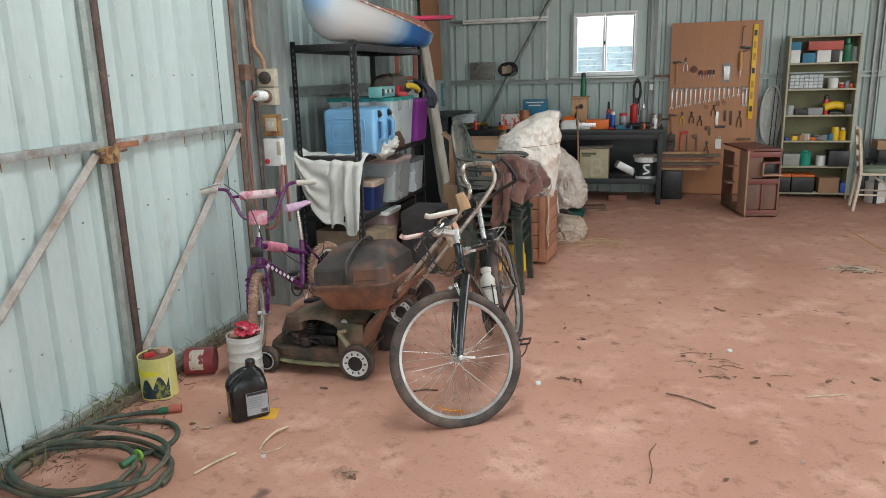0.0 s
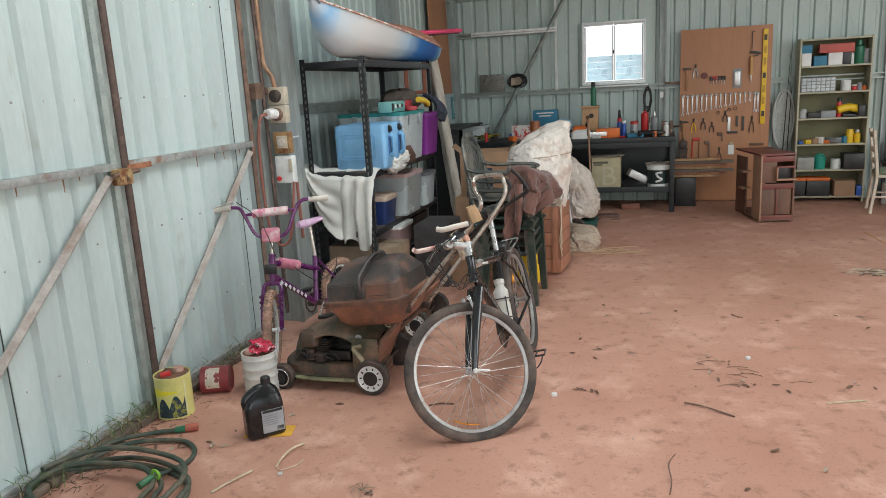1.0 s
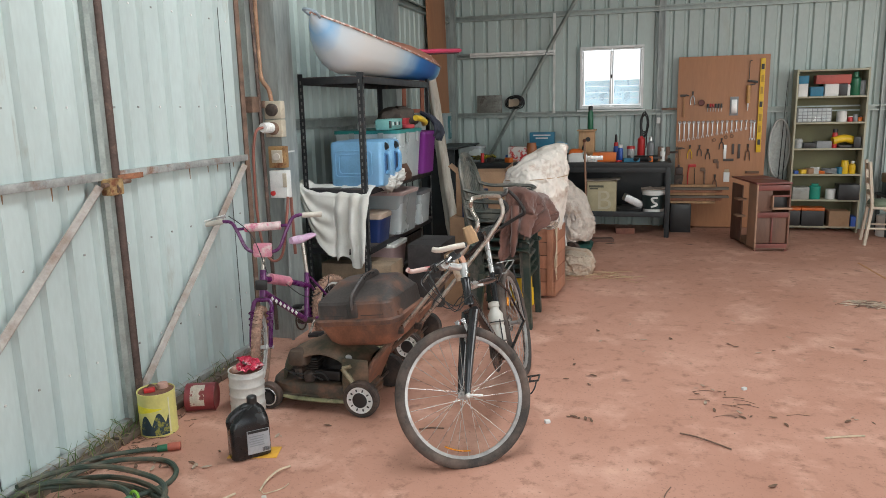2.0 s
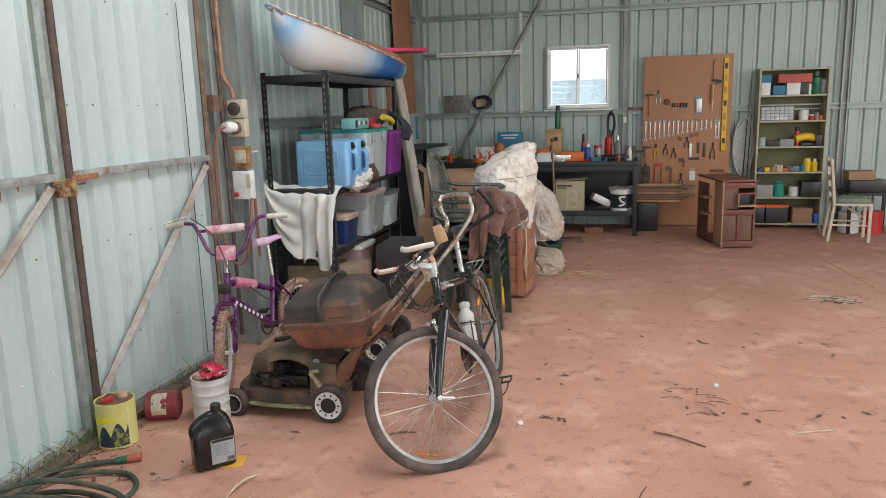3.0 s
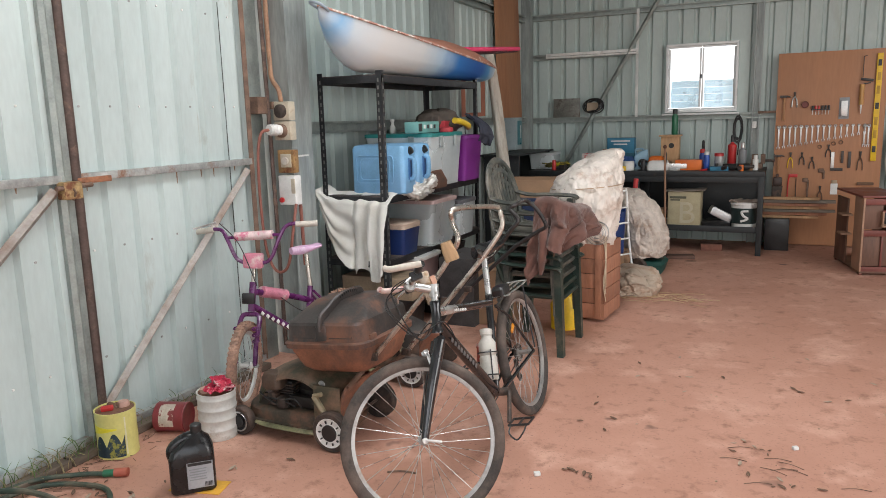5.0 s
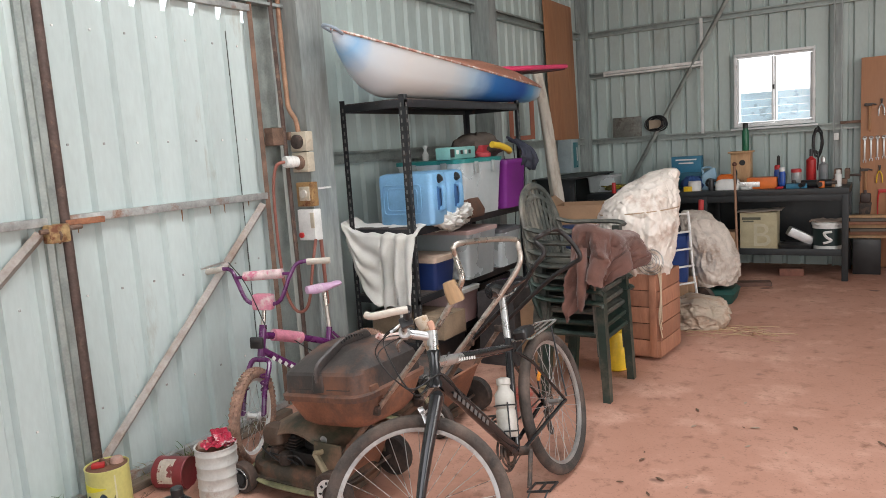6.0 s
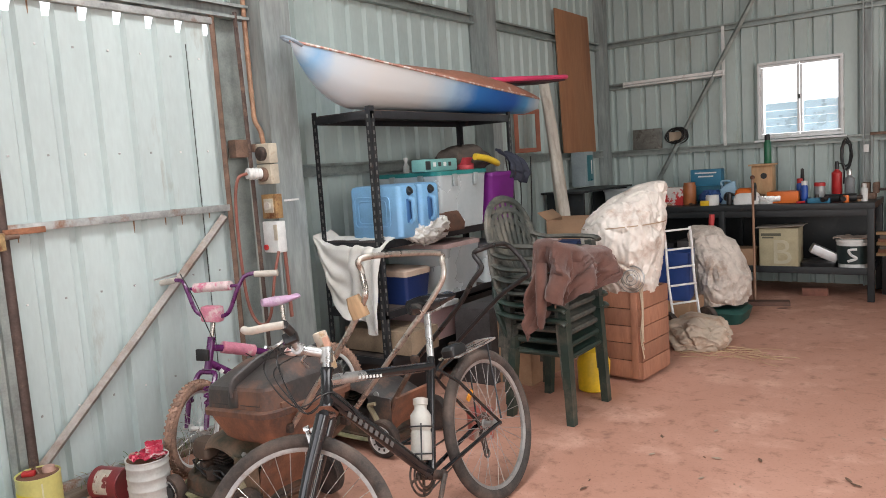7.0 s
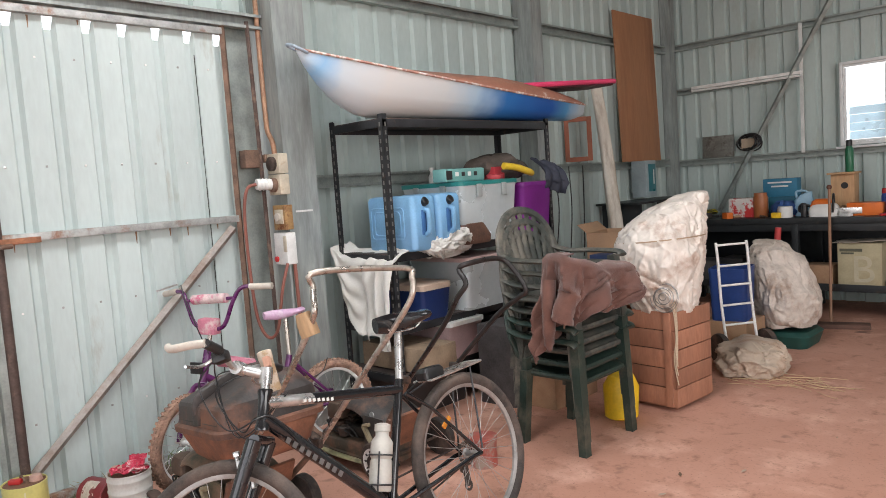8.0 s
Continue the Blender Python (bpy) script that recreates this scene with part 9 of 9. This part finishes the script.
bm = B()
for k in range(14):
    a = k * 0.9
    tube(bm, smooth_line([(-0.97, 2.735, 0.006), (-0.97 + 0.03 * math.cos(a), 2.735 + 0.03 * math.sin(a), 0.02), (-0.97 + 0.06 * math.cos(a + 0.5), 2.735 + 0.05 * math.sin(a + 0.5), 0.006)], 3), 0.002, 4)
solid("grass_tuft", bm, mat("grey_dry_tuft", (0.28, 0.21, 0.15), 0.9), "small dry tuft on the floor", "tuft", kind="stuff")
bm = B()
for k in range(70):
    x, y = rng.uniform(0.0, 2.2), rng.uniform(3.0, 7.5)
    s = rng.uniform(0.003, 0.008)
    box(bm, (x, y, s * 0.4), (s, s * 0.8, s * 0.8), 0, rotz(rng.uniform(0, 90)))
solid("grit", bm, mat("pale_grit", (0.42, 0.30, 0.22), 0.9), "scattered grit and crumbs on the slab", "grit", kind="stuff")
for x, y, s, m in ((0.815, 4.58, 0.028, white_p), (-1.40, 2.79, 0.022, frost), (-0.27, 3.86, 0.03, white_p)):
    solid("plastic_scrap", block((0, 0, s * 0.3), (s, s * 0.8, s * 0.6), s * 0.15), m, "small pale plastic scrap on the floor", "scrap", (x, y, 0.0005), 30, "plastic scraps")
bm = B()
box(bm, (2.44, 7.87, 0.0015), (0.02, 1.25, 0.002), 0, rotz(5))
structure("trim_floor_line", bm, mat("worn_yellow_line", (0.55, 0.27, 0.09), 0.8, 0, 0.2, 9, 0.1, 60, (0.42, 0.2, 0.12), 9, 0.45, 0.6), "faint worn yellow line on the floor", "line")
# weeds along the sill
blade = mat("weed_green", (0.10, 0.17, 0.045), 0.8, 0, 0.3, 30, 0.1)
dryg = mat("weed_dry", (0.30, 0.25, 0.13), 0.9, 0, 0.3, 30, 0.1)
for nm, m, seed, n in (("weeds", blade, 1, 110), ("dry_weeds", dryg, 2, 130)):
    bm = B()
    rg = random.Random(seed)
    for k in range(n):
        y = rg.choice((2.45, 2.7, 2.95, 3.1, 3.78, 4.1)) + rg.gauss(0, 0.10)
        x = -2.47 + abs(rg.gauss(0, 0.05))
        L = rg.uniform(0.04, 0.15) * (1 if seed == 1 else 0.8)
        a = rg.uniform(0, 6.28)
        tube(bm, smooth_line([(x, y, 0.0), (x + 0.2 * L * math.cos(a), y + 0.2 * L * math.sin(a), L * 0.7), (x + 0.6 * L * math.cos(a), y + 0.6 * L * math.sin(a), L)], 3), 0.002, 4, radii=[0.0024, 0.0023, 0.002, 0.0018, 0.0014, 0.001, 0.0005])
    solid(nm, bm, m, "green weeds growing along the door sill" if seed == 1 else "dry weeds along the door sill", "weeds", kind="stuff")
bm = B()
for k in range(160):
    x, y = -2.40 + abs(rng.gauss(0, 0.10)), rng.uniform(2.3, 3.5)
    a = rng.uniform(0, 3.14)
    L = rng.uniform(0.01, 0.06)
    tube(bm, [(x, y, 0.004), (x + L * math.cos(a), y + L * math.sin(a), 0.005)], 0.0018, 4)
solid("plant_litter", bm, leaf_m, "fine dry plant litter by the door", "litter", kind="stuff")
